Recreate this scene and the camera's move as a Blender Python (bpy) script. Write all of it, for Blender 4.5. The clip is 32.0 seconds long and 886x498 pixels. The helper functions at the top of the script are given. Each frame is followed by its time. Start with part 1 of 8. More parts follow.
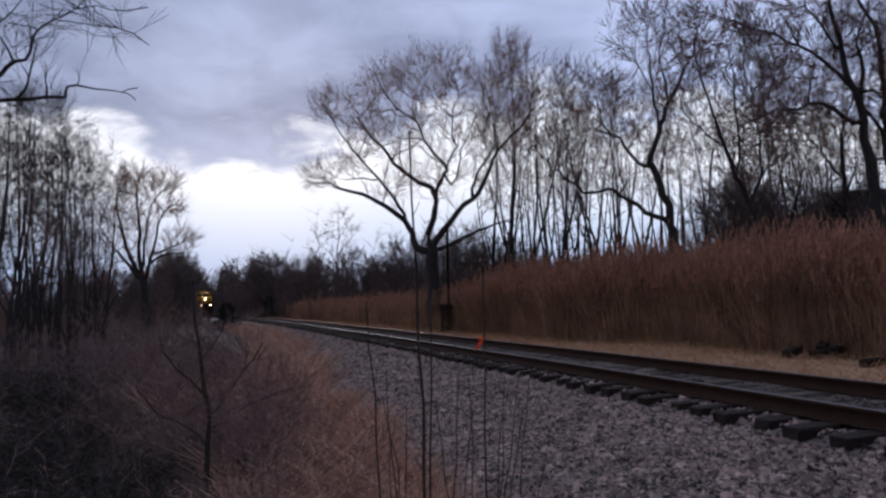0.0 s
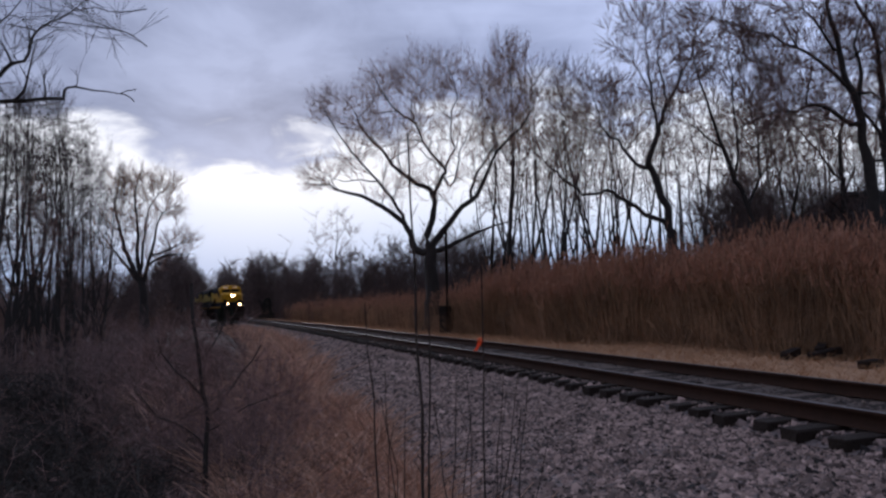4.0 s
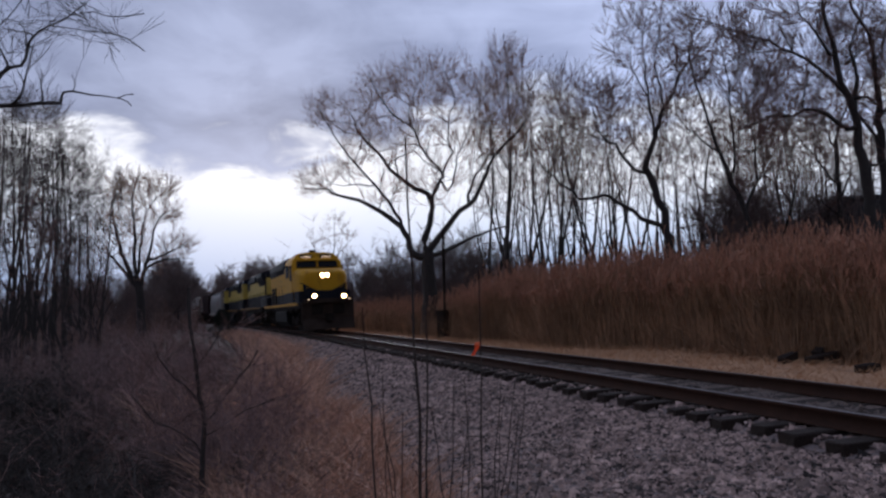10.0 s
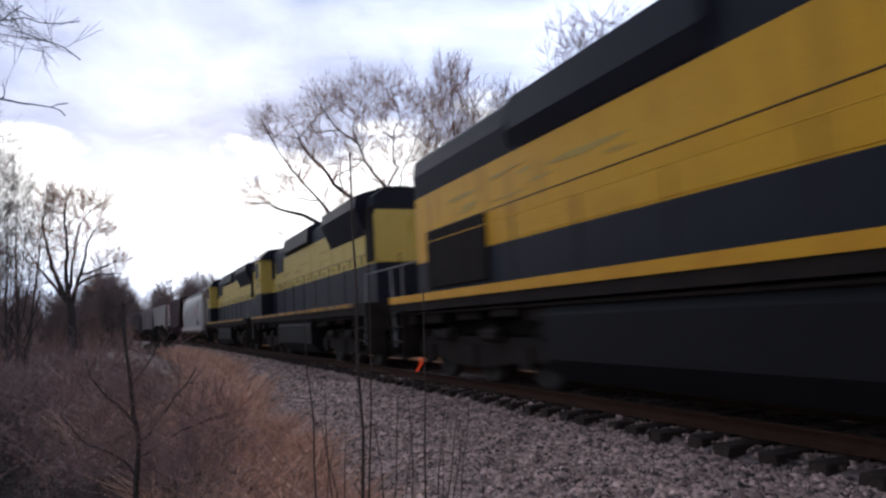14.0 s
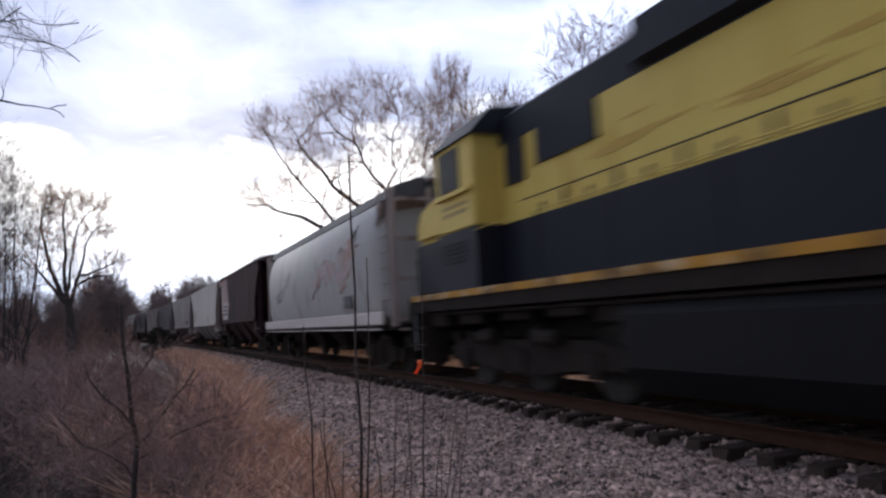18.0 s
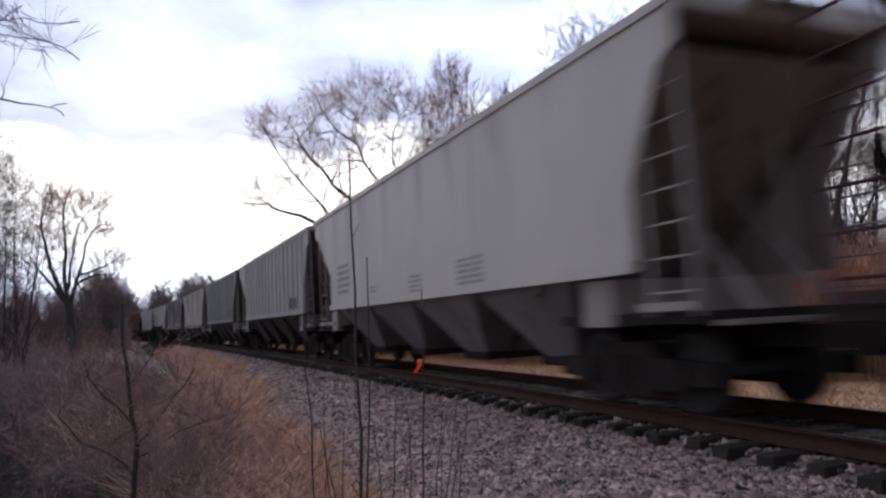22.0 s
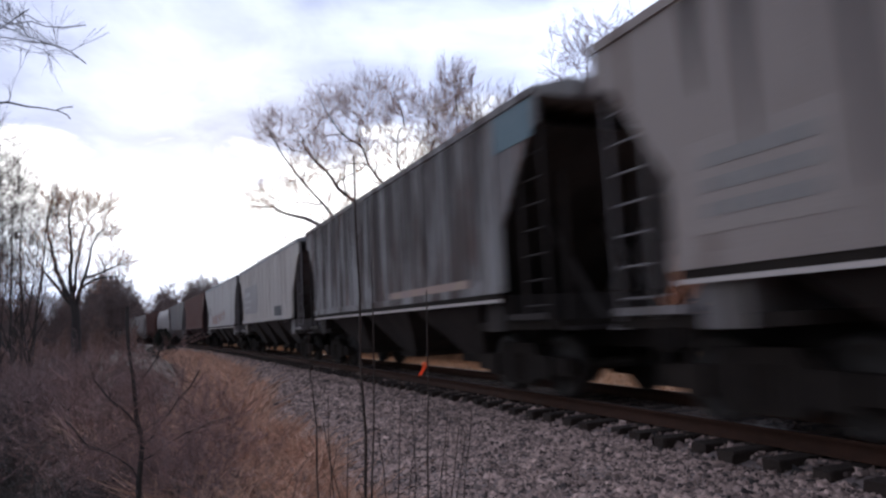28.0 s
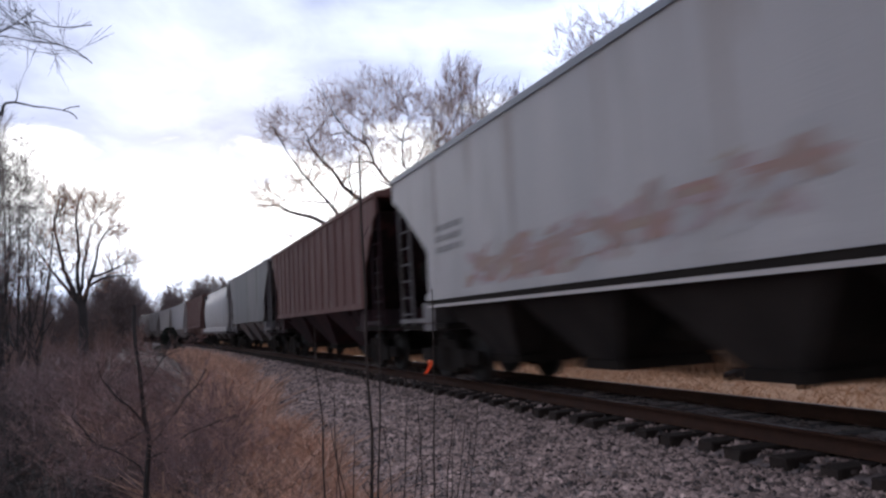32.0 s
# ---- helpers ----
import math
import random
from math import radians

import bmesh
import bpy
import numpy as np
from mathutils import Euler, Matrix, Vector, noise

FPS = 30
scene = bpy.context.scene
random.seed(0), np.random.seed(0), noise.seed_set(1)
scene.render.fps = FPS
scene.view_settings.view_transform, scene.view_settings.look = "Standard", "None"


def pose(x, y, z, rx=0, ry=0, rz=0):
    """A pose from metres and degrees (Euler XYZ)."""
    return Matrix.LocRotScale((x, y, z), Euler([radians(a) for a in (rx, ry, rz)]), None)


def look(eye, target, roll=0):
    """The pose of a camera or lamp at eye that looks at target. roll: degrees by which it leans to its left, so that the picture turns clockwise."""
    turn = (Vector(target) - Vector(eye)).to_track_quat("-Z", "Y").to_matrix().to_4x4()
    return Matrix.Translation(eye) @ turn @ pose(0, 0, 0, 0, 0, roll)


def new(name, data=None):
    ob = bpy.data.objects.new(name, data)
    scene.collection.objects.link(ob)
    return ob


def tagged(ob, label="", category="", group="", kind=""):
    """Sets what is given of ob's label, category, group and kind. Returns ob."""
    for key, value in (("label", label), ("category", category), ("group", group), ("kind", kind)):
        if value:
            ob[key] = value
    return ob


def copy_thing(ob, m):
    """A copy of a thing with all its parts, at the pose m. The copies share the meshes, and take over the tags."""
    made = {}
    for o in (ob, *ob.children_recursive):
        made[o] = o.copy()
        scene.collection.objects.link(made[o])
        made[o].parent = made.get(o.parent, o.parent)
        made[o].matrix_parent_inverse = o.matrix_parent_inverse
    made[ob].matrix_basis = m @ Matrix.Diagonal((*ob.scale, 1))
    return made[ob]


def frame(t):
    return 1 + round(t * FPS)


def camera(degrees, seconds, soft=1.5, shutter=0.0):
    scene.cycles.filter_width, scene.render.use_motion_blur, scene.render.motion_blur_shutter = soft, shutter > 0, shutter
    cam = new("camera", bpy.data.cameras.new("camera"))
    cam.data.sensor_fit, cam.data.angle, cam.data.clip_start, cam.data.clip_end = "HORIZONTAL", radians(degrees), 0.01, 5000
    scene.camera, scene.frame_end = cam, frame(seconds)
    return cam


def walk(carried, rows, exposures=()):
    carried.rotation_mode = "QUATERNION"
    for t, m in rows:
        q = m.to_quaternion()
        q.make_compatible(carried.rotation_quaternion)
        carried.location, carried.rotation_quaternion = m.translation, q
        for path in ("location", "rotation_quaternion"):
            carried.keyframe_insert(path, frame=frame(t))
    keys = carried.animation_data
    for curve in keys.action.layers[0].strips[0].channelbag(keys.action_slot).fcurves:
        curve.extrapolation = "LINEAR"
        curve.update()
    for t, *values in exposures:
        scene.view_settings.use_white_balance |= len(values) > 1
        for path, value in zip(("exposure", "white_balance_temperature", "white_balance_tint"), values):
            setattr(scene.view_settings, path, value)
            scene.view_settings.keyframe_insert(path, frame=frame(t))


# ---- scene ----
SECONDS = 32.0
EYE = (0.0, 0.0, 1.026)
cam = camera(63.2, SECONDS, soft=2.5, shutter=1.0)
# seconds, tilt (90 is level), lean, heading (degrees)
TURNS = (
    (0, 94.449, -1.170, -16.870),
    (0.5, 94.362, -1.126, -16.867),
    (1, 94.566, -1.168, -16.908),
    (1.5, 94.572, -1.194, -16.922),
    (2, 94.539, -1.150, -16.943),
    (2.5, 94.582, -1.153, -16.936),
    (3, 94.597, -1.163, -16.966),
    (3.5, 94.573, -1.191, -16.978),
    (5.5, 94.618, -1.109, -16.995),
    (6, 94.617, -1.190, -17.015),
    (6.5, 94.587, -1.196, -17.030),
    (7, 94.576, -1.188, -17.034),
    (7.5, 94.573, -1.171, -17.010),
    (8, 94.588, -1.200, -17.045),
    (8.5, 94.629, -1.182, -17.052),
    (9, 94.676, -1.189, -17.048),
    (9.5, 94.782, -1.184, -17.087),
    (10, 94.918, -1.215, -17.192),
    (10.5, 95.146, -1.218, -17.229),
    (11, 94.799, -1.215, -17.595),
    (11.5, 95.148, -1.172, -18.426),
    (12, 95.714, -1.172, -20.119),
    (12.5, 96.316, -1.341, -21.641),
    (13, 95.900, -1.466, -21.627),
    (13.5, 95.718, -1.400, -21.677),
    (14, 96.058, -1.403, -21.655),
    (14.5, 96.172, -1.334, -21.656),
    (16.5, 96.230, -1.386, -21.667),
    (17, 96.165, -1.275, -21.692),
    (17.5, 96.201, -1.301, -21.747),
    (18, 96.233, -1.310, -21.759),
    (18.5, 96.144, -1.294, -21.711),
    (19, 96.088, -1.273, -21.668),
    (19.5, 96.082, -1.261, -21.658),
    (20, 96.069, -1.282, -21.676),
    (20.5, 96.133, -1.288, -21.609),
    (21, 96.044, -1.262, -21.718),
    (21.5, 96.296, -1.292, -21.731),
    (22, 96.168, -1.233, -21.749),
    (22.5, 95.569, -1.201, -21.746),
    (23, 95.523, -1.182, -21.390),
    (23.5, 95.965, -1.114, -21.384),
    (24, 95.965, -1.123, -21.361),
    (24.5, 95.956, -1.147, -21.428),
    (25, 96.071, -1.177, -21.436),
    (25.5, 96.307, -1.250, -21.537),
    (27.5, 96.294, -1.184, -21.365),
    (28, 96.389, -1.181, -21.385),
    (28.5, 96.472, -1.207, -21.375),
    (29, 96.628, -1.218, -21.433),
    (29.5, 96.199, -1.116, -21.249),
    (30, 96.459, -1.275, -21.140),
    (30.5, 96.279, -1.255, -20.940),
    (31, 96.403, -1.246, -20.877),
    (31.5, 96.341, -1.274, -20.996),
    (32, 96.258, -1.272, -20.929),
)


def aim(tilt, lean, heading):
    return Matrix.Translation(EYE) @ pose(0, 0, 0, tilt, 0, heading) @ pose(0, 0, 0, 0, 0, lean)


walk(cam, [(t, aim(a, b, c)) for t, a, b, c in TURNS],
     exposures=((0, 0.02, 5950, 15), (10.0, 0.02, 5950, 15), (12.0, 0.04, 5980, 15), (13.0, 0.2, 6050, 14), (13.5, 0.8, 6300, 12), (14.2, 1.03, 6350, 12),
                (17.0, 1.12, 6400, 12), (18.0, 1.07, 6400, 12), (20.0, 1.03, 6400, 12), (21.0, 1.35, 6400, 12), (22.0, 1.15, 6400, 12), (23.0, 1.05, 6350, 12), (28.0, 1.1, 6350, 12), (32.0, 1.08, 6350, 12)))

# ---- light ----
world = bpy.data.worlds.new("sky")
scene.world = world
world.use_nodes = True


def make_sky(nt):
    nodes, links = nt.nodes, nt.links
    nodes.clear()
    out = nodes.new("ShaderNodeOutputWorld")
    bg = nodes.new("ShaderNodeBackground")
    sky = nodes.new("ShaderNodeTexSky")
    sky.sky_type, sky.sun_disc = "NISHITA", False
    sky.sun_elevation, sky.sun_rotation = radians(12), radians(3)
    tex = nodes.new("ShaderNodeTexCoord")
    sep = nodes.new("ShaderNodeSeparateXYZ")
    links.new(tex.outputs["Generated"], sep.inputs[0])

    def math_node(op, a, b=None, clamp=False):
        n = nodes.new("ShaderNodeMath")
        n.operation, n.use_clamp = op, clamp
        for i, v in enumerate((a, b)):
            if v is None:
                continue
            if isinstance(v, (int, float)):
                n.inputs[i].default_value = v
            else:
                links.new(v, n.inputs[i])
        return n.outputs[0]

    # flat cloud deck: the direction divided by its height
    z = math_node("MAXIMUM", sep.outputs[2], 0.0)
    zz = math_node("ADD", z, 0.30)
    comb = nodes.new("ShaderNodeCombineXYZ")
    links.new(math_node("DIVIDE", sep.outputs[0], zz), comb.inputs[0])
    links.new(math_node("DIVIDE", sep.outputs[1], zz), comb.inputs[1])

    def cloud(scale, detail, distortion, shift):
        n = nodes.new("ShaderNodeTexNoise")
        n.inputs["Scale"].default_value, n.inputs["Detail"].default_value, n.inputs["Roughness"].default_value = scale, detail, 0.55
        n.inputs["Distortion"].default_value = distortion
        mp = nodes.new("ShaderNodeMapping")
        mp.inputs["Location"].default_value = (*shift, 0)
        links.new(comb.outputs[0], mp.inputs["Vector"])
        links.new(mp.outputs[0], n.inputs["Vector"])
        return n.outputs["Fac"]

    big, small = cloud(1.5, 5, 0.6, (3.1, 0.4)), cloud(5.0, 7, 0.5, (0, 5))
    tone_in = math_node("ADD", math_node("MULTIPLY", big, 0.66), math_node("MULTIPLY", small, 0.34))
    elev = math_node("ARCSINE", sep.outputs[2])
    # the deck ends above the northern horizon in an uneven edge
    edge = math_node("ADD", elev, math_node("MULTIPLY", math_node("SUBTRACT", tone_in, 0.5), 0.44))
    # and higher towards the east
    edge = math_node("SUBTRACT", edge, math_node("MULTIPLY", math_node("SUBTRACT", math_node("MINIMUM", sep.outputs[0], 0.45), 0.16, True), 0.20))
    deck = nodes.new("ShaderNodeMapRange")
    deck.interpolation_type = "SMOOTHSTEP"
    deck.inputs["From Min"].default_value, deck.inputs["From Max"].default_value = 0.188, 0.238
    links.new(edge, deck.inputs["Value"])
    tone = nodes.new("ShaderNodeValToRGB")
    tone.color_ramp.elements[0].position, tone.color_ramp.elements[0].color = 0.41, (0.255, 0.290, 0.405, 1)
    tone.color_ramp.elements[1].position, tone.color_ramp.elements[1].color = 0.61, (0.455, 0.505, 0.66, 1)
    links.new(tone_in, tone.inputs["Fac"])
    # away from the open north the deck is duller
    north = nodes.new("ShaderNodeMapRange")
    north.interpolation_type = "SMOOTHSTEP"
    north.inputs["From Min"].default_value, north.inputs["From Max"].default_value = -0.35, 0.75
    north.inputs["To Min"].default_value, north.inputs["To Max"].default_value = 0.40, 1.0
    links.new(sep.outputs[1], north.inputs["Value"])
    dull = nodes.new("ShaderNodeVectorMath")
    dull.operation = "SCALE"
    east = nodes.new("ShaderNodeMapRange")
    east.interpolation_type = "SMOOTHSTEP"
    east.inputs["From Min"].default_value, east.inputs["From Max"].default_value = 0.05, 0.55
    east.inputs["To Min"].default_value, east.inputs["To Max"].default_value = 1.0, 1.35
    links.new(sep.outputs[0], east.inputs["Value"])
    links.new(tone.outputs["Color"], dull.inputs[0])
    # brightest overhead, as an overcast sky is
    top = nodes.new("ShaderNodeMapRange")
    top.interpolation_type = "SMOOTHSTEP"
    top.inputs["From Min"].default_value, top.inputs["From Max"].default_value = 0.5, 0.9
    top.inputs["To Min"].default_value, top.inputs["To Max"].default_value = 1.0, 1.32
    links.new(sep.outputs[2], top.inputs["Value"])
    gain = math_node("MULTIPLY", north.outputs[0], east.outputs[0])
    links.new(math_node("MULTIPLY", gain, top.outputs[0]), dull.inputs["Scale"])
    low = nodes.new("ShaderNodeValToRGB")
    low.color_ramp.elements[0].position, low.color_ramp.elements[0].color = 0.05, (0.38, 0.51, 0.74, 1)
    low.color_ramp.elements[1].position, low.color_ramp.elements[1].color = 0.172, (1.03, 1.03, 1.02, 1)
    links.new(elev, low.inputs["Fac"])
    clear = nodes.new("ShaderNodeVectorMath")
    clear.operation = "SCALE"
    links.new(low.outputs["Color"], clear.inputs[0])
    links.new(north.outputs[0], clear.inputs["Scale"])
    mix = nodes.new("ShaderNodeMix")
    mix.data_type = "RGBA"
    links.new(deck.outputs[0], mix.inputs["Factor"])
    links.new(clear.outputs[0], mix.inputs["A"])
    links.new(dull.outputs[0], mix.inputs["B"])
    # a little of the clear sky's own gradient over all
    add = nodes.new("ShaderNodeMix")
    add.data_type, add.blend_type = "RGBA", "ADD"
    add.inputs["Factor"].default_value = 0.004
    links.new(mix.outputs["Result"], add.inputs["A"])
    links.new(sky.outputs["Color"], add.inputs["B"])
    links.new(add.outputs["Result"], bg.inputs["Color"])
    bg.inputs["Strength"].default_value = 0.95
    links.new(bg.outputs[0], out.inputs[0])


make_sky(world.node_tree)
sun = new("sun", bpy.data.lights.new("sun", "SUN"))
sun.data.energy, sun.data.angle, sun.data.color = 0.4, radians(25), (1.0, 0.95, 0.88)
sun.matrix_world = look((0, 0, 0), (-0.05, -0.95, -0.25))

# ---- materials ----


def surface(name, base, second, scale=3.0, rough=0.8, metal=0.0, bump=0.3, fine=40.0, third=None, spread=0.5, streaks=0.0, island=0.0, spec=0.5):
    """Two tones mixed by coarse and fine noise, optional stains, streaks and relief."""
    m = bpy.data.materials.new(name)
    m.use_nodes = True
    nt = m.node_tree
    nodes, links = nt.nodes, nt.links
    bsdf = nodes["Principled BSDF"]
    tex = nodes.new("ShaderNodeTexCoord")
    n1 = nodes.new("ShaderNodeTexNoise")
    n1.inputs["Scale"].default_value, n1.inputs["Detail"].default_value, n1.inputs["Roughness"].default_value = scale, 8, 0.62
    n2 = nodes.new("ShaderNodeTexNoise")
    n2.inputs["Scale"].default_value, n2.inputs["Detail"].default_value = fine, 4
    vec = tex.outputs["Object"]
    links.new(vec, n2.inputs["Vector"])
    if streaks:
        mp = nodes.new("ShaderNodeMapping")
        mp.inputs["Scale"].default_value = (1.0, 1.0, streaks)
        links.new(vec, mp.inputs["Vector"])
        links.new(mp.outputs[0], n1.inputs["Vector"])
    else:
        links.new(vec, n1.inputs["Vector"])
    ramp = nodes.new("ShaderNodeMapRange")
    ramp.inputs["From Min"].default_value, ramp.inputs["From Max"].default_value = 0.5 - spread * 0.4, 0.5 + spread * 0.4
    links.new(n1.outputs["Fac"], ramp.inputs["Value"])
    mix = nodes.new("ShaderNodeMix")
    mix.data_type = "RGBA"
    mix.inputs["A"].default_value, mix.inputs["B"].default_value = (*base, 1), (*second, 1)
    links.new(ramp.outputs[0], mix.inputs["Factor"])
    col = mix.outputs["Result"]
    if third:
        ramp3 = nodes.new("ShaderNodeMapRange")
        ramp3.inputs["From Min"].default_value, ramp3.inputs["From Max"].default_value = 0.56, 0.68
        n3 = nodes.new("ShaderNodeTexNoise")
        n3.inputs["Scale"].default_value, n3.inputs["Detail"].default_value = scale * 2.3, 9
        links.new(n1.inputs["Vector"].links[0].from_socket, n3.inputs["Vector"])
        links.new(n3.outputs["Fac"], ramp3.inputs["Value"])
        mix3 = nodes.new("ShaderNodeMix")
        mix3.data_type = "RGBA"
        mix3.inputs["B"].default_value = (*third, 1)
        links.new(ramp3.outputs[0], mix3.inputs["Factor"])
        links.new(col, mix3.inputs["A"])
        col = mix3.outputs["Result"]
    hsv = nodes.new("ShaderNodeHueSaturation")
    vr = nodes.new("ShaderNodeMapRange")
    vr.inputs["To Min"].default_value, vr.inputs["To Max"].default_value = 0.72, 1.28
    links.new(n2.outputs["Fac"], vr.inputs["Value"])
    val = vr.outputs[0]
    if island:
        geo = nodes.new("ShaderNodeNewGeometry")
        ir = nodes.new("ShaderNodeMapRange")
        ir.inputs["To Min"].default_value, ir.inputs["To Max"].default_value = 1 - island, 1 + island
        links.new(geo.outputs["Random Per Island"], ir.inputs["Value"])
        mul = nodes.new("ShaderNodeMath")
        mul.operation = "MULTIPLY"
        links.new(val, mul.inputs[0])
        links.new(ir.outputs[0], mul.inputs[1])
        val = mul.outputs[0]
    links.new(val, hsv.inputs["Value"])
    links.new(col, hsv.inputs["Color"])
    links.new(hsv.outputs[0], bsdf.inputs["Base Color"])
    rr = nodes.new("ShaderNodeMapRange")
    rr.inputs["To Min"].default_value, rr.inputs["To Max"].default_value = max(0.05, rough - 0.12), min(1.0, rough + 0.12)
    links.new(n1.outputs["Fac"], rr.inputs["Value"])
    links.new(rr.outputs[0], bsdf.inputs["Roughness"])
    bsdf.inputs["Metallic"].default_value = metal
    bsdf.inputs["Specular IOR Level"].default_value = spec
    if bump:
        b = nodes.new("ShaderNodeBump")
        b.inputs["Strength"].default_value, b.inputs["Distance"].default_value = bump, 0.02
        links.new(n2.outputs["Fac"], b.inputs["Height"])
        links.new(b.outputs[0], bsdf.inputs["Normal"])
    return m


def glow(name, colour, strength):
    m = bpy.data.materials.new(name)
    m.use_nodes = True
    b = m.node_tree.nodes["Principled BSDF"]
    b.inputs["Base Color"].default_value = (*colour, 1)
    b.inputs["Emission Color"].default_value = (*colour, 1)
    b.inputs["Emission Strength"].default_value = strength
    return m


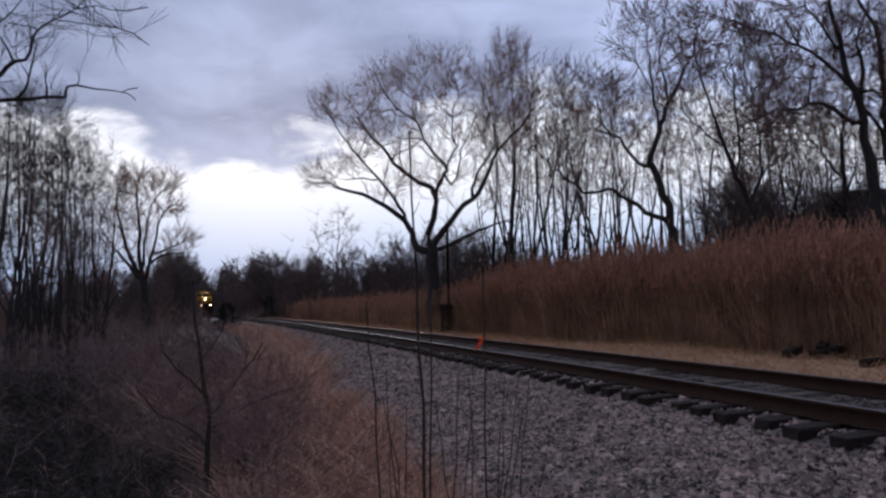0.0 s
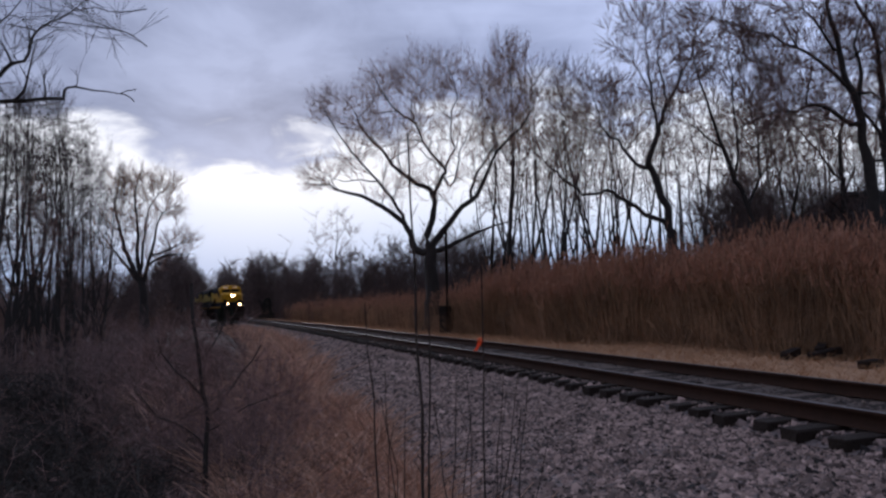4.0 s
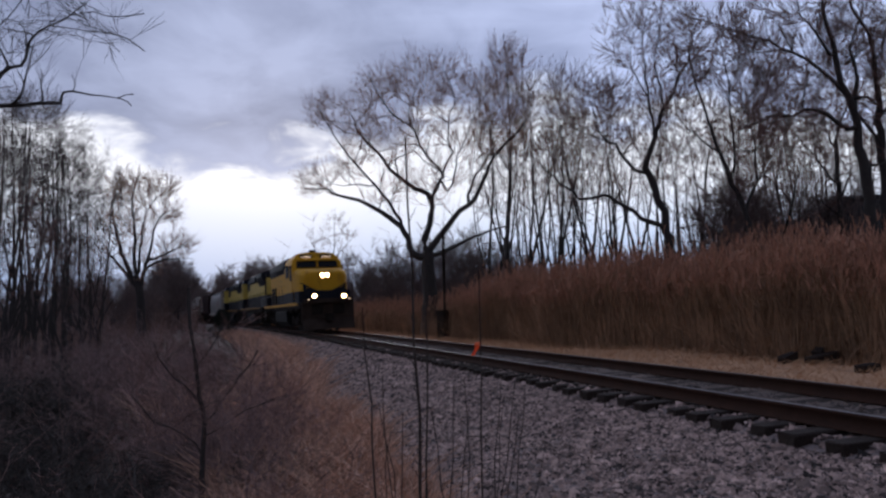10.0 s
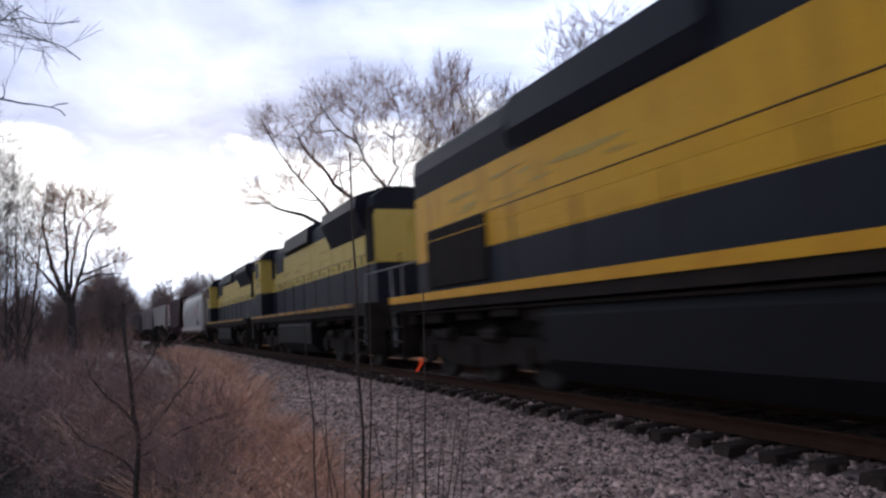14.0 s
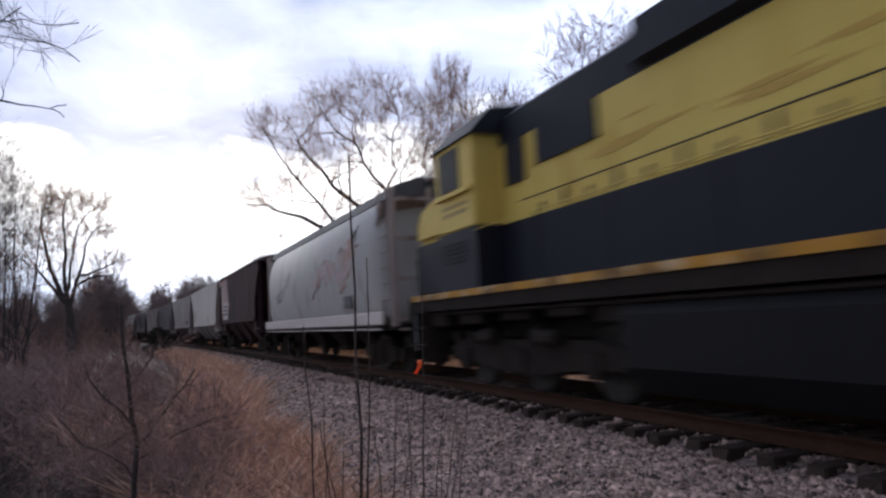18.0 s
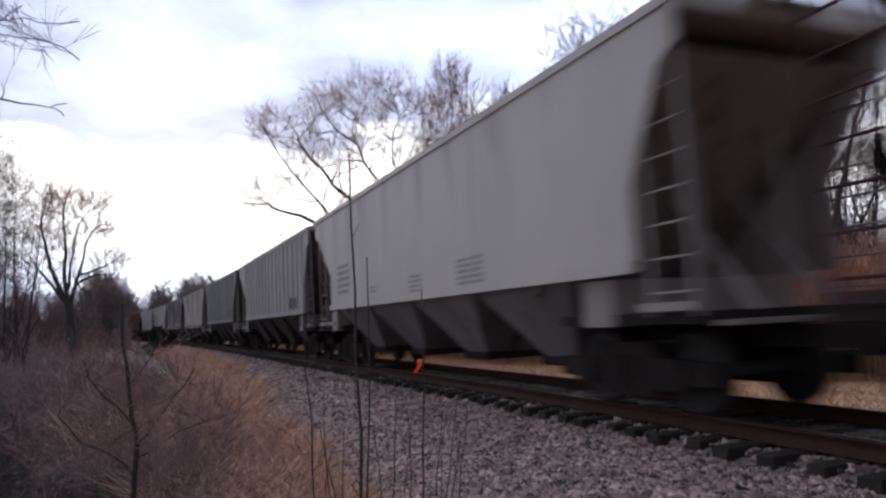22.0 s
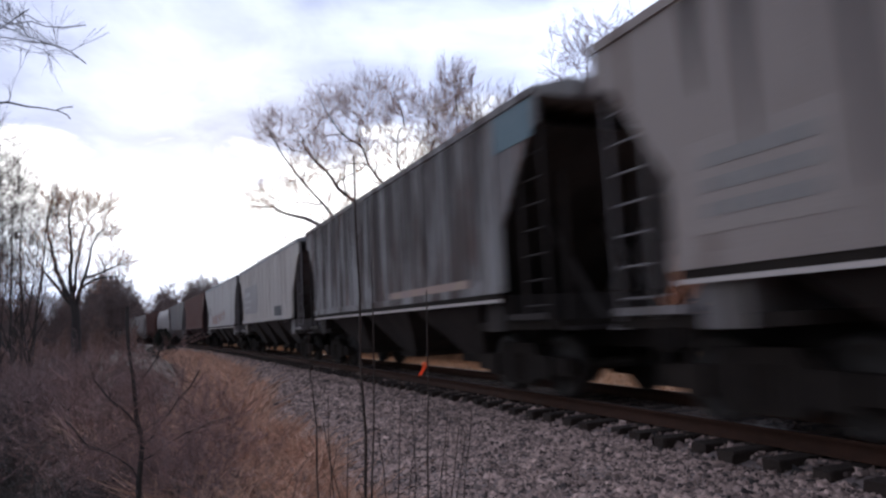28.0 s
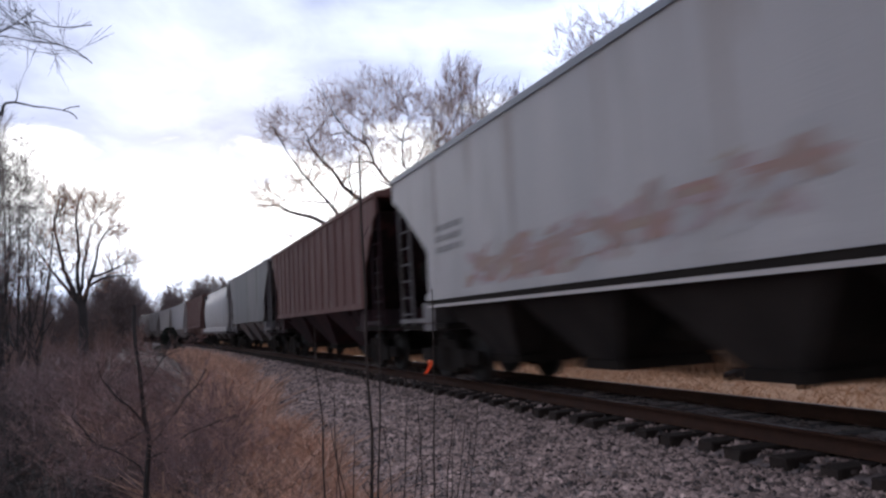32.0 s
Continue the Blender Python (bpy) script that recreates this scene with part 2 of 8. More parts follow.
M = {
    "ground": surface("dead_grass_ground", (0.0481, 0.028, 0.0197), (0.107, 0.0637, 0.0423), 0.8, 0.95, bump=0.6, fine=18, third=(0.0642, 0.0483, 0.0329)),
    "gold_straw": surface("golden_dead_grass", (0.535, 0.314, 0.211), (0.728, 0.463, 0.334), 1.2, 0.9, bump=0.0, third=(0.385, 0.227, 0.155), island=0.35),
    "straw": surface("straw", (0.45, 0.252, 0.132), (0.6, 0.36, 0.2), 1.5, 0.9, bump=0.5, fine=30, third=(0.27, 0.16, 0.092)),
    "ballast": surface("crushed_stone_bed", (0.171, 0.129, 0.115), (0.289, 0.222, 0.197), 9.0, 0.95, bump=1.0, fine=22, third=(0.15, 0.116, 0.103)),
    "soiled": surface("oil_stained_stone", (0.062, 0.043, 0.034), (0.165, 0.118, 0.094), 1.6, 0.9, bump=0.5, fine=40, third=(0.085, 0.06, 0.048), island=0.8),
    "stone": surface("crushed_stone", (0.173, 0.116, 0.094), (0.401, 0.28, 0.233), 2.0, 0.9, bump=0.3, fine=60, island=0.95),
    "tie": surface("creosoted_wood", (0.0214, 0.0154, 0.0122), (0.0449, 0.0309, 0.0244), 6, 0.9, bump=0.7, fine=25, spec=0.2),
    "rail": surface("rusty_rail_steel", (0.0342, 0.0164, 0.0103), (0.0589, 0.027, 0.0169), 5, 0.85, metal=0.0, spec=0.15, bump=0.2, fine=50),
    "rail_top": surface("worn_rail_head", (0.16, 0.15, 0.145), (0.22, 0.205, 0.195), 4, 0.42, metal=1.0, bump=0.05),
    "bark_dark": surface("dark_bark", (0.03, 0.025, 0.023), (0.055, 0.045, 0.04), 6, 0.95, bump=0.6, fine=30),
    "twig": surface("brown_twigs", (0.13, 0.07, 0.058), (0.21, 0.118, 0.096), 3, 0.9, bump=0.0),
    "hedge": surface("dark_hedge_twigs", (0.05, 0.038, 0.036), (0.085, 0.064, 0.06), 3, 0.95, bump=0.0),
    "far_twig": surface("far_wood_twigs", (0.12, 0.084, 0.076), (0.20, 0.145, 0.13), 0.3, 0.95, bump=0.0, island=0.3),
    "scrub": surface("brown_scrub_twigs", (0.161, 0.0946, 0.0733), (0.246, 0.15, 0.117), 0.3, 0.95, bump=0.0, island=0.4),
    "willow_twig": surface("tan_willow_twigs", (0.29, 0.155, 0.11), (0.42, 0.24, 0.172), 3, 0.9, bump=0.0),
    "bramble": surface("grey_brown_stems", (0.134, 0.08, 0.067), (0.385, 0.242, 0.212), 0.7, 0.95, bump=0.0, island=0.7, spread=0.35),
    # blackish tone holds the shade among the stems
    "tangle": surface("shade_blackened_stems", (0.034, 0.029, 0.025), (0.105, 0.086, 0.073), 1.2, 0.95, bump=0.0, island=0.8),
    "shrub_twig": surface("purple_brown_shrub_twigs", (0.175, 0.114, 0.105), (0.36, 0.24, 0.222), 1.2, 0.95, bump=0.0, island=0.6, spread=0.35),
    "reed": surface("dry_reed_stems", (0.245, 0.142, 0.081), (0.465, 0.277, 0.158), 0.6, 0.9, bump=0.0, island=0.5, spread=0.3),
    "plume": surface("reed_plumes", (0.407, 0.198, 0.122), (0.535, 0.275, 0.174), 2.0, 0.95, bump=0.0, island=0.35),
    "evergreen": surface("dark_evergreen", (0.02, 0.024, 0.018), (0.035, 0.04, 0.028), 2.0, 0.95, bump=0.0, island=0.3),
    "yellow": surface("faded_yellow_paint", (0.64, 0.325, 0.008), (0.70, 0.37, 0.015), 1.2, 0.55, bump=0.05, third=(0.52, 0.26, 0.015), streaks=0.3, spec=0.2),
    "pale_yellow": surface("weathered_yellow_paint", (0.58, 0.425, 0.095), (0.64, 0.475, 0.125), 1.2, 0.6, bump=0.05, third=(0.50, 0.34, 0.06), streaks=0.3, spec=0.2),
    "black": surface("dull_black_paint", (0.012, 0.013, 0.019), (0.021, 0.022, 0.030), 1.2, 0.6, bump=0.05, streaks=0.3, spec=0.12),
    "stripe": surface("orange_yellow_stripe", (0.68, 0.35, 0.01), (0.55, 0.24, 0.012), 2.0, 0.55, bump=0.05, spec=0.2),
    "worn_stripe": surface("worn_dirty_stripe", (0.42, 0.20, 0.02), (0.16, 0.085, 0.025), 1.4, 0.65, bump=0.05, spec=0.2, spread=0.2, third=(0.5, 0.36, 0.2)),
    # pilot black lifted to brown: the lamps' veiling glare is in this colour
    "pilot": surface("grimy_pilot_with_glare", (0.032, 0.022, 0.017), (0.058, 0.041, 0.032), 2.5, 0.85, bump=0.2, spec=0.1),
    "under": surface("grimy_underframe", (0.017, 0.0138, 0.012), (0.034, 0.027, 0.0225), 3, 0.9, bump=0.3, spec=0.06),
    "wheel": surface("wheel_steel", (0.022, 0.018, 0.016), (0.042, 0.034, 0.029), 4, 0.75, metal=0.2, bump=0.1),
    "glass": surface("dark_cab_glass", (0.012, 0.014, 0.016), (0.02, 0.022, 0.025), 1, 0.55, bump=0.0, spec=0.1),
    "orange": surface("orange_tape", (0.85, 0.13, 0.03), (0.95, 0.18, 0.05), 8, 0.6, bump=0.1),
    "lamp": glow("headlamp_glow", (1.0, 0.66, 0.30), 40.0),
    # weaker orange emission that draws a halo round the lens
    "lamp_bowl": glow("headlamp_halo_glow", (1.0, 0.50, 0.13), 2.6),
    "board": glow("number_board_glow", (1.0, 0.70, 0.42), 0.9),
    "smear": surface("dirt_on_yellow", (0.44, 0.27, 0.04), (0.52, 0.34, 0.06), 2, 0.7, bump=0.0),
    "tank": surface("grey_tank_paint", (0.008, 0.008, 0.009), (0.014, 0.0135, 0.014), 1.5, 0.7, bump=0.1, spec=0.12),
    "grab": surface("pale_grab_iron", (0.20, 0.20, 0.20), (0.27, 0.27, 0.27), 3, 0.6, bump=0.0),
    "stalk": surface("dark_weed_stem", (0.03, 0.02, 0.016), (0.055, 0.036, 0.028), 8, 0.9, bump=0.0),
    "stencil": surface("dull_dark_lettering", (0.30, 0.21, 0.07), (0.36, 0.26, 0.09), 2, 0.7, bump=0.0),
    "house": surface("dark_house_boards", (0.035, 0.035, 0.038), (0.055, 0.052, 0.052), 2, 0.8, bump=0.2),
    "roof": surface("shingle_roof", (0.06, 0.058, 0.06), (0.09, 0.085, 0.085), 3, 0.9, bump=0.4),
}

# ---- mesh helpers ----


def link_mesh(name, me, material, parent=None, label=""):
    for mat in material if isinstance(material, (list, tuple)) else (material,):
        me.materials.append(mat)
    ob = new(name, me)
    if parent:
        ob.parent = parent
    if label:
        ob["label"] = label
    return ob


def part(name, bm, material, parent, label=""):
    me = bpy.data.meshes.new(name)
    bm.to_mesh(me)
    bm.free()
    return link_mesh(name, me, material, parent, label)


def raw(name, verts, faces, material, parent=None, label="", smooth=False):
    """A mesh object from arrays; faces is one array of triangles or of quads, or a list of such arrays."""
    me = bpy.data.meshes.new(name)
    groups = faces if isinstance(faces, list) else [faces]
    groups = [np.asarray(g, np.int32) for g in groups if len(g)]
    verts = np.asarray(verts, np.float32)
    me.vertices.add(len(verts))
    me.vertices.foreach_set("co", verts.ravel())
    loops = np.concatenate([g.ravel() for g in groups])
    sizes = np.concatenate([np.full(len(g), g.shape[1], np.int32) for g in groups])
    me.loops.add(len(loops))
    me.loops.foreach_set("vertex_index", loops)
    me.polygons.add(len(sizes))
    me.polygons.foreach_set("loop_start", np.concatenate([[0], np.cumsum(sizes)[:-1]]).astype(np.int32))
    me.update(calc_edges=True)
    if smooth:
        me.polygons.foreach_set("use_smooth", np.ones(len(sizes), bool))
    return link_mesh(name, me, material, parent, label)


def box(bm, x0, x1, y0, y1, z0, z1):
    vs = [bm.verts.new(p) for p in ((x0, y0, z0), (x1, y0, z0), (x1, y1, z0), (x0, y1, z0), (x0, y0, z1), (x1, y0, z1), (x1, y1, z1), (x0, y1, z1))]
    for f in ((3, 2, 1, 0), (4, 5, 6, 7), (0, 1, 5, 4), (1, 2, 6, 5), (2, 3, 7, 6), (3, 0, 4, 7)):
        bm.faces.new([vs[i] for i in f])
    return bm


def boxes(*dims, bevel=0.0):
    bm = bmesh.new()
    for d in dims:
        box(bm, *d)
    if bevel:
        bmesh.ops.bevel(bm, geom=bm.edges[:], offset=bevel, segments=1, affect="EDGES")
    return bm


def prism(bm, ring, x0, x1):
    """A solid with the outline ring (y, z), counter-clockwise seen from +x, from x0 to x1."""
    a = [bm.verts.new((x0, y, z)) for y, z in ring]
    b = [bm.verts.new((x1, y, z)) for y, z in ring]
    bm.faces.new(a[::-1])
    bm.faces.new(b)
    for i in range(len(ring)):
        j = (i + 1) % len(ring)
        bm.faces.new((a[i], a[j], b[j], b[i]))
    return bm


def side_prism(bm, outline, y0, y1):
    """A solid with the outline (x, z) from y0 to y1."""
    a = [bm.verts.new((x, y0, z)) for x, z in outline]
    b = [bm.verts.new((x, y1, z)) for x, z in outline]
    bm.faces.new(a)
    bm.faces.new(b[::-1])
    for i in range(len(outline)):
        j = (i + 1) % len(outline)
        bm.faces.new((a[j], a[i], b[i], b[j]))
    bmesh.ops.recalc_face_normals(bm, faces=bm.faces[:])
    return bm


def rod(bm, p, q, r, sides=8):
    p, q = Vector(p), Vector(q)
    d = q - p
    m = Matrix.Translation((p + q) / 2) @ d.to_track_quat("Z", "Y").to_matrix().to_4x4()
    bmesh.ops.create_cone(bm, cap_ends=True, segments=sides, radius1=r, radius2=r, depth=d.length, matrix=m)
    return bm


def tubes(lines, sides):
    """Tapered tubes along polylines, all of one number of points: lines is a list of (points, radii)."""
    P = np.array([l[0] for l in lines], float)
    r = np.array([l[1] for l in lines], float)
    n, k, _ = P.shape
    T = np.gradient(P, axis=1)
    T /= np.linalg.norm(T, axis=2, keepdims=True) + 1e-9
    ref = np.where(np.abs(T[:, :1, 2:3]) > 0.9, np.array([1.0, 0, 0]), np.array([0, 0, 1.0]))
    A = np.cross(T, np.broadcast_to(ref, T.shape))
    A /= np.linalg.norm(A, axis=2, keepdims=True) + 1e-9
    B = np.cross(T, A)
    ang = np.arange(sides) * 2 * np.pi / sides
    ring = A[:, :, None, :] * np.cos(ang)[None, None, :, None] + B[:, :, None, :] * np.sin(ang)[None, None, :, None]
    V = P[:, :, None, :] + ring * r[:, :, None, None]
    base = (np.arange(n)[:, None, None] * k + np.arange(k - 1)[None, :, None]) * sides
    i = np.arange(sides)[None, None, :]
    j = (np.arange(sides)[None, None, :] + 1) % sides
    F = np.stack([base + i, base + j, base + sides + j, base + sides + i], -1)
    return V.reshape(-1, 3), F.reshape(-1, 4)


def ribbons(lines, sides=0):
    """Flat tapering strips along polylines, each turned its own way."""
    P = np.array([l[0] for l in lines], float)
    r = np.array([l[1] for l in lines], float)
    n, k, _ = P.shape
    T = P[:, -1] - P[:, 0]
    T /= np.linalg.norm(T, axis=1, keepdims=True) + 1e-9
    turn = np.arange(n) * 2.399
    ref = np.stack([np.cos(turn), np.sin(turn), 0.35 * np.sin(turn * 1.7)], -1)
    A = np.cross(T, ref)
    A /= np.linalg.norm(A, axis=1, keepdims=True) + 1e-9
    V = np.stack([P - A[:, None] * r[..., None], P + A[:, None] * r[..., None]], 2)
    base = (np.arange(n)[:, None] * k + np.arange(k - 1)[None]) * 2
    F = np.stack([base, base + 1, base + 3, base + 2], -1)
    return V.reshape(-1, 3), F.reshape(-1, 4)


def merge(pieces):
    vs, fs, off = [], [], 0
    for v, f in pieces:
        vs.append(v)
        fs.append(np.asarray(f) + off)
        off += len(v)
    return np.concatenate(vs), fs


# ---- the line of the track ----
RADIUS, AWAY, CANT = 1109.4, 6.403, 0.0429
LEAN = math.degrees(math.atan(CANT / 1.505))


def on_track(s, u=0.0, z=0.0):
    """World place at s metres along the line (growing to the north), u metres out from its middle, z above the near rail's top."""
    a = np.asarray(s, float) / RADIUS
    r = RADIUS + np.asarray(u, float)
    return np.stack(np.broadcast_arrays(AWAY - RADIUS + r * np.cos(a), r * np.sin(a), np.asarray(z, float)), -1)


def canted(u):
    return (u + 0.7525) * CANT / 1.505


def track_pose(s):
    """The pose of a vehicle whose middle is at s: x forward (southward), y to the outside of the curve."""
    x, y, z = on_track(s, 0.0, canted(0.0))
    return pose(x, y, z, LEAN, 0, -90 + math.degrees(s / RADIUS))


def smooth(a, b, x):
    t = np.clip((np.asarray(x, float) - a) / (b - a), 0, 1)
    return t * t * (3 - 2 * t)


def ground_z(s, u):
    """Height of the soil: a low bank under the track, a ditch on the camera's side, a rise behind the reeds."""
    s, u = np.broadcast_arrays(np.asarray(s, float), np.asarray(u, float))
    z = -0.34 - 0.28 * smooth(1.6, 5.5, -u) - 0.45 * smooth(6.5, 11, -u) + 0.25 * smooth(14, 30, -u)
    z = z - 0.10 * smooth(1.8, 4.0, u) + 0.75 * smooth(7.0, 20, u) + 1.6 * smooth(20, 60, u)
    z = z + 0.05 * np.sin(s * 0.9 + u * 1.3) * smooth(5, 8, np.abs(u)) + 0.04 * np.sin(s * 0.37 - u * 0.8) * smooth(4, 8, np.abs(u))
    return z


def soil(x, y):
    """Height of the soil at a world place."""
    r = math.hypot(x - AWAY + RADIUS, y)
    return float(ground_z(RADIUS * math.atan2(y, x - AWAY + RADIUS), r - RADIUS))


def steps(*runs):
    return np.concatenate([np.arange(a, b, d) for a, b, d in runs])


def sheet(s, u, height):
    S, U = np.meshgrid(s, u, indexing="ij")
    V = on_track(S, U, height(S, U)).reshape(-1, 3)
    i, j = np.meshgrid(np.arange(len(s) - 1), np.arange(len(u) - 1), indexing="ij")
    a = (i * len(u) + j).ravel()
    return V, np.stack([a, a + 1, a + len(u) + 1, a + len(u)], -1)[:, ::-1]


gs = steps((-1200, -100, 100), (-100, -20, 10), (-20, 60, 1.0), (60, 160, 4), (160, 400, 20), (400, 1801, 100))
gu = steps((-1000, -100, 100), (-100, -20, 8), (-20, 30, 0.7), (30, 100, 5), (100, 3001, 200))
v, f = sheet(gs, gu, ground_z)
tagged(raw("ground", v, f, M["ground"], smooth=True), "brown ground of dead grass and soil along the track", "ground", kind="structure")

# ---- track ----
BAY = 0.5
bed_s = steps((-60, -12, 2), (-12, 45, 0.5), (45, 150, 2), (150, 601, 15))
bed_u = np.array([-5.6, -5.2, -4.8, -4.3, -3.8, -3.3, -2.8, -2.3, -1.9, -1.6, -1.3, -0.9, -0.5, 0, 0.5, 0.9, 1.3, 1.6, 1.9, 2.3, 2.7, 3.1])


def toe(s):
    """Where the crushed stone ends on the camera's side: it narrows to the north."""
    return -4.75 + 1.2 * smooth(8, 34, s) + 0.15 * np.sin(np.asarray(s) * 0.8) + 0.1 * np.sin(np.asarray(s) * 2.3)


def bed_z(s, u):
    s, u = np.broadcast_arrays(np.asarray(s, float), np.asarray(u, float))
    near = -0.21 - 0.08 * smooth(1.0, 1.3, -u) - 0.24 * smooth(1.6, 5.0, -u) - 0.30 * smooth(0.0, 0.5, toe(s) + 0.35 - u)
    far = -0.19 - 0.35 * smooth(1.6, 2.9, u)
    z = np.where(u < 0, near, far) + canted(np.clip(u, -1.6, 1.6)) * 1.0
    return z + 0.015 * np.sin(s * 3.1 + u * 2.0) * np.sin(s * 1.3 - u * 3.7)


v, f = sheet(bed_s, bed_u, bed_z)
tagged(raw("ballast_bed", v, f, M["ballast"], smooth=True), "grey crushed stone bed under the railway track", "ballast", kind="structure")


def stones(rng, n, s0, s1, u0, u1, size, lift=0.0):
    """Angular pieces of crushed stone lying on the bed."""
    s = rng.uniform(s0, s1, n)
    u = rng.uniform(u0, u1, n)
    keep = u > toe(s) - 0.25 + rng.uniform(-0.5, 0.35, n)
    s, u = s[keep], u[keep]
    n = len(s)
    base = np.array([(-1, -1, -.6), (1, -.9, -.6), (.9, 1, -.6), (-.9, .8, -.6), (-.45, .1, .75), (.5, -.1, .65)], float)
    F = np.array([(0, 1, 4), (1, 5, 4), (1, 2, 5), (2, 3, 5), (3, 4, 5), (3, 0, 4)])
    V = base[None] * (1 + rng.uniform(-.4, .4, (n, 6, 3))) + rng.uniform(-.25, .25, (n, 6, 3))
    V *= (size * rng.lognormal(0, 0.34, (n, 1, 1))) * np.stack([np.ones(n), rng.uniform(.6, 1, n), rng.uniform(.5, .95, n)], -1)[:, None, :]
    a, b = rng.uniform(0, 6.28, n), rng.uniform(-0.5, 0.5, n)
    ca, sa, cb, sb = np.cos(a), np.sin(a), np.cos(b), np.sin(b)
    x, y, z = V[..., 0], V[..., 1], V[..., 2]
    y, z = y * cb[:, None] - z * sb[:, None], y * sb[:, None] + z * cb[:, None]
    x, y = x * ca[:, None] - y * sa[:, None], x * sa[:, None] + y * ca[:, None]
    P = on_track(s, u, bed_z(s, u) + lift)
    V = np.stack([x + P[:, None, 0], y + P[:, None, 1], z + P[:, None, 2]], -1)
    return V.reshape(-1, 3), (F[None] + np.arange(n)[:, None, None] * 6).reshape(-1, 3)


rng = np.random.default_rng(5)
v, f = merge([stones(rng, 46000, 2.2, 13, -5.4, -1.28, 0.0235, .006), stones(rng, 24000, 13, 28, -5.0, -1.25, 0.031, .006), stones(rng, 7000, 28, 60, -4.2, -1.2, 0.05),
              stones(rng, 9000, 0, 24, 0.8, 2.4, 0.027), stones(rng, 3500, 2, 26, -1.35, -.8, .026, .012), stones(rng, 5000, -9, 2.3, -5.4, -1.28, .036, .006)])
tagged(raw("ballast_stones", v, f, M["stone"]), "loose angular grey crushed stones of the track bed", "gravel", kind="stuff")
v, f = sheet(bed_s, np.array([-.72, -.5, 0, .5, .72]), lambda s, u: bed_z(s, u) + .012)
tagged(raw("soiled_bed", v, f, M["soiled"], smooth=True), "dark oil-stained grit between the two rails", "ballast", kind="structure")
dirt = np.random.default_rng(6)
v, f = merge([stones(dirt, 5200, 0, 24, -.68, .68, .026, .008), stones(dirt, 1800, 24, 50, -.68, .68, .045, .008)])
tagged(raw("soiled_stones", v, f, M["soiled"]), "dark oil-stained crushed stones between the rails", "gravel", kind="stuff")

track = tagged(new("railway_track"), "single rusty railway track on dark wooden ties", "railway track", kind="structure")
RAIL = [(-0.07, -0.17), (0.07, -0.17), (0.07, -0.158), (0.012, -0.14), (0.010, -0.045), (0.036, -0.034), (0.036, -0.006), (0.030, 0.0), (-0.030, 0.0), (-0.036, -0.006), (-0.036, -0.034), (-0.010, -0.045), (-0.012, -0.14), (-0.07, -0.158)]
rail_s = steps((-60, 150, 1.5), (150, 601, 6))
for side in (-1, 1):
    ring = np.array(RAIL)
    u = side * 0.7525
    V = np.concatenate([on_track(rail_s, u + a, canted(u) + b)[:, None] for a, b in ring], 1).reshape(-1, 3)
    k = len(ring)
    i, j = np.meshgrid(np.arange(len(rail_s) - 1), np.arange(k), indexing="ij")
    a, b = (i * k + j).ravel(), (i * k + (j + 1) % k).ravel()
    F = np.stack([a, a + k, b + k, b], -1)
    ob = raw("rail", V, F, [M["rail"], M["rail_top"]], track, "rusty steel rail with a worn bright head")
    idx = np.zeros(len(F), np.int32)
    idx[j.ravel() == 7] = 1
    ob.data.polygons.foreach_set("material_index", idx)


def tie_mesh(seed):
    bm = boxes((-0.11, 0.11, -1.29, 1.29, -0.345, -0.172), bevel=0.012)
    r = random.Random(seed)
    for vert in bm.verts:
        vert.co += Vector((r.uniform(-.008, .008), r.uniform(-.02, .02), r.uniform(-.006, .006)))
    me = bpy.data.meshes.new("tie")
    bm.to_mesh(me)
    bm.free()
    me.materials.append(M["tie"])
    return me


TIES = [tie_mesh(i) for i in range(6)]
rnd = random.Random(3)


def place_ties(first, count):
    for i in range(count):
        s = (first + i) * BAY + rnd.uniform(-0.05, 0.05) + 0.125
        ob = new("tie", TIES[i % 6])
        ob.parent = track
        x, y, z = on_track(s, rnd.uniform(-0.05, 0.05), canted(0) + rnd.uniform(-0.008, 0.003))
        ob.matrix_basis = pose(x, y, z, LEAN, 0, -90 + math.degrees(s / RADIUS) + rnd.uniform(-1.6, 1.6))


far_ties = []
for i in range(292, 1100):
    s = i * BAY + 0.125
    m = np.array(track_pose(s))
    bx = np.array([(a, b, c, 1) for a in (-.11, .11) for b in (-1.29, 1.29) for c in (-.345, -.172)]) @ m.T
    far_ties.append((bx[:, :3], np.array([(0, 1, 3, 2), (4, 6, 7, 5), (0, 4, 5, 1), (2, 3, 7, 6), (1, 5, 7, 3)])))
v, f = merge(far_ties)
tagged(raw("distant_ties", v, f, M["tie"], track), kind="stuff")

# ---- rolling stock ----
SPEED, NOSE = 10.979, 6.74 + 10.979 * 13


SPINNERS = {}  # wheelsets by their place in the truck and their radius
WHEELS = {}


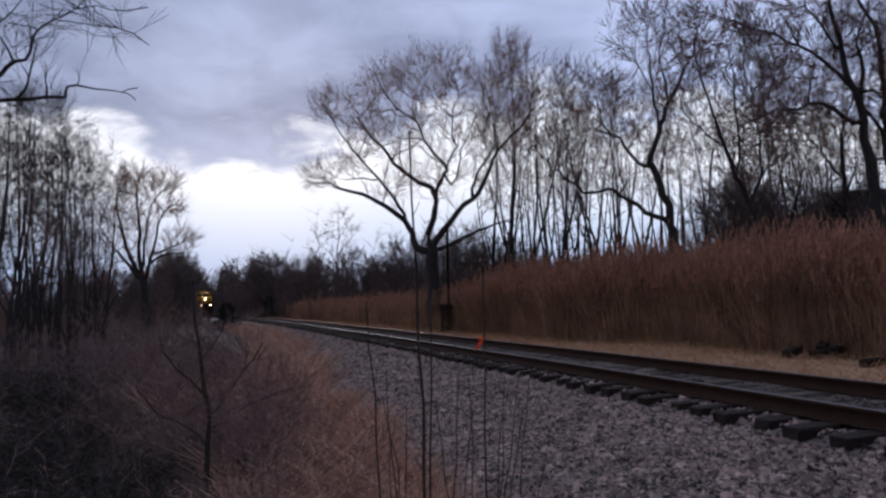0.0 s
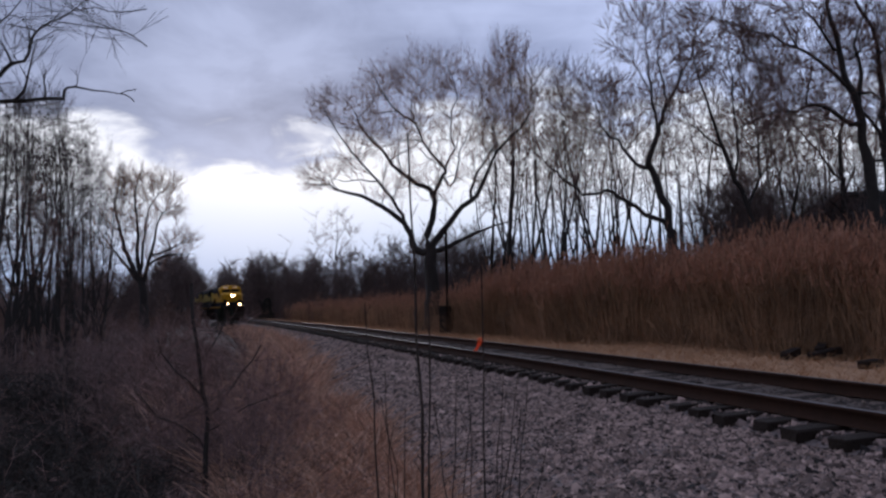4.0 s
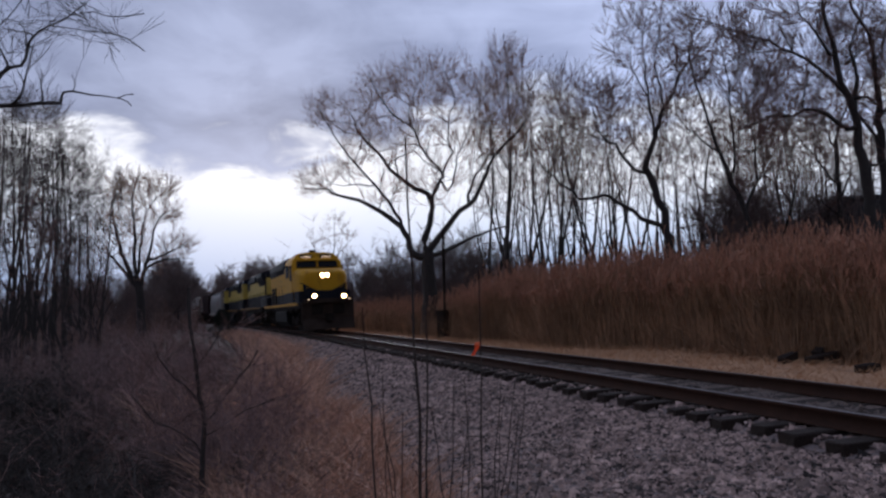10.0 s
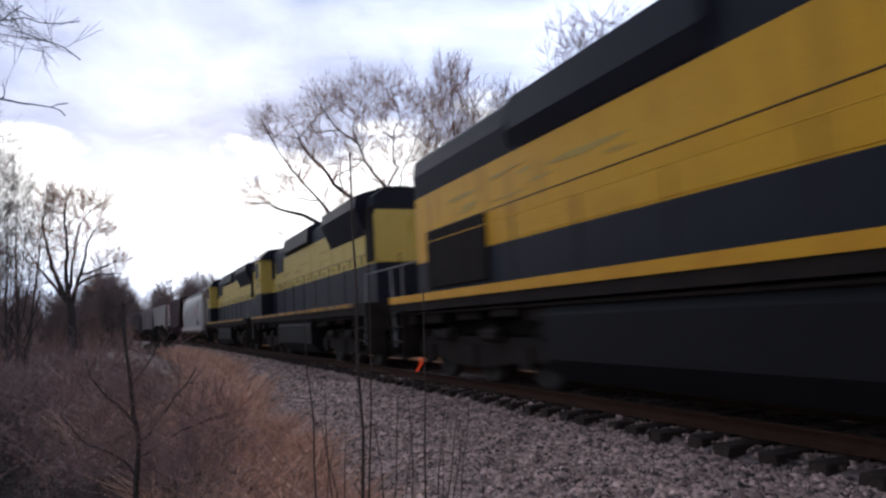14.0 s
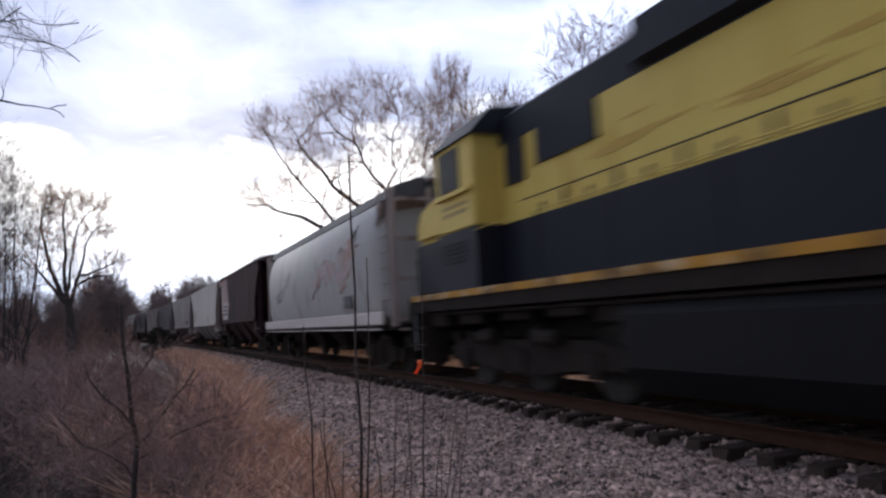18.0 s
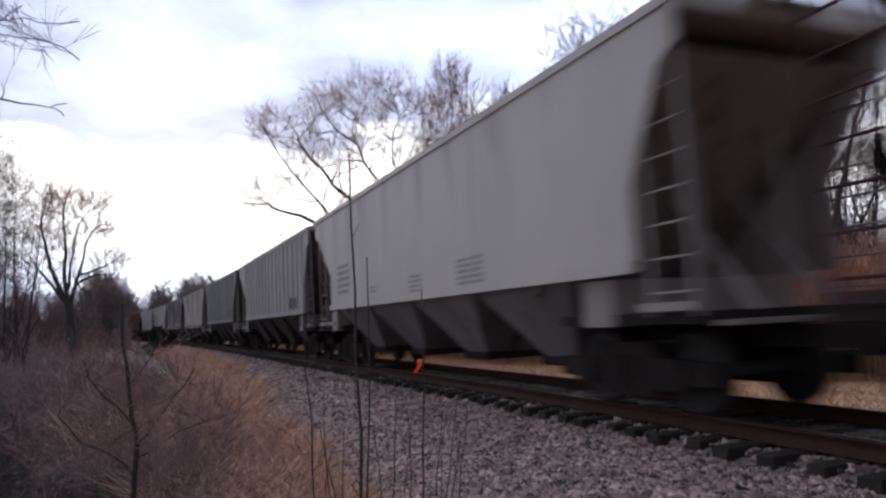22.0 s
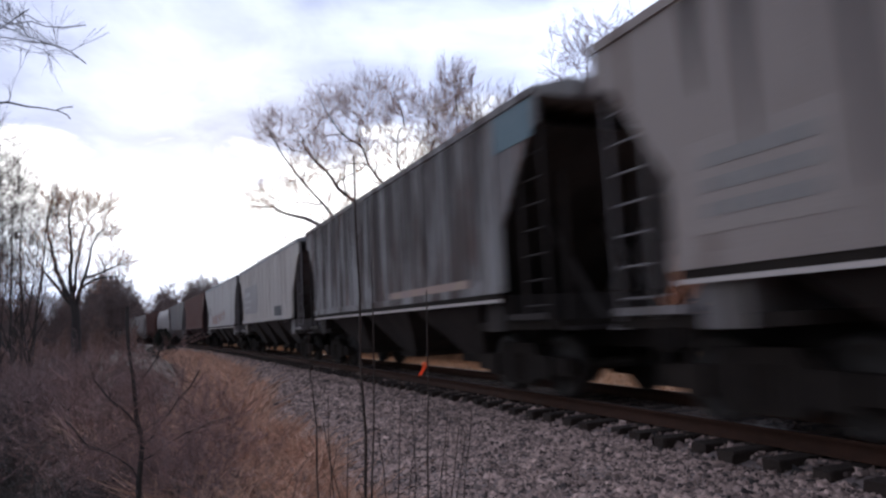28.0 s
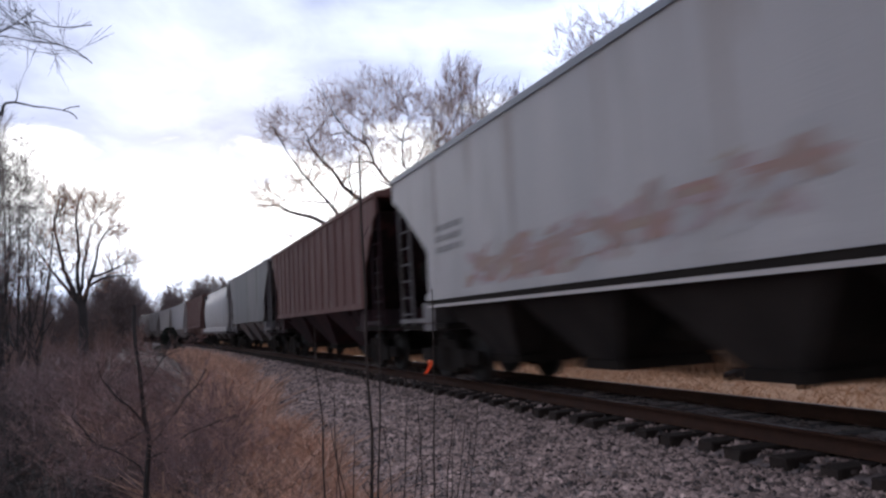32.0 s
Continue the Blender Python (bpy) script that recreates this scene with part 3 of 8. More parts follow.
def wheelset(x, r, parent):
    """Two flanged wheels turned in one piece with their axle."""
    if r not in WHEELS:
        half = [(0.0, .085), (.50, .085), (.60, .12), (.655, .13), (.655, r - .09), (.662, r + .026), (.69, r + .024), (.70, r), (.815, r - .006), (.815, r - .07), (.76, r - .10), (.76, .14), (.86, .12), (.86, .07), (1.05, .07), (1.05, .001)]
        prof = [(-y, q) for y, q in half[:0:-1]] + half
        n = 18
        V = np.array([(q * math.cos(k * 2 * math.pi / n), y, q * math.sin(k * 2 * math.pi / n)) for y, q in prof for k in range(n)])
        i, j = np.meshgrid(np.arange(len(prof) - 1), np.arange(n), indexing="ij")
        a, b = (i * n + j).ravel(), (i * n + (j + 1) % n).ravel()
        ob = raw("wheelset", V, np.stack([a, b, b + n, a + n], -1), M["wheel"], parent)
        WHEELS[r] = ob.data
    else:
        ob = new("wheelset", WHEELS[r])
        ob.parent = parent
    ob.location = (x, 0, r)
    SPINNERS.setdefault((x, r), []).append(ob)
    return ob


def truck(x, axles, r, parent, frame_y=1.02):
    """A truck: bolster, two side frames with springs and bearing boxes, and its wheelsets."""
    reach = axles[-1] + r + 0.15
    ob = part("truck", boxes((-0.2, 0.2, -frame_y, frame_y, r + 0.02, r + 0.30), bevel=.03), M["under"], parent)
    ob.location = (x, 0, 0)
    for side in (-1, 1):
        bm = bmesh.new()
        y0, y1 = sorted((side * (frame_y - 0.07), side * (frame_y + 0.07)))
        if len(axles) == 2:
            side_prism(bm, [(-reach, r - .1), (-reach, r + .14), (-axles[1] + .25, r + .17), (-0.5, r + 0.35), (0.5, r + 0.35), (axles[1] - .25, r + .17), (reach, r + .14), (reach, r - .1), (axles[1] - .2, r - .12), (0.42, r - 0.28), (-0.42, r - 0.28), (-axles[1] + .2, r - .12)], y0, y1)
        else:
            side_prism(bm, [(-reach, r - .05), (-reach, r + .2), (-reach + .5, r + .32), (reach - .5, r + .32), (reach, r + .2), (reach, r - .05), (axles[2] - .3, r - .08), (.4, r - .2), (-.4, r - .2), (-axles[2] + .3, r - .08)], y0, y1)
        for k in (-0.14, 0, 0.14):
            rod(bm, (k, side * (frame_y + .06), r - 0.22), (k, side * (frame_y + .06), r + 0.2), 0.055, 8)
        for a in axles:
            box(bm, a - .17, a + .17, *sorted((side * (frame_y + .02), side * (frame_y + .13))), r - .17, r + .17)
        part("side_frame", bm, M["under"], ob)
    if len(axles) == 3:
        part("truck_transom", boxes((-reach + .3, reach - .3, -.62, .62, r + .30, r + .62), bevel=.04), M["under"], ob)
        for a in axles:
            part("traction_motor", boxes((a - .85, a - .1, -.58, .58, .2, r + .32), bevel=.1), M["under"], ob)
        for side in (-1, 1):
            for k in (-1.0, 1.0):
                bm = bmesh.new()
                rod(bm, (k - .32, side * (frame_y + .16), r + .36), (k + .32, side * (frame_y + .16), r + .36), .11, 10)
                part("brake_cylinder", bm, M["under"], ob)
    else:
        for a in (-.42, .42):
            part("brake_beam", boxes((a - .05, a + .05, -.72, .72, r - .12, r + .02)), M["under"], ob)
    for a in axles:
        wheelset(a, r, ob)
    return ob


def rail_rods(parent, material, pts_list, r=0.018, name="handrail"):
    for pts in pts_list:
        bm = bmesh.new()
        for p, q in zip(pts[:-1], pts[1:]):
            rod(bm, p, q, r, 6)
        part(name, bm, material, parent)


def loco_under(root, stripe_x, front, back, paint, low=1.53):
    """Frame, sill stripes, fuel tank, trucks, steps, couplers."""
    part("frame", boxes((back, front, -1.48, 1.48, 1.36, 1.66)), M["under"], root)
    for side in (-1, 1):
        y0, y1 = sorted((side * 1.484, side * 1.51))
        part("sill_stripe", boxes((stripe_x[0], stripe_x[1], y0, y1, low, 1.68)), paint, root, "worn orange sill stripe")
    bm = bmesh.new()
    prism(bm, [(-1.1, .24), (1.1, .24), (1.4, .55), (1.43, 1.15), (1.3, 1.34), (-1.3, 1.34), (-1.43, 1.15), (-1.4, .55)], -3.1, 2.9)
    part("fuel_tank", bm, M["tank"], root, "dull grey fuel tank")
    bm = bmesh.new()
    for side in (-1, 1):
        rod(bm, (-2.6, side * 1.15, 1.42), (2.2, side * 1.15, 1.42), 0.14, 10)
    part("air_reservoir", bm, M["tank"], root)
    for side in (-1, 1):
        for k, x in enumerate((-9.0, -7.6, -6.0, -4.4, -3.3, 3.2, 4.5, 6.2, 7.8)):
            part("equipment_box", boxes((x - .5, x + .45, *sorted((side * .95, side * (1.36 - .05 * (k % 3)))), 1.06 + .03 * (k % 4), 1.36), bevel=.03), M["under"], root)
        bm = bmesh.new()
        rod(bm, (-9.2, side * 1.38, 1.30), (8.4, side * 1.38, 1.30), .03, 6)
        part("air_pipe", bm, M["under"], root)
    for x in (6.1, -6.1):
        truck(x, (-2.0, 0.0, 2.0), 0.508, root, 1.08)
    for x, d in ((front, 1), (back, -1)):
        bm = boxes((min(x, x + d * .06), max(x, x + d * .06), -1.5, 1.5, 0.95, 1.66), (min(x, x + d * .75), max(x, x + d * .75), -0.14, 0.14, 0.72, 0.98))
        box(bm, *sorted((x + d * .55, x + d * .85)), -0.2, 0.2, 0.66, 1.02)
        part("coupler", bm, M["under"], root)
        for side in (-1, 1):
            for k in range(4):
                part("step", boxes((*sorted((x - d * .75, x)), *sorted((side * 1.05, side * 1.5)), 0.38 + .32 * k, 0.42 + .32 * k)), M["under"], root)
            for a in (x - d * .79, x):
                part("step_side", boxes((*sorted((a, a + d * .04)), *sorted((side * 1.0, side * 1.5)), .38, 1.42)), M["under"], root)


def writing(car, x0, x1, z0, z1, rows, material, y=-1.556, seed=1):
    """Unreadable stencilled lines on the near side: short bars."""
    r = random.Random(seed)
    for i in range(rows):
        z = z1 - (z1 - z0) * (i + .5) / rows
        t = (z1 - z0) / rows * .28
        x = x0
        while x < x1 - .1:
            w = r.uniform(.12, .45)
            part("stencil_bar", boxes((x, min(x + w, x1), y - .006, y, z - t, z + t)), material, car)
            x += w + .07


def lead_engine():
    root = tagged(new("locomotive"), "yellow and black wide-nosed diesel locomotive with lit headlamps", "locomotive", group="locomotives of the train")
    loco_under(root, (-9.7, 8.1), 9.2, -9.7, M["stripe"])
    Y, K = M["yellow"], M["black"]
    # pilot, plough and anticlimber
    bm = boxes((9.26, 9.5, -1.45, 1.45, 0.55, 1.66), bevel=0.03)
    side_prism(bm, [(9.3, .16), (9.95, .16), (9.75, .5), (9.5, .75), (9.3, .75)], -1.4, 1.4)
    part("pilot", bm, M["pilot"], root, "black snow plough pilot")
    bm = bmesh.new()
    prism(bm, [(-1.3, 1.62), (1.3, 1.62), (1.35, 1.72), (1.3, 1.84), (-1.3, 1.84), (-1.35, 1.72)], 9.2, 9.85)
    part("anticlimber", bm, M["pilot"], root)
    # nose: black foot with a chevron, yellow top
    def nose_ring(x, w, z0, z1):
        return [(x, -w, z0), (x, w, z0), (x, w, z1 - .22), (x, w - .25, z1), (x, -w + .25, z1), (x, -w, z1 - .22)]
    def loft(rings, name, material):
        bm = bmesh.new()
        rows = [[bm.verts.new(p) for p in r] for r in rings]
        for a, b in zip(rows[:-1], rows[1:]):
            for i in range(len(a)):
                j = (i + 1) % len(a)
                bm.faces.new((a[i], a[j], b[j], b[i]))
        bm.faces.new(rows[0][::-1])
        bm.faces.new(rows[-1])
        bmesh.ops.recalc_face_normals(bm, faces=bm.faces[:])
        bmesh.ops.bevel(bm, geom=bm.edges[:], offset=0.05, segments=2, affect="EDGES")
        return part(name, bm, material, root)
    loft([nose_ring(6.5, 1.50, 2.30, 3.68), nose_ring(7.6, 1.46, 2.30, 3.60), nose_ring(8.3, 1.34, 2.30, 3.50), nose_ring(8.62, 1.16, 2.30, 3.34)], "nose", Y)
    bm = boxes((6.75, 8.60, -1.47, 1.47, 1.68, 2.31))
    box(bm, 8.60, 8.70, -1.2, 1.2, 1.68, 2.25)
    part("nose_foot", bm, K, root, "black lower nose")
    for side in (-1, 1):
        bm = bmesh.new()
        a = [bm.verts.new(p) for p in ((8.70, side * 1.2, 2.22), (8.70, side * 0.25, 2.22), (8.70, side * 1.2, 2.72))]
        b = [bm.verts.new((p.co.x - .09, p.co.y, p.co.z)) for p in a]
        bm.faces.new(a), bm.faces.new(b[::-1])
        for i in range(3):
            j = (i + 1) % 3
            bm.faces.new((a[j], a[i], b[i], b[j]))
        bmesh.ops.recalc_face_normals(bm, faces=bm.faces[:])
        part("chevron", bm, K, root, "black painted chevron half")
    # cab
    def cab_ring(x, z1, lean=0.0):
        return [(x + lean * .6, -1.52, 1.70), (x + lean * .6, 1.52, 1.70), (x + lean * .6, 1.52, 3.68), (x + lean * .25, 1.46, 4.18), (x, 1.15, z1 - .1), (x, .6, z1), (x, -.6, z1), (x, -1.15, z1 - .1), (x + lean * .25, -1.46, 4.18), (x + lean * .6, -1.52, 3.68)]
    loft([cab_ring(3.2, 4.68), cab_ring(5.6, 4.72), cab_ring(6.02, 4.68, .8)], "cab", Y)
    for side in (-1, 1):
        part("cab_band", boxes((3.18, 6.9, *sorted((side * 1.51, side * 1.535)), 1.70, 2.32)), K, root, "black lower band of the cab")
    # windows
    def slab(name, pts, material, label="", off=0.03):
        bm = bmesh.new()
        a = [bm.verts.new(p) for p in pts]
        n = (a[1].co - a[0].co).cross(a[2].co - a[0].co).normalized() * off
        b = [bm.verts.new(p.co + n) for p in a]
        bm.faces.new(a[::-1]), bm.faces.new(b)
        for i in range(len(a)):
            j = (i + 1) % len(a)
            bm.faces.new((a[i], a[j], b[j], b[i]))
        bmesh.ops.recalc_face_normals(bm, faces=bm.faces[:])
        return part(name, bm, material, root, label)
    for side in (-1, 1):
        slab("windshield", [(6.48, side * .06, 3.76), (6.48, side * 1.22, 3.75), (6.27, side * 1.20, 4.10), (6.27, side * .06, 4.13)], M["glass"], off=0.05 * side)
        y0, y1 = sorted((side * 1.50, side * 1.548))
        part("corner_window", boxes((5.72, 6.36, y0, y1, 3.0, 3.92), bevel=.02), M["glass"], root, "dark window in the nose-side door")
        part("cab_window", boxes((3.85, 5.2, y0, y1, 3.24, 3.95), bevel=.02), M["glass"], root)
        part("window_frame", boxes((3.80, 5.25, y0, side * 1.56 if side > 0 else y1, 3.18, 3.24)), Y, root)
        part("number_board", boxes((6.0, 6.14, side * .60 - .37, side * .60 + .37, 4.25, 4.56), bevel=0.02), K, root, "black number board")
        bm = bmesh.new()
        for k in range(4):
            y = side * .60 - .21 + .14 * k
            box(bm, 6.13, 6.15, y - .036, y - .014, 4.34, 4.48)
            box(bm, 6.13, 6.15, y - .014, y + .036, 4.455, 4.48)
            box(bm, 6.13, 6.15, y + .014, y + .036, 4.34, 4.455)
            box(bm, 6.13, 6.15, y - .014, y + .014, 4.34, 4.365)
        part("number_bar", bm, M["board"], root, "glowing pale bars on the number board")
        bm = bmesh.new()
        box(bm, 3.7, 5.25, *sorted((side * 1.54, side * 1.75)), 3.93, 3.96)
        part("sunshade", bm, K, root)
    part("visor", boxes((6.12, 6.42, -1.2, 1.2, 4.17, 4.20)), Y, root, "yellow visor over the windshields")
    part("windshield_post", boxes((6.30, 6.50, -.05, .05, 3.72, 4.15)), Y, root)
    part("nose_door", boxes((8.60, 8.645, -.95, -.38, 2.45, 3.18), bevel=.015), Y, root, "closed yellow nose door")
    for y in (-.95, .95):
        for k in range(4):
            z = 2.5 + .2 * k
            rail_rods(root, Y, [[(8.60, y - .12, z), (8.70, y - .12, z), (8.70, y + .12, z), (8.60, y + .12, z)]], .012, "grab_iron")
    bm = bmesh.new()
    for k, y in enumerate((-.12, 0, .12)):
        bmesh.ops.create_cone(bm, cap_ends=True, segments=10, radius1=.035, radius2=.09, depth=.42, matrix=Matrix.Translation((4.6 + .06 * k, y, 4.86)) @ Matrix.Rotation(math.pi / 2, 4, "Y"))
    box(bm, 4.42, 4.50, -.16, .16, 4.66, 4.90)
    part("horn", bm, M["under"], root, "three-chime air horn on the cab roof")
    part("roof_cooler", boxes((3.6, 4.2, -.45, .45, 4.66, 4.84), bevel=.05), Y, root)
    for side in (-1, 1):
        bm = bmesh.new()
        rod(bm, (9.86, side * 1.12, 1.78), (9.90, side * 1.12, 1.78), .045, 10)
        part("marker_lamp", bm, M["board"], root, "small pale marker lamp")
        part("side_door", boxes((6.55, 7.25, *sorted((side * 1.462, side * 1.492)), 2.36, 3.5), bevel=.02), Y, root, "yellow nose-side door")
    for y in (-.6, .6):
        part("hose_rack", boxes((9.50, 9.56, y - .3, y + .3, 1.0, 1.5), bevel=.02), M["under"], root)
    # lamps
    def lamp(name, x, y, z, r, label):
        bm = bmesh.new()
        rod(bm, (x - .12, y, z), (x, y, z), r + .05, 16)
        can = part(name, bm, K, root, label)
        # the bowl glows by itself to give the lamp its warm halo
        bm = bmesh.new()
        rod(bm, (x - .02, y, z), (x + .008, y, z), r, 20)
        part("reflector", bm, M["lamp_bowl"], can, "reflector bowl, its warm glow standing for the lamp's halo")
        bm = bmesh.new()
        rod(bm, (x - .01, y, z), (x + .014, y, z), r * .72, 20)
        part("lens", bm, M["lamp"], can, "bright warm glowing lens")
    for side in (-1, 1):
        lamp("headlight", 8.74, side * 0.135, 3.20 - canted(0), 0.125, "round headlight in the nose")
        lamp("ditch_light", 9.90, side * 0.817, 1.985 - canted(side * .817), 0.13, "round ditch light above the pilot")
        part("lamp_bracket", boxes((9.70, 9.82, side * .817 - .06, side * .817 + .06, 1.84, 1.95)), K, root)
    engine_hood(root, -9.2, 3.25, Y, K, M["yellow"], rear=True)
    rail_rods(root, M["under"], [[(9.6, side * 1.35, 1.66), (9.6, side * 1.35, 2.7), (8.9, side * 1.45, 2.75)] for side in (-1, 1)], 0.02)
    return root


def engine_hood(root, x0, x1, Y, K, E, rear):
    """Long hood: black foot, yellow middle and black top, with doors, grilles, fans, exhaust and handrails."""
    w = 0.98
    zb, zt = (2.38, 3.80) if rear else (2.70, 4.00)
    part("hood_foot", boxes((x0, x1, -w, w, 1.66, zb)), K, root, "black lower hood")
    part("hood", boxes((x0 + .003, x1 - .003, -w, w, zb, zt)), Y, root, "yellow hood side")
    bm = bmesh.new()
    prism(bm, [(-w, zt), (w, zt), (w, 4.45), (w - .3, 4.66), (-w + .3, 4.66), (-w, 4.45)], x0 + .006, x1 - .006)
    part("hood_top", bm, K, root, "black upper hood and roof")
    # flared radiators at one end, dynamic brake hump
    rx0, rx1 = (x0 + .15, x0 + 4.6) if rear else (x1 - 4.6, x1 - .75)
    bm = bmesh.new()
    z0, wide = (3.82, 1.06) if rear else (3.52, 1.30)
    prism(bm, [(-w - .004, z0), (w + .004, z0), (wide, 4.25), (wide - .06, 4.58), (.8, 4.74), (-.8, 4.74), (-wide + .06, 4.58), (-wide, 4.25)], rx0, rx1)
    part("radiator", bm, K, root, "black flared radiator section")
    mid = (x0 + x1) / 2 + (0.8 if rear else -1.8)
    bm = bmesh.new()
    prism(bm, [(-1.0, zt + .03), (1.0, zt + .03), (1.14, 4.1), (1.1, 4.60), (.8, 4.80), (-.8, 4.80), (-1.1, 4.60), (-1.14, 4.1)], mid - 2.2, mid + 2.2)
    part("dynamic_brake_hatch", bm, K, root)
    for k in range(3):
        x = rx0 + .8 + 1.4 * k
        bm = bmesh.new()
        rod(bm, (x, 0, 4.73), (x, 0, 4.82), .58, 20)
        part("fan_shroud", bm, M["under"], root)
    bm = boxes((mid + 2.5, mid + 3.0, -.35, .35, 4.66, 4.88))
    part("exhaust_stack", bm, M["under"], root)
    # hood doors along the seam, latches
    bm = bmesh.new()
    for side in (-1, 1):
        y0, y1 = sorted((side * w, side * (w + .010)))
        box(bm, x0 + .6, x1 - .4, y0, y1, 2.988, 3.004)
    part("door_seam", bm, K, root)
    for i in range(int((x1 - x0 - 1.2) / .62)):
        x = x0 + .8 + .62 * i
        for side in (-1, 1):
            y0, y1 = sorted((side * (w + .001), side * (w + .010)))
            door = part("hood_door", boxes((x, x + .58, y0, y1, zb + .03, 2.97), bevel=.004), Y, root)
            if not rear:
                part("door_latch", boxes((x + .50, x + .57, *sorted((side * (w + .010), side * (w + .03))), zb + .04, zb + (.26 if i % 2 else .16))), K, door, "black door latch")
            part("hinge", boxes((x + .02, x + .06, *sorted((side * (w + .010), side * (w + .022))), 2.80, 2.92)), Y, door)
    for side in (-1, 1):
        y0, y1 = sorted((side * (w + .003), side * (w + .06 if rear else w + .05)))
        gx = (x0 + .75, x0 + 3.6) if rear else (x1 - .72, x1 - .06)
        gz = (1.80, 2.98) if rear else (2.75, 4.20)
        part("filter_box" if rear else "grille", boxes((*gx, y0, y1, *gz), bevel=.02), M["under"], root, "black grille panel")
    # long smears of dirt on the upper side
    r = random.Random(int(x1 * 10))
    for side in (-1, 1):
        for k in range(12):
            x, z, ln, th = r.uniform(x0 + 2.5, x1 - 4.8), r.uniform(3.12, 3.55), r.uniform(.2, .9), r.uniform(.015, .06)
            bm = bmesh.new()
            side_prism(bm, [(x - ln, z), (x - ln * .3, z - th), (x + ln * .6, z - th * .5), (x + ln, z + th * .3), (x + ln * .2, z + th), (x - ln * .5, z + th * .7)], *sorted((side * w, side * (w + .004 + .0005 * k))))
            part("dirt_smear", bm, M["smear"], root, "brown smear of dirt")
    # yellow end sheet of the hood
    xe = x0 if rear else x1
    part("end_sheet", boxes((*sorted((xe, xe + (-.02 if rear else .02))), -w + .01, w - .01, 2.72, 4.10)), E, root, "plain yellow hood end")
    # handrails along the walkway
    xs = np.arange(x0 + .2, x1 - .3, 1.75)
    rail_rods(root, Y, [[(x0 - .3, s * 1.46, 2.64), (x1 - .2, s * 1.46, 2.64)] for s in (-1, 1)], 0.008)
    for s in (-1, 1):
        for x in xs:
            rail_rods(root, M["under"], [[(x, s * 1.46, 1.66), (x, s * 1.46, 2.64)]], 0.013, "stanchion")
    d = -1 if rear else 1
    xe2 = xe + d * 0.55
    rail_rods(root, M["grab"], [[(xe2 - d * .2, s * 1.44, .6), (xe2, s * 1.44, 2.35), (xe2, s * .55, 2.55)] for s in (-1, 1)] + [[(xe2 + d * .05, s * .5, 1.66), (xe2 + d * .05, s * .5, 2.55)] for s in (-1, 1)], 0.022)


def trailing_engine():
    root = tagged(new("locomotive"), "weathered pale yellow and black diesel locomotive running long hood first", "locomotive", group="locomotives of the train")
    loco_under(root, (-10.0, 8.3), 9.4, -10.1, M["worn_stripe"], 1.57)
    Y, K = M["pale_yellow"], M["black"]
    engine_hood(root, -6.75, 8.82, Y, K, Y, rear=False)
    bm = bmesh.new()
    prism(bm, [(-1.5, 2.70), (1.5, 2.70), (1.5, 4.25), (1.1, 4.62), (.5, 4.70), (-.5, 4.70), (-1.1, 4.62), (-1.5, 4.25)], -8.4, -6.75)
    bmesh.ops.bevel(bm, geom=bm.edges[:], offset=0.03, segments=1, affect="EDGES")
    part("cab", bm, Y, root)
    part("cab_foot", boxes((-8.4, -6.75, -1.49, 1.49, 1.66, 2.70)), K, root, "black lower cab")
    bm = bmesh.new()
    prism(bm, [(-1.56, 4.22), (1.56, 4.22), (1.15, 4.66), (.5, 4.75), (-.5, 4.75), (-1.15, 4.66)], -8.5, -6.65)
    part("cab_roof", bm, K, root, "black cab roof")
    part("nose_foot", boxes((-10.0, -8.4, -1.36, 1.36, 1.66, 2.69), bevel=.06), K, root, "black lower nose")
    bm = bmesh.new()
    side_prism(bm, [(-8.4, 2.70), (-9.98, 2.70), (-9.92, 3.15), (-9.6, 3.45), (-8.4, 3.62)], -1.36, 1.36)
    bmesh.ops.bevel(bm, geom=bm.edges[:], offset=0.10, segments=2, affect="EDGES")
    part("nose", bm, Y, root)
    for side in (-1, 1):
        for a, b in ((-8.2, -7.3),):
            y0, y1 = sorted((side * 1.495, side * 1.515))
            part("cab_window", boxes((a, b, y0, y1, 3.42, 4.14)), M["glass"], root)
        y0, y1 = sorted((side * 1.50, side * 1.58))
        part("armrest", boxes((-8.3, -6.8, y0, y1, 3.30, 3.37)), Y, root)
        part("windshield", boxes((-8.43, -8.40, *sorted((side * .1, side * 1.2)), 3.72, 4.2)), M["glass"], root)
        for k in range(5):
            y0, y1 = sorted((side * 1.49, side * 1.502))
            part("louvre", boxes((-8.2, -7.2, y0, y1, 2.15 + .08 * k, 2.18 + .08 * k)), M["tank"], root)
        writing(root, -8.1, -7.0, 2.95, 3.2, 2, M["stencil"], -1.501 if side < 0 else 1.507, 60)
        rail_rods(root, M["grab"], [[(-9.95, side * 1.44, .6), (-10.0, side * 1.44, 2.3), (-9.8, side * 1.3, 2.6)]], 0.022)
    # plain black panels on the hood side stand for dark cab windows
    for side in (-1, 1):
        y0, y1 = sorted((side * .985, side * 1.02))
        part("vent_panel", boxes((-6.5, -5.9, y0, y1, 3.30, 4.0)), K, root, "plain black panel standing for a dark cab window")
        part("vent_panel", boxes((-5.5, -3.9, y0, y1, 3.45, 4.0)), K, root, "plain black panel standing for a dark cab window")
    return root


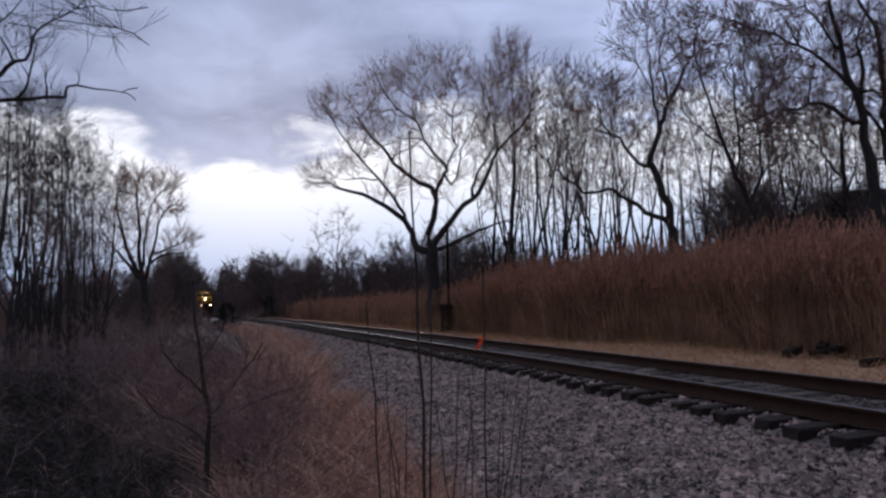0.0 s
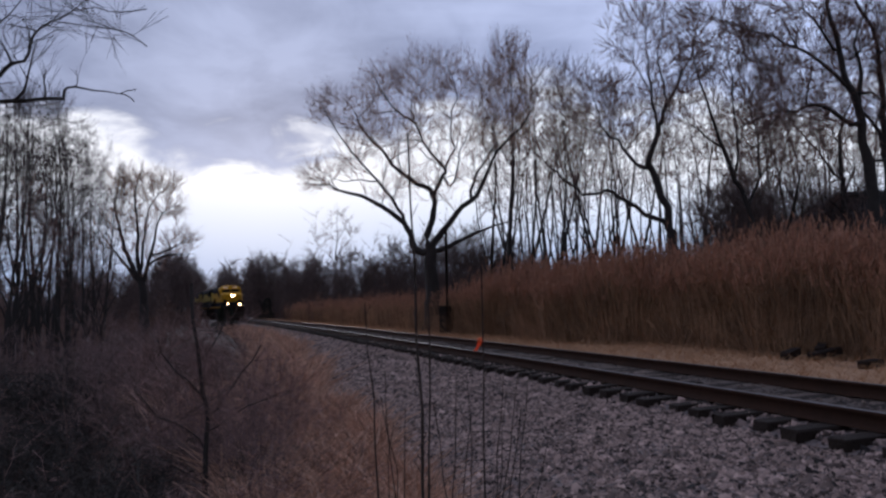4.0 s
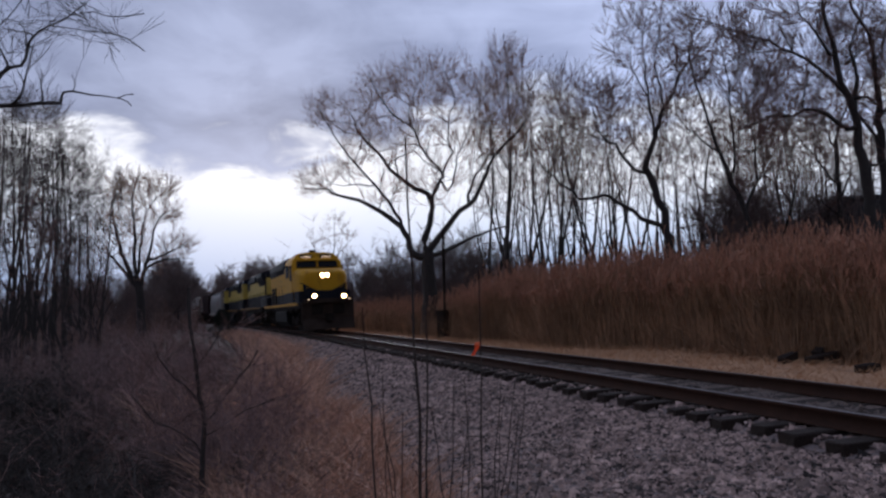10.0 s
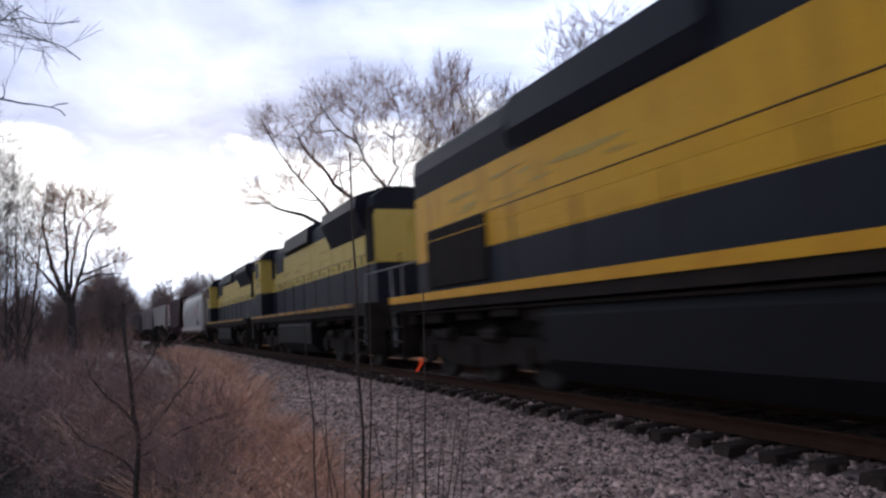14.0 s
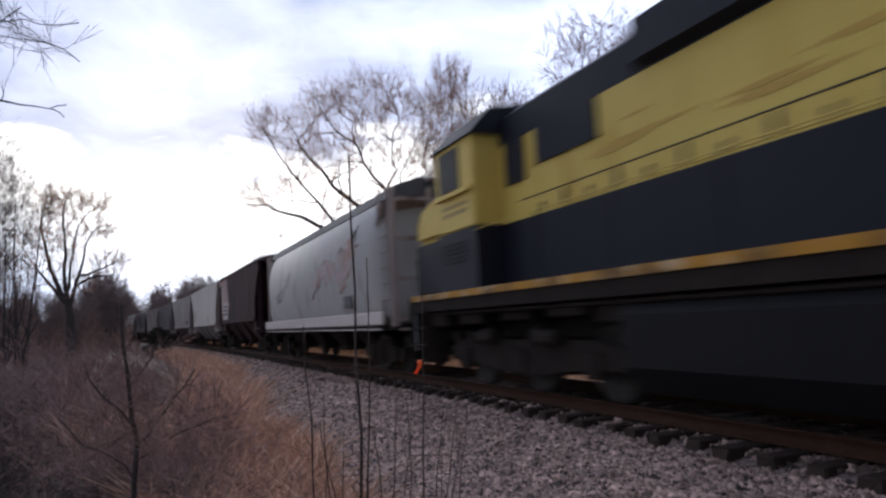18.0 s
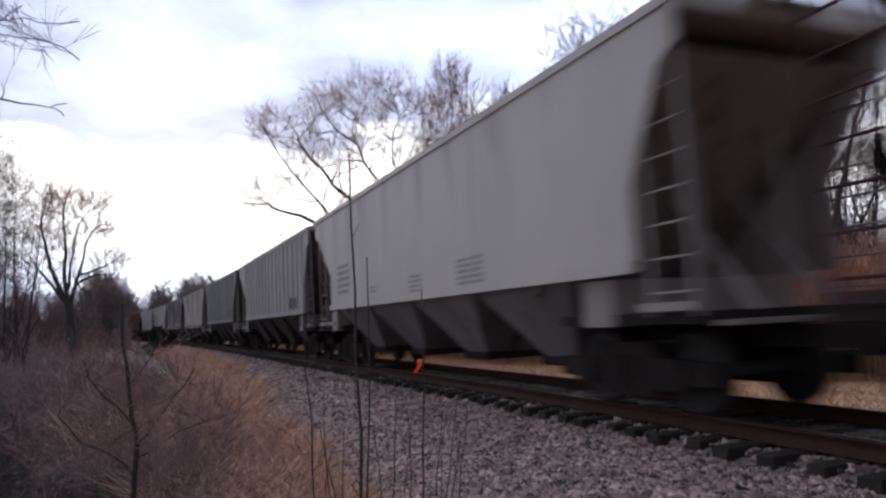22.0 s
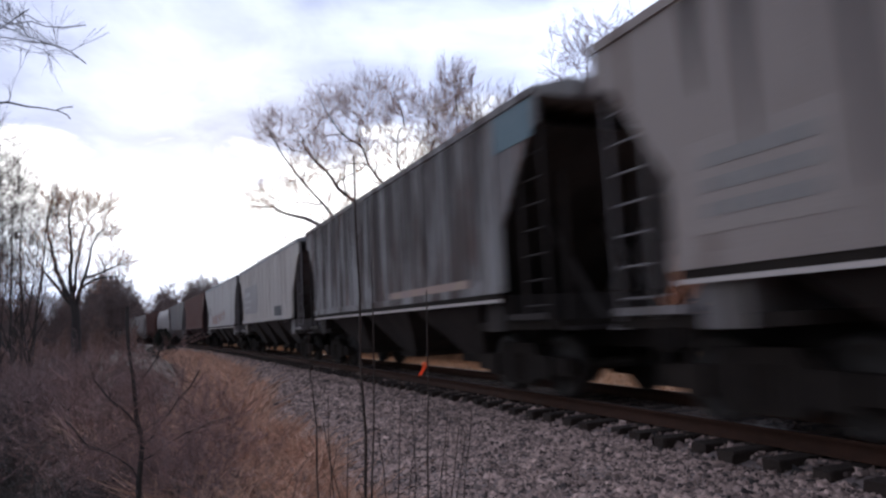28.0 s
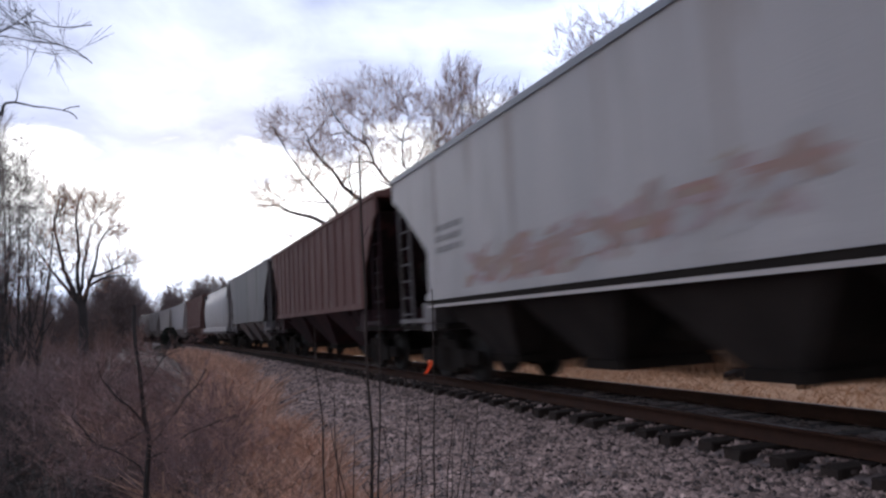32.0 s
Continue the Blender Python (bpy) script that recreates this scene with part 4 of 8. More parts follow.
def hopper(length, paint, label, ribs=0, bays=4, rounded=False, trim=None, roof=None, sill=None, height=4.40, inset=1.4, inset_front=None, edge=None, chute=None, rib_out=.03):
    """A covered hopper car. length is that of its roof."""
    root = tagged(new("hopper_car"), label, "hopper car", group="hopper cars of the train")
    h, half, foot = length / 2, 1.55, 1.60
    lead = inset if inset_front is None else inset_front
    roof = roof or paint
    trim = trim or paint
    if rounded:
        # round-sided body with domed ends
        rows, n, hb = [], 20, h - .42
        bm = bmesh.new()
        for x, k in ((-hb, .50), (-hb + .10, .78), (-hb + .32, .94), (-hb + .75, 1.0), (hb - .75, 1.0), (hb - .32, .94), (hb - .10, .78), (hb, .50)):
            ring = []
            for i in range(n + 1):
                a = math.pi * (i / n) - math.pi / 2
                ring.append(bm.verts.new((x, k * -1.62 * math.cos(a) ** (.16 if a < 0 else .45) if math.cos(a) > 1e-6 else 0, 2.80 + (1.75 if a < 0 else 1.53) * (.45 + .55 * k) * math.sin(a))))
            for i in range(n - 1, 0, -1):
                a = math.pi * (i / n) - math.pi / 2
                ring.append(bm.verts.new((x, k * 1.62 * math.cos(a) ** (.16 if a < 0 else .45), 2.80 + (1.75 if a < 0 else 1.53) * (.45 + .55 * k) * math.sin(a))))
            rows.append(ring)
        for a, b in zip(rows[:-1], rows[1:]):
            for i in range(len(a)):
                j = (i + 1) % len(a)
                bm.faces.new((a[i], a[j], b[j], b[i]))
        bm.faces.new(rows[0][::-1]), bm.faces.new(rows[-1])
        bmesh.ops.recalc_face_normals(bm, faces=bm.faces[:])
        for fc in bm.faces:
            fc.smooth = len(fc.verts) == 4
        part("body", bm, paint, root, "round-sided hopper body")
        for side in (-1, 1):
            y0, y1 = sorted((side * 1.56, side * 1.64))
            part("side_sill", boxes((-h + .2, h - .2, y0, y1, 1.14, 1.44), bevel=.02), sill or paint, root, "pale side sill")
            part("sill_flange", boxes((-h + .4, h - .4, y0, y1, 1.03, 1.06)), sill or paint, root)
            part("sill_web", boxes((-h + .4, h - .4, y0 + .01, y1 - .01, 1.06, 1.14)), M["under"], root)
        bm = bmesh.new()
        prism(bm, [(-1.3, 4.05), (1.3, 4.05), (1.2, 4.30), (.6, 4.50), (-.6, 4.50), (-1.2, 4.30)], -h + .1, h - .1)
        part("roof", bm, roof, root, "dark roof with running boards")
        for side in (-1, 1):
            for z in (1.2, 2.1, 3.0, 3.9):
                part("end_rail", boxes((*sorted((side * (h + .05), side * (h + .12))), -1.45, 1.45, z, z + .09)), trim, root)
            for y in (-1.4, -.5, .5, 1.4):
                part("end_post", boxes((*sorted((side * (h + .06), side * (h + .14))), y - .06, y + .06, 1.1, 4.2)), trim, root)
    else:
        bm = bmesh.new()
        for side in (-1, 1):
            y0, y1 = sorted((side * (half - .05), side * half))
            outline = [(-h + inset, foot), (h - lead, foot), (h - lead, 2.55), (h - .25, 3.72), (h, 3.85), (h, height - .12), (-h, height - .12), (-h, 3.85), (-h + .35, 3.72), (-h + inset, 2.55)]
            side_prism(bm, outline, y0, y1)
        part("side", bm, paint, root, "sheet metal side panels")
        bm = bmesh.new()
        prism(bm, [(-half - .03, height - .13), (half + .03, height - .13), (half + .03, height - .02), (.9, height + .16), (-.9, height + .16), (-half - .03, height - .02)], -h - .02, h + .02)
        part("roof", bm, roof, root)
        for side in (-1, 1):
            y0, y1 = sorted((side * (half + .002), side * (half + .05)))
            part("side_sill", boxes((-h + inset + .02, h - lead - .02, y0, y1, foot - .02, foot + .12)), sill or paint, root)
            for d, gap in ((1, lead), (-1, inset)):
                part("end_sill", boxes((*sorted((d * (h - gap - .05), d * (h - .06))), *sorted((side * 1.44, side * 1.50)), 1.16, 1.25)), trim, root)
            if edge:
                part("sill_edge", boxes((-h + inset + .1, h - lead - .1, y0, y1, foot - .16, foot - .11)), edge, root, "pale worn lower edge")
                part("sill_web", boxes((-h + inset + .1, h - lead - .1, y0 + .012, y1 - .012, foot - .11, foot - .02)), M["under"], root)
            for i in range(ribs):
                x = -h + inset + .12 + (length - lead - inset - .24) * i / max(1, ribs - 1)
                part("rib", boxes((x - .05, x + .05, *sorted((side * half, side * (half + rib_out))), foot + .14, height - .15)), paint, root)
    # slope sheets, bays, centre sill, end platforms
    for d in (-1, 1):
        bm = bmesh.new()
        side_prism(bm, [(d * (h - .35), 3.95), (d * (h - .3), 3.95), (d * (h - 3.2), 1.45), (d * (h - 3.3), 1.45)], -half + .06, half - .06)
        part("slope_sheet", bm, trim, root)
        part("end_platform", boxes((*sorted((d * (h - 2.6), d * (h + .05))), -1.42, 1.42, 1.02, 1.14)), M["under"], root)
        for side in (-1, 1):
            bm = bmesh.new()
            rod(bm, (d * (h - .08), side * 1.42, 1.1), (d * (h - .08), side * 1.45, 4.2), .035, 6)
            ladder = part("ladder", bm, trim, root)
            bm = bmesh.new()
            rod(bm, (d * (h - .75), side * 1.42, 1.1), (d * (h - .75), side * 1.45, 4.2), .035, 6)
            part("stile", bm, trim, ladder)
            for k in range(8):
                bm = bmesh.new()
                rod(bm, (d * (h - .08), side * 1.43, 1.35 + .36 * k), (d * (h - .75), side * 1.43, 1.35 + .36 * k), .016, 6)
                part("rung", bm, trim, ladder)
            bm = bmesh.new()
            side_prism(bm, [(d * (h - .1), 1.14), (d * (h - .25), 1.14), (d * (h - 1.9), 3.0), (d * (h - 1.75), 3.0)], *sorted((side * .5, side * .56)))
            part("end_brace", bm, trim, root)
            part("end_post", boxes((*sorted((d * (h - .9), d * (h - .8))), *sorted((side * .62, side * .68)), 1.1, 3.4)), trim, root)
        part("crossover_board", boxes((*sorted((d * (h - .02), d * (h + .28))), -1.3, 1.3, 1.0, 1.05)), trim, root)
        part("roof_walkway", boxes((*sorted((d * (h - .05), d * (h + .22))), -.5, .5, height - .02, height + .03)), trim, root)
        bm = boxes((*sorted((d * (h - 2.0), d * (h + .75))), -.16, .16, .72, 1.02), (*sorted((d * (h + .5), d * (h + .85))), -.2, .2, .66, 1.04))
        part("coupler", bm, M["under"], root)
        if d < 0:
            bm = bmesh.new()
            rod(bm, (d * (h - .15), -.75, 2.3), (d * (h - .09), -.75, 2.3), .28, 14)
            part("brake_wheel", bm, M["under"], root)
    inner = length - 4.6
    for i in range(bays):
        x0 = -inner / 2 + inner * i / bays
        x1 = x0 + inner / bays
        c = (x0 + x1) / 2
        bm = bmesh.new()
        top = [bm.verts.new(p) for p in ((x0, -half + .08, foot + .02), (x1, -half + .08, foot + .02), (x1, half - .08, foot + .02), (x0, half - .08, foot + .02))]
        bot = [bm.verts.new(p) for p in ((c - .42, -.75, .55), (c + .42, -.75, .55), (c + .42, .75, .55), (c - .42, .75, .55))]
        for k in range(4):
            j = (k + 1) % 4
            bm.faces.new((top[j], top[k], bot[k], bot[j]))
        bm.faces.new(top), bm.faces.new(bot[::-1])
        bmesh.ops.recalc_face_normals(bm, faces=bm.faces[:])
        # chute, where given, holds the shade under the car in its colour
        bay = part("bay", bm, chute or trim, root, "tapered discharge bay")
        part("outlet_gate", boxes((c - .5, c + .5, -.8, .8, .42, .55)), M["under"], bay)
    part("centre_sill", boxes((-h + 1.5, h - 1.5, -.3, .3, .78, 1.05)), M["under"], root)
    for x in (h - 1.75, -h + 1.75):
        part("bolster", boxes((x - .3, x + .3, -1.45, 1.45, 1.0, 1.55)), trim, root)
        truck(x, (-.87, .87), .457, root)
    return root


def scrawl(car, x0, x1, z0, z1, tall, n, materials, y, seed, depth=.006, wide=1.0):
    """Sprayed letters that cannot be read: slanting strokes in a band rising from z0 to z1."""
    r = random.Random(seed)
    for i in range(n):
        t = (i + r.uniform(0, 1)) / n
        x = x0 + (x1 - x0) * t
        z = z0 + (z1 - z0) * t + r.uniform(-.22, .22) * tall
        hh, w, lean = tall * r.uniform(.2, .55), r.uniform(.035, .15) * wide, r.uniform(-.3, .4)
        if r.random() < .3:
            hh, w, lean = w, tall * r.uniform(.3, .6), 0
        mid = r.uniform(-.12, .12)
        bm = bmesh.new()
        side_prism(bm, [(x - w - lean, z - hh), (x + w - lean, z - hh * .8), (x + w * 1.3 + mid, z), (x + w + lean, z + hh), (x - w + lean, z + hh * .85), (x - w * .8 + mid, z)], y - .002 - .0012 * (i % 7), y + depth)
        part("graffiti", bm, materials[i % len(materials)], car, "sprayed letter stroke, unreadable")


P = {
    "teal": surface("faded_teal", (0.10, 0.17, 0.20), (0.17, 0.23, 0.25), 1.5, 0.75, bump=0.0),
    "faint": surface("worn_stencil", (0.204, 0.187, 0.179), (0.275, 0.256, 0.239), 2, 0.7, bump=0.0),
    "dusty2": surface("dusty_patch", (0.283, 0.235, 0.208), (0.347, 0.288, 0.255), 0.7, 0.7, bump=0.04),
    "grime": surface("rust_grime", (0.04, 0.031, 0.028), (0.075, 0.06, 0.054), 1.2, 0.85, bump=0.04, spread=0.26, streaks=0.2),
    "pearl": surface("pale_grey_car_paint", (0.42, 0.37, 0.329), (0.483, 0.427, 0.381), 0.5, 0.6, bump=0.04, spread=0.26, third=(0.368, 0.307, 0.264), streaks=0.18),
    "grey": surface("grey_car_paint", (0.283, 0.25, 0.229), (0.357, 0.312, 0.286), 0.7, 0.6, bump=0.04, spread=0.26, third=(0.237, 0.197, 0.173), streaks=0.15),
    "dusty": surface("dusty_grey_paint", (0.231, 0.187, 0.164), (0.305, 0.25, 0.221), 0.7, 0.7, bump=0.04, spread=0.26, third=(0.147, 0.096, 0.0735), streaks=0.15),
    "slate": surface("dark_grey_paint", (0.115, 0.1, 0.0996), (0.173, 0.149, 0.143), 0.7, 0.6, bump=0.04, spread=0.26, third=(0.0735, 0.0576, 0.0476), streaks=0.15),
    "brown": surface("dark_brown_paint", (0.026, 0.016, 0.017), (0.05, 0.027, 0.028), 0.8, 0.75, bump=0.04, spread=0.2, third=(0.07, 0.028, 0.028), streaks=0.2, spec=0.1),
    "rust": surface("rust_red_paint", (0.11, 0.042, 0.033), (0.165, 0.07, 0.053), 1.4, 0.8, bump=0.1, third=(0.26, 0.17, 0.14), streaks=0.06),
    "patchred": surface("faded_red_patch", (0.29, 0.15, 0.13), (0.35, 0.19, 0.165), 1.4, 0.75, bump=0.05, third=(0.42, 0.32, 0.29), streaks=0.1),
    "white": surface("white_car_paint", (0.39, 0.357, 0.337), (0.462, 0.42, 0.394), 0.6, 0.55, bump=0.04, spread=0.26, third=(0.31, 0.272, 0.238), streaks=0.15),
    "chalk": surface("pale_patch", (0.459, 0.404, 0.368), (0.561, 0.492, 0.442), 2, 0.7, bump=0.0),
    "graffiti": surface("rusty_orange_spray", (0.38, 0.25, 0.19), (0.33, 0.24, 0.215), 1.6, 0.75, bump=0.0, third=(0.40, 0.31, 0.20)),
    "mauve": surface("faded_red_print", (0.40, 0.27, 0.25), (0.40, 0.33, 0.33), 1.3, 0.7, bump=0.0),
    "smear": surface("grey_smear", (0.30, 0.28, 0.27), (0.35, 0.33, 0.32), 1.5, 0.7, bump=0.0),
    "haze": surface("pale_overspray", (0.40, 0.37, 0.355), (0.45, 0.425, 0.41), 1.5, 0.7, bump=0.0),
    "rosy": surface("rust_red_spray", (0.36, 0.20, 0.16), (0.40, 0.26, 0.22), 1.6, 0.75, bump=0.0),
    "drab": surface("drab_white_paint", (0.33, 0.318, 0.305), (0.393, 0.369, 0.338), 0.45, 0.6, bump=0.04, spread=0.26, third=(0.286, 0.256, 0.23), streaks=0.7),
    "rusted": surface("rust_streaked_grey_paint", (0.27, 0.255, 0.245), (0.072, 0.05, 0.043), 1.9, 0.8, bump=0.05, third=(0.13, 0.066, 0.05), streaks=0.13, spread=0.16),
    "faded": surface("faded_grey_panel", (0.305, 0.275, 0.262), (0.355, 0.322, 0.31), 0.8, 0.7, bump=0.0, spread=0.3),
    "stencil": surface("dark_stencil", (0.06, 0.057, 0.06), (0.09, 0.085, 0.088), 2, 0.7, bump=0.0),
    "darkroof": surface("dark_roof_coating", (0.05, 0.05, 0.055), (0.08, 0.078, 0.08), 1, 0.7, bump=0.05),
    "run": surface("dirt_run_pale", (0.347, 0.292, 0.255), (0.4, 0.341, 0.298), 1.2, 0.7, bump=0.02, streaks=0.2),
    "grey_run": surface("dirt_run_grey", (0.226, 0.192, 0.17), (0.273, 0.235, 0.208), 1.2, 0.7, bump=0.02, streaks=0.2),
    # grey darkened for the shade under the cars and at their ends
    "shade_grey": surface("shade_darkened_grey_paint", (0.024, 0.019, 0.017), (0.045, 0.036, 0.032), 1.2, 0.8, bump=0.04, spread=0.26, streaks=0.2, spec=0.2),
    "steel": surface("galvanised_roof", (0.19, 0.195, 0.21), (0.25, 0.255, 0.27), 1, 0.5, bump=0.05),
}

TRAIN = []  # (vehicle, metres of its middle behind the nose)
TRAIN.append((lead_engine(), 9.90))
second = trailing_engine()
TRAIN.append((second, 31.0))
third = copy_thing(second, Matrix())
TRAIN.append((third, 52.0))
for ob in third.children_recursive:
    if ob.name.startswith("wheelset"):
        SPINNERS[(round(ob.location.x, 3), .508)].append(ob)

car = hopper(16.2, P["drab"], "pale grey round-sided hopper car with dark roof", rounded=True, trim=P["dusty"], roof=P["darkroof"], sill=P["chalk"], chute=M["under"])
scrawl(car, 1.2, 3.8, 2.45, 2.75, .7, 22, (P["rosy"], P["mauve"], P["haze"]), -1.622, 3, .09)
scrawl(car, 4.2, 5.6, 2.5, 3.0, 1.0, 26, (P["rosy"], P["smear"], P["mauve"], P["graffiti"]), -1.622, 4, .09)
scrawl(car, -5.5, -2.5, 2.3, 2.8, .6, 14, (P["smear"], P["haze"]), -1.622, 9, .09)
part("dark_patch", boxes((4.75, 5.4, -1.636, -1.58, 1.60, 1.92)), P["stencil"], car)
TRAIN.append((car, 71.5))
car = hopper(14.7, P["brown"], "dark brown hopper car with a faded red tail patch", bays=3, trim=P["brown"], inset=1.2)
r = random.Random(12)
for i in range(11):
    x = -7.2 + .42 * i
    low = max(1.75 if x > -6.1 else 3.9, 1.75 + max(0, (x + 3.7) * 1.4)) + r.uniform(0, .1)
    top = min(4.24, 4.24 - max(0, (x + 4.2) * 1.3)) - r.uniform(0, .15) * (x > -4.2)
    bm = bmesh.new()
    side_prism(bm, [(x, low + r.uniform(0, .2)), (x + .2, low), (x + .43, low + r.uniform(0, .25)), (x + .43 + r.uniform(0, .1), (low + top) / 2), (x + .43, top), (x, top - r.uniform(0, .08)), (x - r.uniform(0, .1), (low + top) / 2)], -1.558 - .001 * (i % 3), -1.551)
    part("paint_patch", bm, P["patchred"], car, "faded red paint with pale streaks")
for i in range(9):
    x = -6.9 + .44 * i + r.uniform(-.1, .1)
    low = 3.9 if x < -6.1 else 1.85 + r.uniform(0, .7)
    w = r.uniform(.05, .13)
    bm = bmesh.new()
    side_prism(bm, [(x - w, low + .1), (x + w, low), (x + w * .7, 3.2), (x + w * .5, 4.1), (x - w * .6, 4.15), (x - w * .8, 3.0)] if x > -6.1 else [(x - w, 3.9), (x + w, 3.92), (x + w, 4.1), (x - w, 4.15)], -1.5635, -1.5605)
    part("pale_streak", bm, P["chalk"], car)
part("pale_panel", boxes((-5.2, -3.3, -1.574, -1.569, 1.82, 2.8)), P["chalk"], car)
writing(car, -5.0, -3.5, 2.0, 2.7, 3, P["stencil"], -1.575, 4)
TRAIN.append((car, 88.95))
car = hopper(16.5, P["pearl"], "plain pale grey covered hopper car", bays=4, inset=1.8, inset_front=.85, trim=P["dusty"], chute=P["slate"])
for n, (a, b, c, d, rows) in enumerate(((-5.6, -4.4, 1.95, 2.8, 5), (-2.6, -2.1, 1.85, 2.05, 2), (.2, .85, 1.72, 2.1, 4), (2.6, 3.6, 1.72, 2.2, 5))):
    writing(car, a, b, c, d, rows, P["faint"], -1.551, 7 + n)
TRAIN.append((car, 105.95))
car = hopper(16.2, P["grey"], "grey ribbed covered hopper car", ribs=17, bays=4, inset=2.2, inset_front=.8, trim=P["slate"], chute=P["shade_grey"])
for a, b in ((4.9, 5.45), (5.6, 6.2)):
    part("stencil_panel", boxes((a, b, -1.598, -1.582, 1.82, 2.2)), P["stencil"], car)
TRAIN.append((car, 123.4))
car = hopper(15.2, P["slate"], "dark grey ribbed covered hopper car", ribs=16, bays=4, inset=1.2, chute=P["shade_grey"])
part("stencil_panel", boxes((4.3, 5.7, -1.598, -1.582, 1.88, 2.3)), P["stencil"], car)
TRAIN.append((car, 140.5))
car = hopper(15.7, P["dusty"], "dusty grey-brown covered hopper car", bays=3, trim=P["slate"], inset=1.2, edge=P["chalk"], chute=P["shade_grey"])
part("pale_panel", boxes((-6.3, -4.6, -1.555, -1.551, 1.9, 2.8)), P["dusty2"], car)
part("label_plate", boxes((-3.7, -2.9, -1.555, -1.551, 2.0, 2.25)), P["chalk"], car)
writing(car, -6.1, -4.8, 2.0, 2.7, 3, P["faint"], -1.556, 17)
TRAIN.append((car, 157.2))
car = hopper(15.6, P["rusted"], "grimy ribbed hopper car with rust streaks", ribs=13, bays=3, trim=P["shade_grey"], inset=1.2, edge=P["chalk"], chute=P["shade_grey"])
r = random.Random(8)
for i in range(34):
    x = -6.4 + 12.7 * (i + r.uniform(.1, .9)) / 34
    w, z = r.uniform(.06, .2), 4.24 - r.uniform(1.3, 2.4)
    bm = bmesh.new()
    side_prism(bm, [(x - w, 4.24), (x - w * .8, (z + 4.24) / 2), (x - w * .3, z), (x + w * .4, z - .1), (x + w * .7, (z + 4.24) / 2), (x + w, 4.24)], -1.5545 - .0005 * (i % 4), -1.551)
    part("grime_streak", bm, P["grime"], car, "dark vertical grime streak")
part("orange_stripe", boxes((1.2, 5.4, -1.592, -1.582, 1.72, 1.86)), P["graffiti"], car)
part("teal_patch", boxes((6.5, 7.7, -1.562, -1.551, 3.7, 4.25)), P["teal"], car, "faded teal paint patch")
TRAIN.append((car, 174.3))
car = hopper(15.8, P["pearl"], "pale grey ribbed hopper car with galvanised roof", ribs=15, bays=4, roof=P["steel"], inset=1.3, trim=P["slate"], chute=P["shade_grey"], rib_out=.012)
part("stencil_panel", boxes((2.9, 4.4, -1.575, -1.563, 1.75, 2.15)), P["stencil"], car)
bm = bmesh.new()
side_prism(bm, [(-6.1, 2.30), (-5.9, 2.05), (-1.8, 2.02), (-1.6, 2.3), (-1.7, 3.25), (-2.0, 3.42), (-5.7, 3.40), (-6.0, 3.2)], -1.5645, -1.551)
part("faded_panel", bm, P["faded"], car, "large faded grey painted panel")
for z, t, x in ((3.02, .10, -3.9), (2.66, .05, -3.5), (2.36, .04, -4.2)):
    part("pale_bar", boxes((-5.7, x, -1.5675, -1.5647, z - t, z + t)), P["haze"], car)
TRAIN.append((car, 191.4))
car = hopper(16.5, P["white"], "white hopper car with rusty graffiti and galvanised roof", bays=4, roof=P["steel"], inset=2.1, inset_front=.95, trim=P["slate"], edge=P["chalk"], chute=P["shade_grey"])
scrawl(car, -4.0, 2.9, 1.92, 2.30, .66, 96, (P["graffiti"], P["mauve"], P["graffiti"], P["haze"], P["rosy"]), -1.552, 5, .001)
writing(car, -5.6, -4.4, 2.4, 3.0, 3, P["faint"], -1.551, 27)
TRAIN.append((car, 208.95))
car = hopper(15.8, P["rust"], "rust-red ribbed covered hopper car with pale streaks", ribs=15, bays=3, trim=P["brown"], inset=1.2)
TRAIN.append((car, 226.5))
for length, paint, label, ribs, rounded, at in (
        (14.6, "slate", "dark grey covered hopper car", 0, False, 243.0), (15.2, "white", "white round-sided covered hopper car", 0, True, 259.6),
        (15.0, "rust", "rust-red covered hopper car", 13, False, 276.2), (15.4, "white", "white covered hopper car", 0, False, 293.0),
        (15.4, "pearl", "pale grey covered hopper car", 0, False, 309.8), (15.0, "grey", "grey ribbed covered hopper car", 13, False, 326.6),
        (15.4, "pearl", "pale grey covered hopper car", 0, False, 343.4), (15.0, "slate", "dark grey covered hopper car", 0, False, 360.0)):
    TRAIN.append((hopper(length, P[paint], label, ribs=ribs, bays=3, rounded=rounded, trim=P["slate"] if rounded else None), at))


def stains(car, x0, x1, n, material, seed, y=-1.551, top=4.24):
    """Faint vertical runs of dirt below the roof edge."""
    r = random.Random(seed)
    for i in range(n):
        x = x0 + (x1 - x0) * r.random()
        w, z = r.uniform(.03, .16), top - r.uniform(.4, 2.4)
        bm = bmesh.new()
        side_prism(bm, [(x - w, top), (x - w * .6, (z + top) / 2), (x - w * .1, z), (x + w * .3, z - .1), (x + w * .5, (z + top) / 2), (x + w, top)], y - .003 - .0005 * (i % 4), y)
        part("dirt_run", bm, material, car, "faint vertical run of dirt")


stains(TRAIN[5][0], -6.2, 7.0, 12, P["run"], 1)
stains(TRAIN[6][0], -6.5, 7.0, 14, P["grey_run"], 2)
stains(TRAIN[8][0], -6.3, 6.3, 14, P["grime"], 3)
stains(TRAIN[10][0], -6.3, 6.3, 16, P["run"], 4)
stains(TRAIN[11][0], -6.0, 6.8, 10, P["run"], 5)


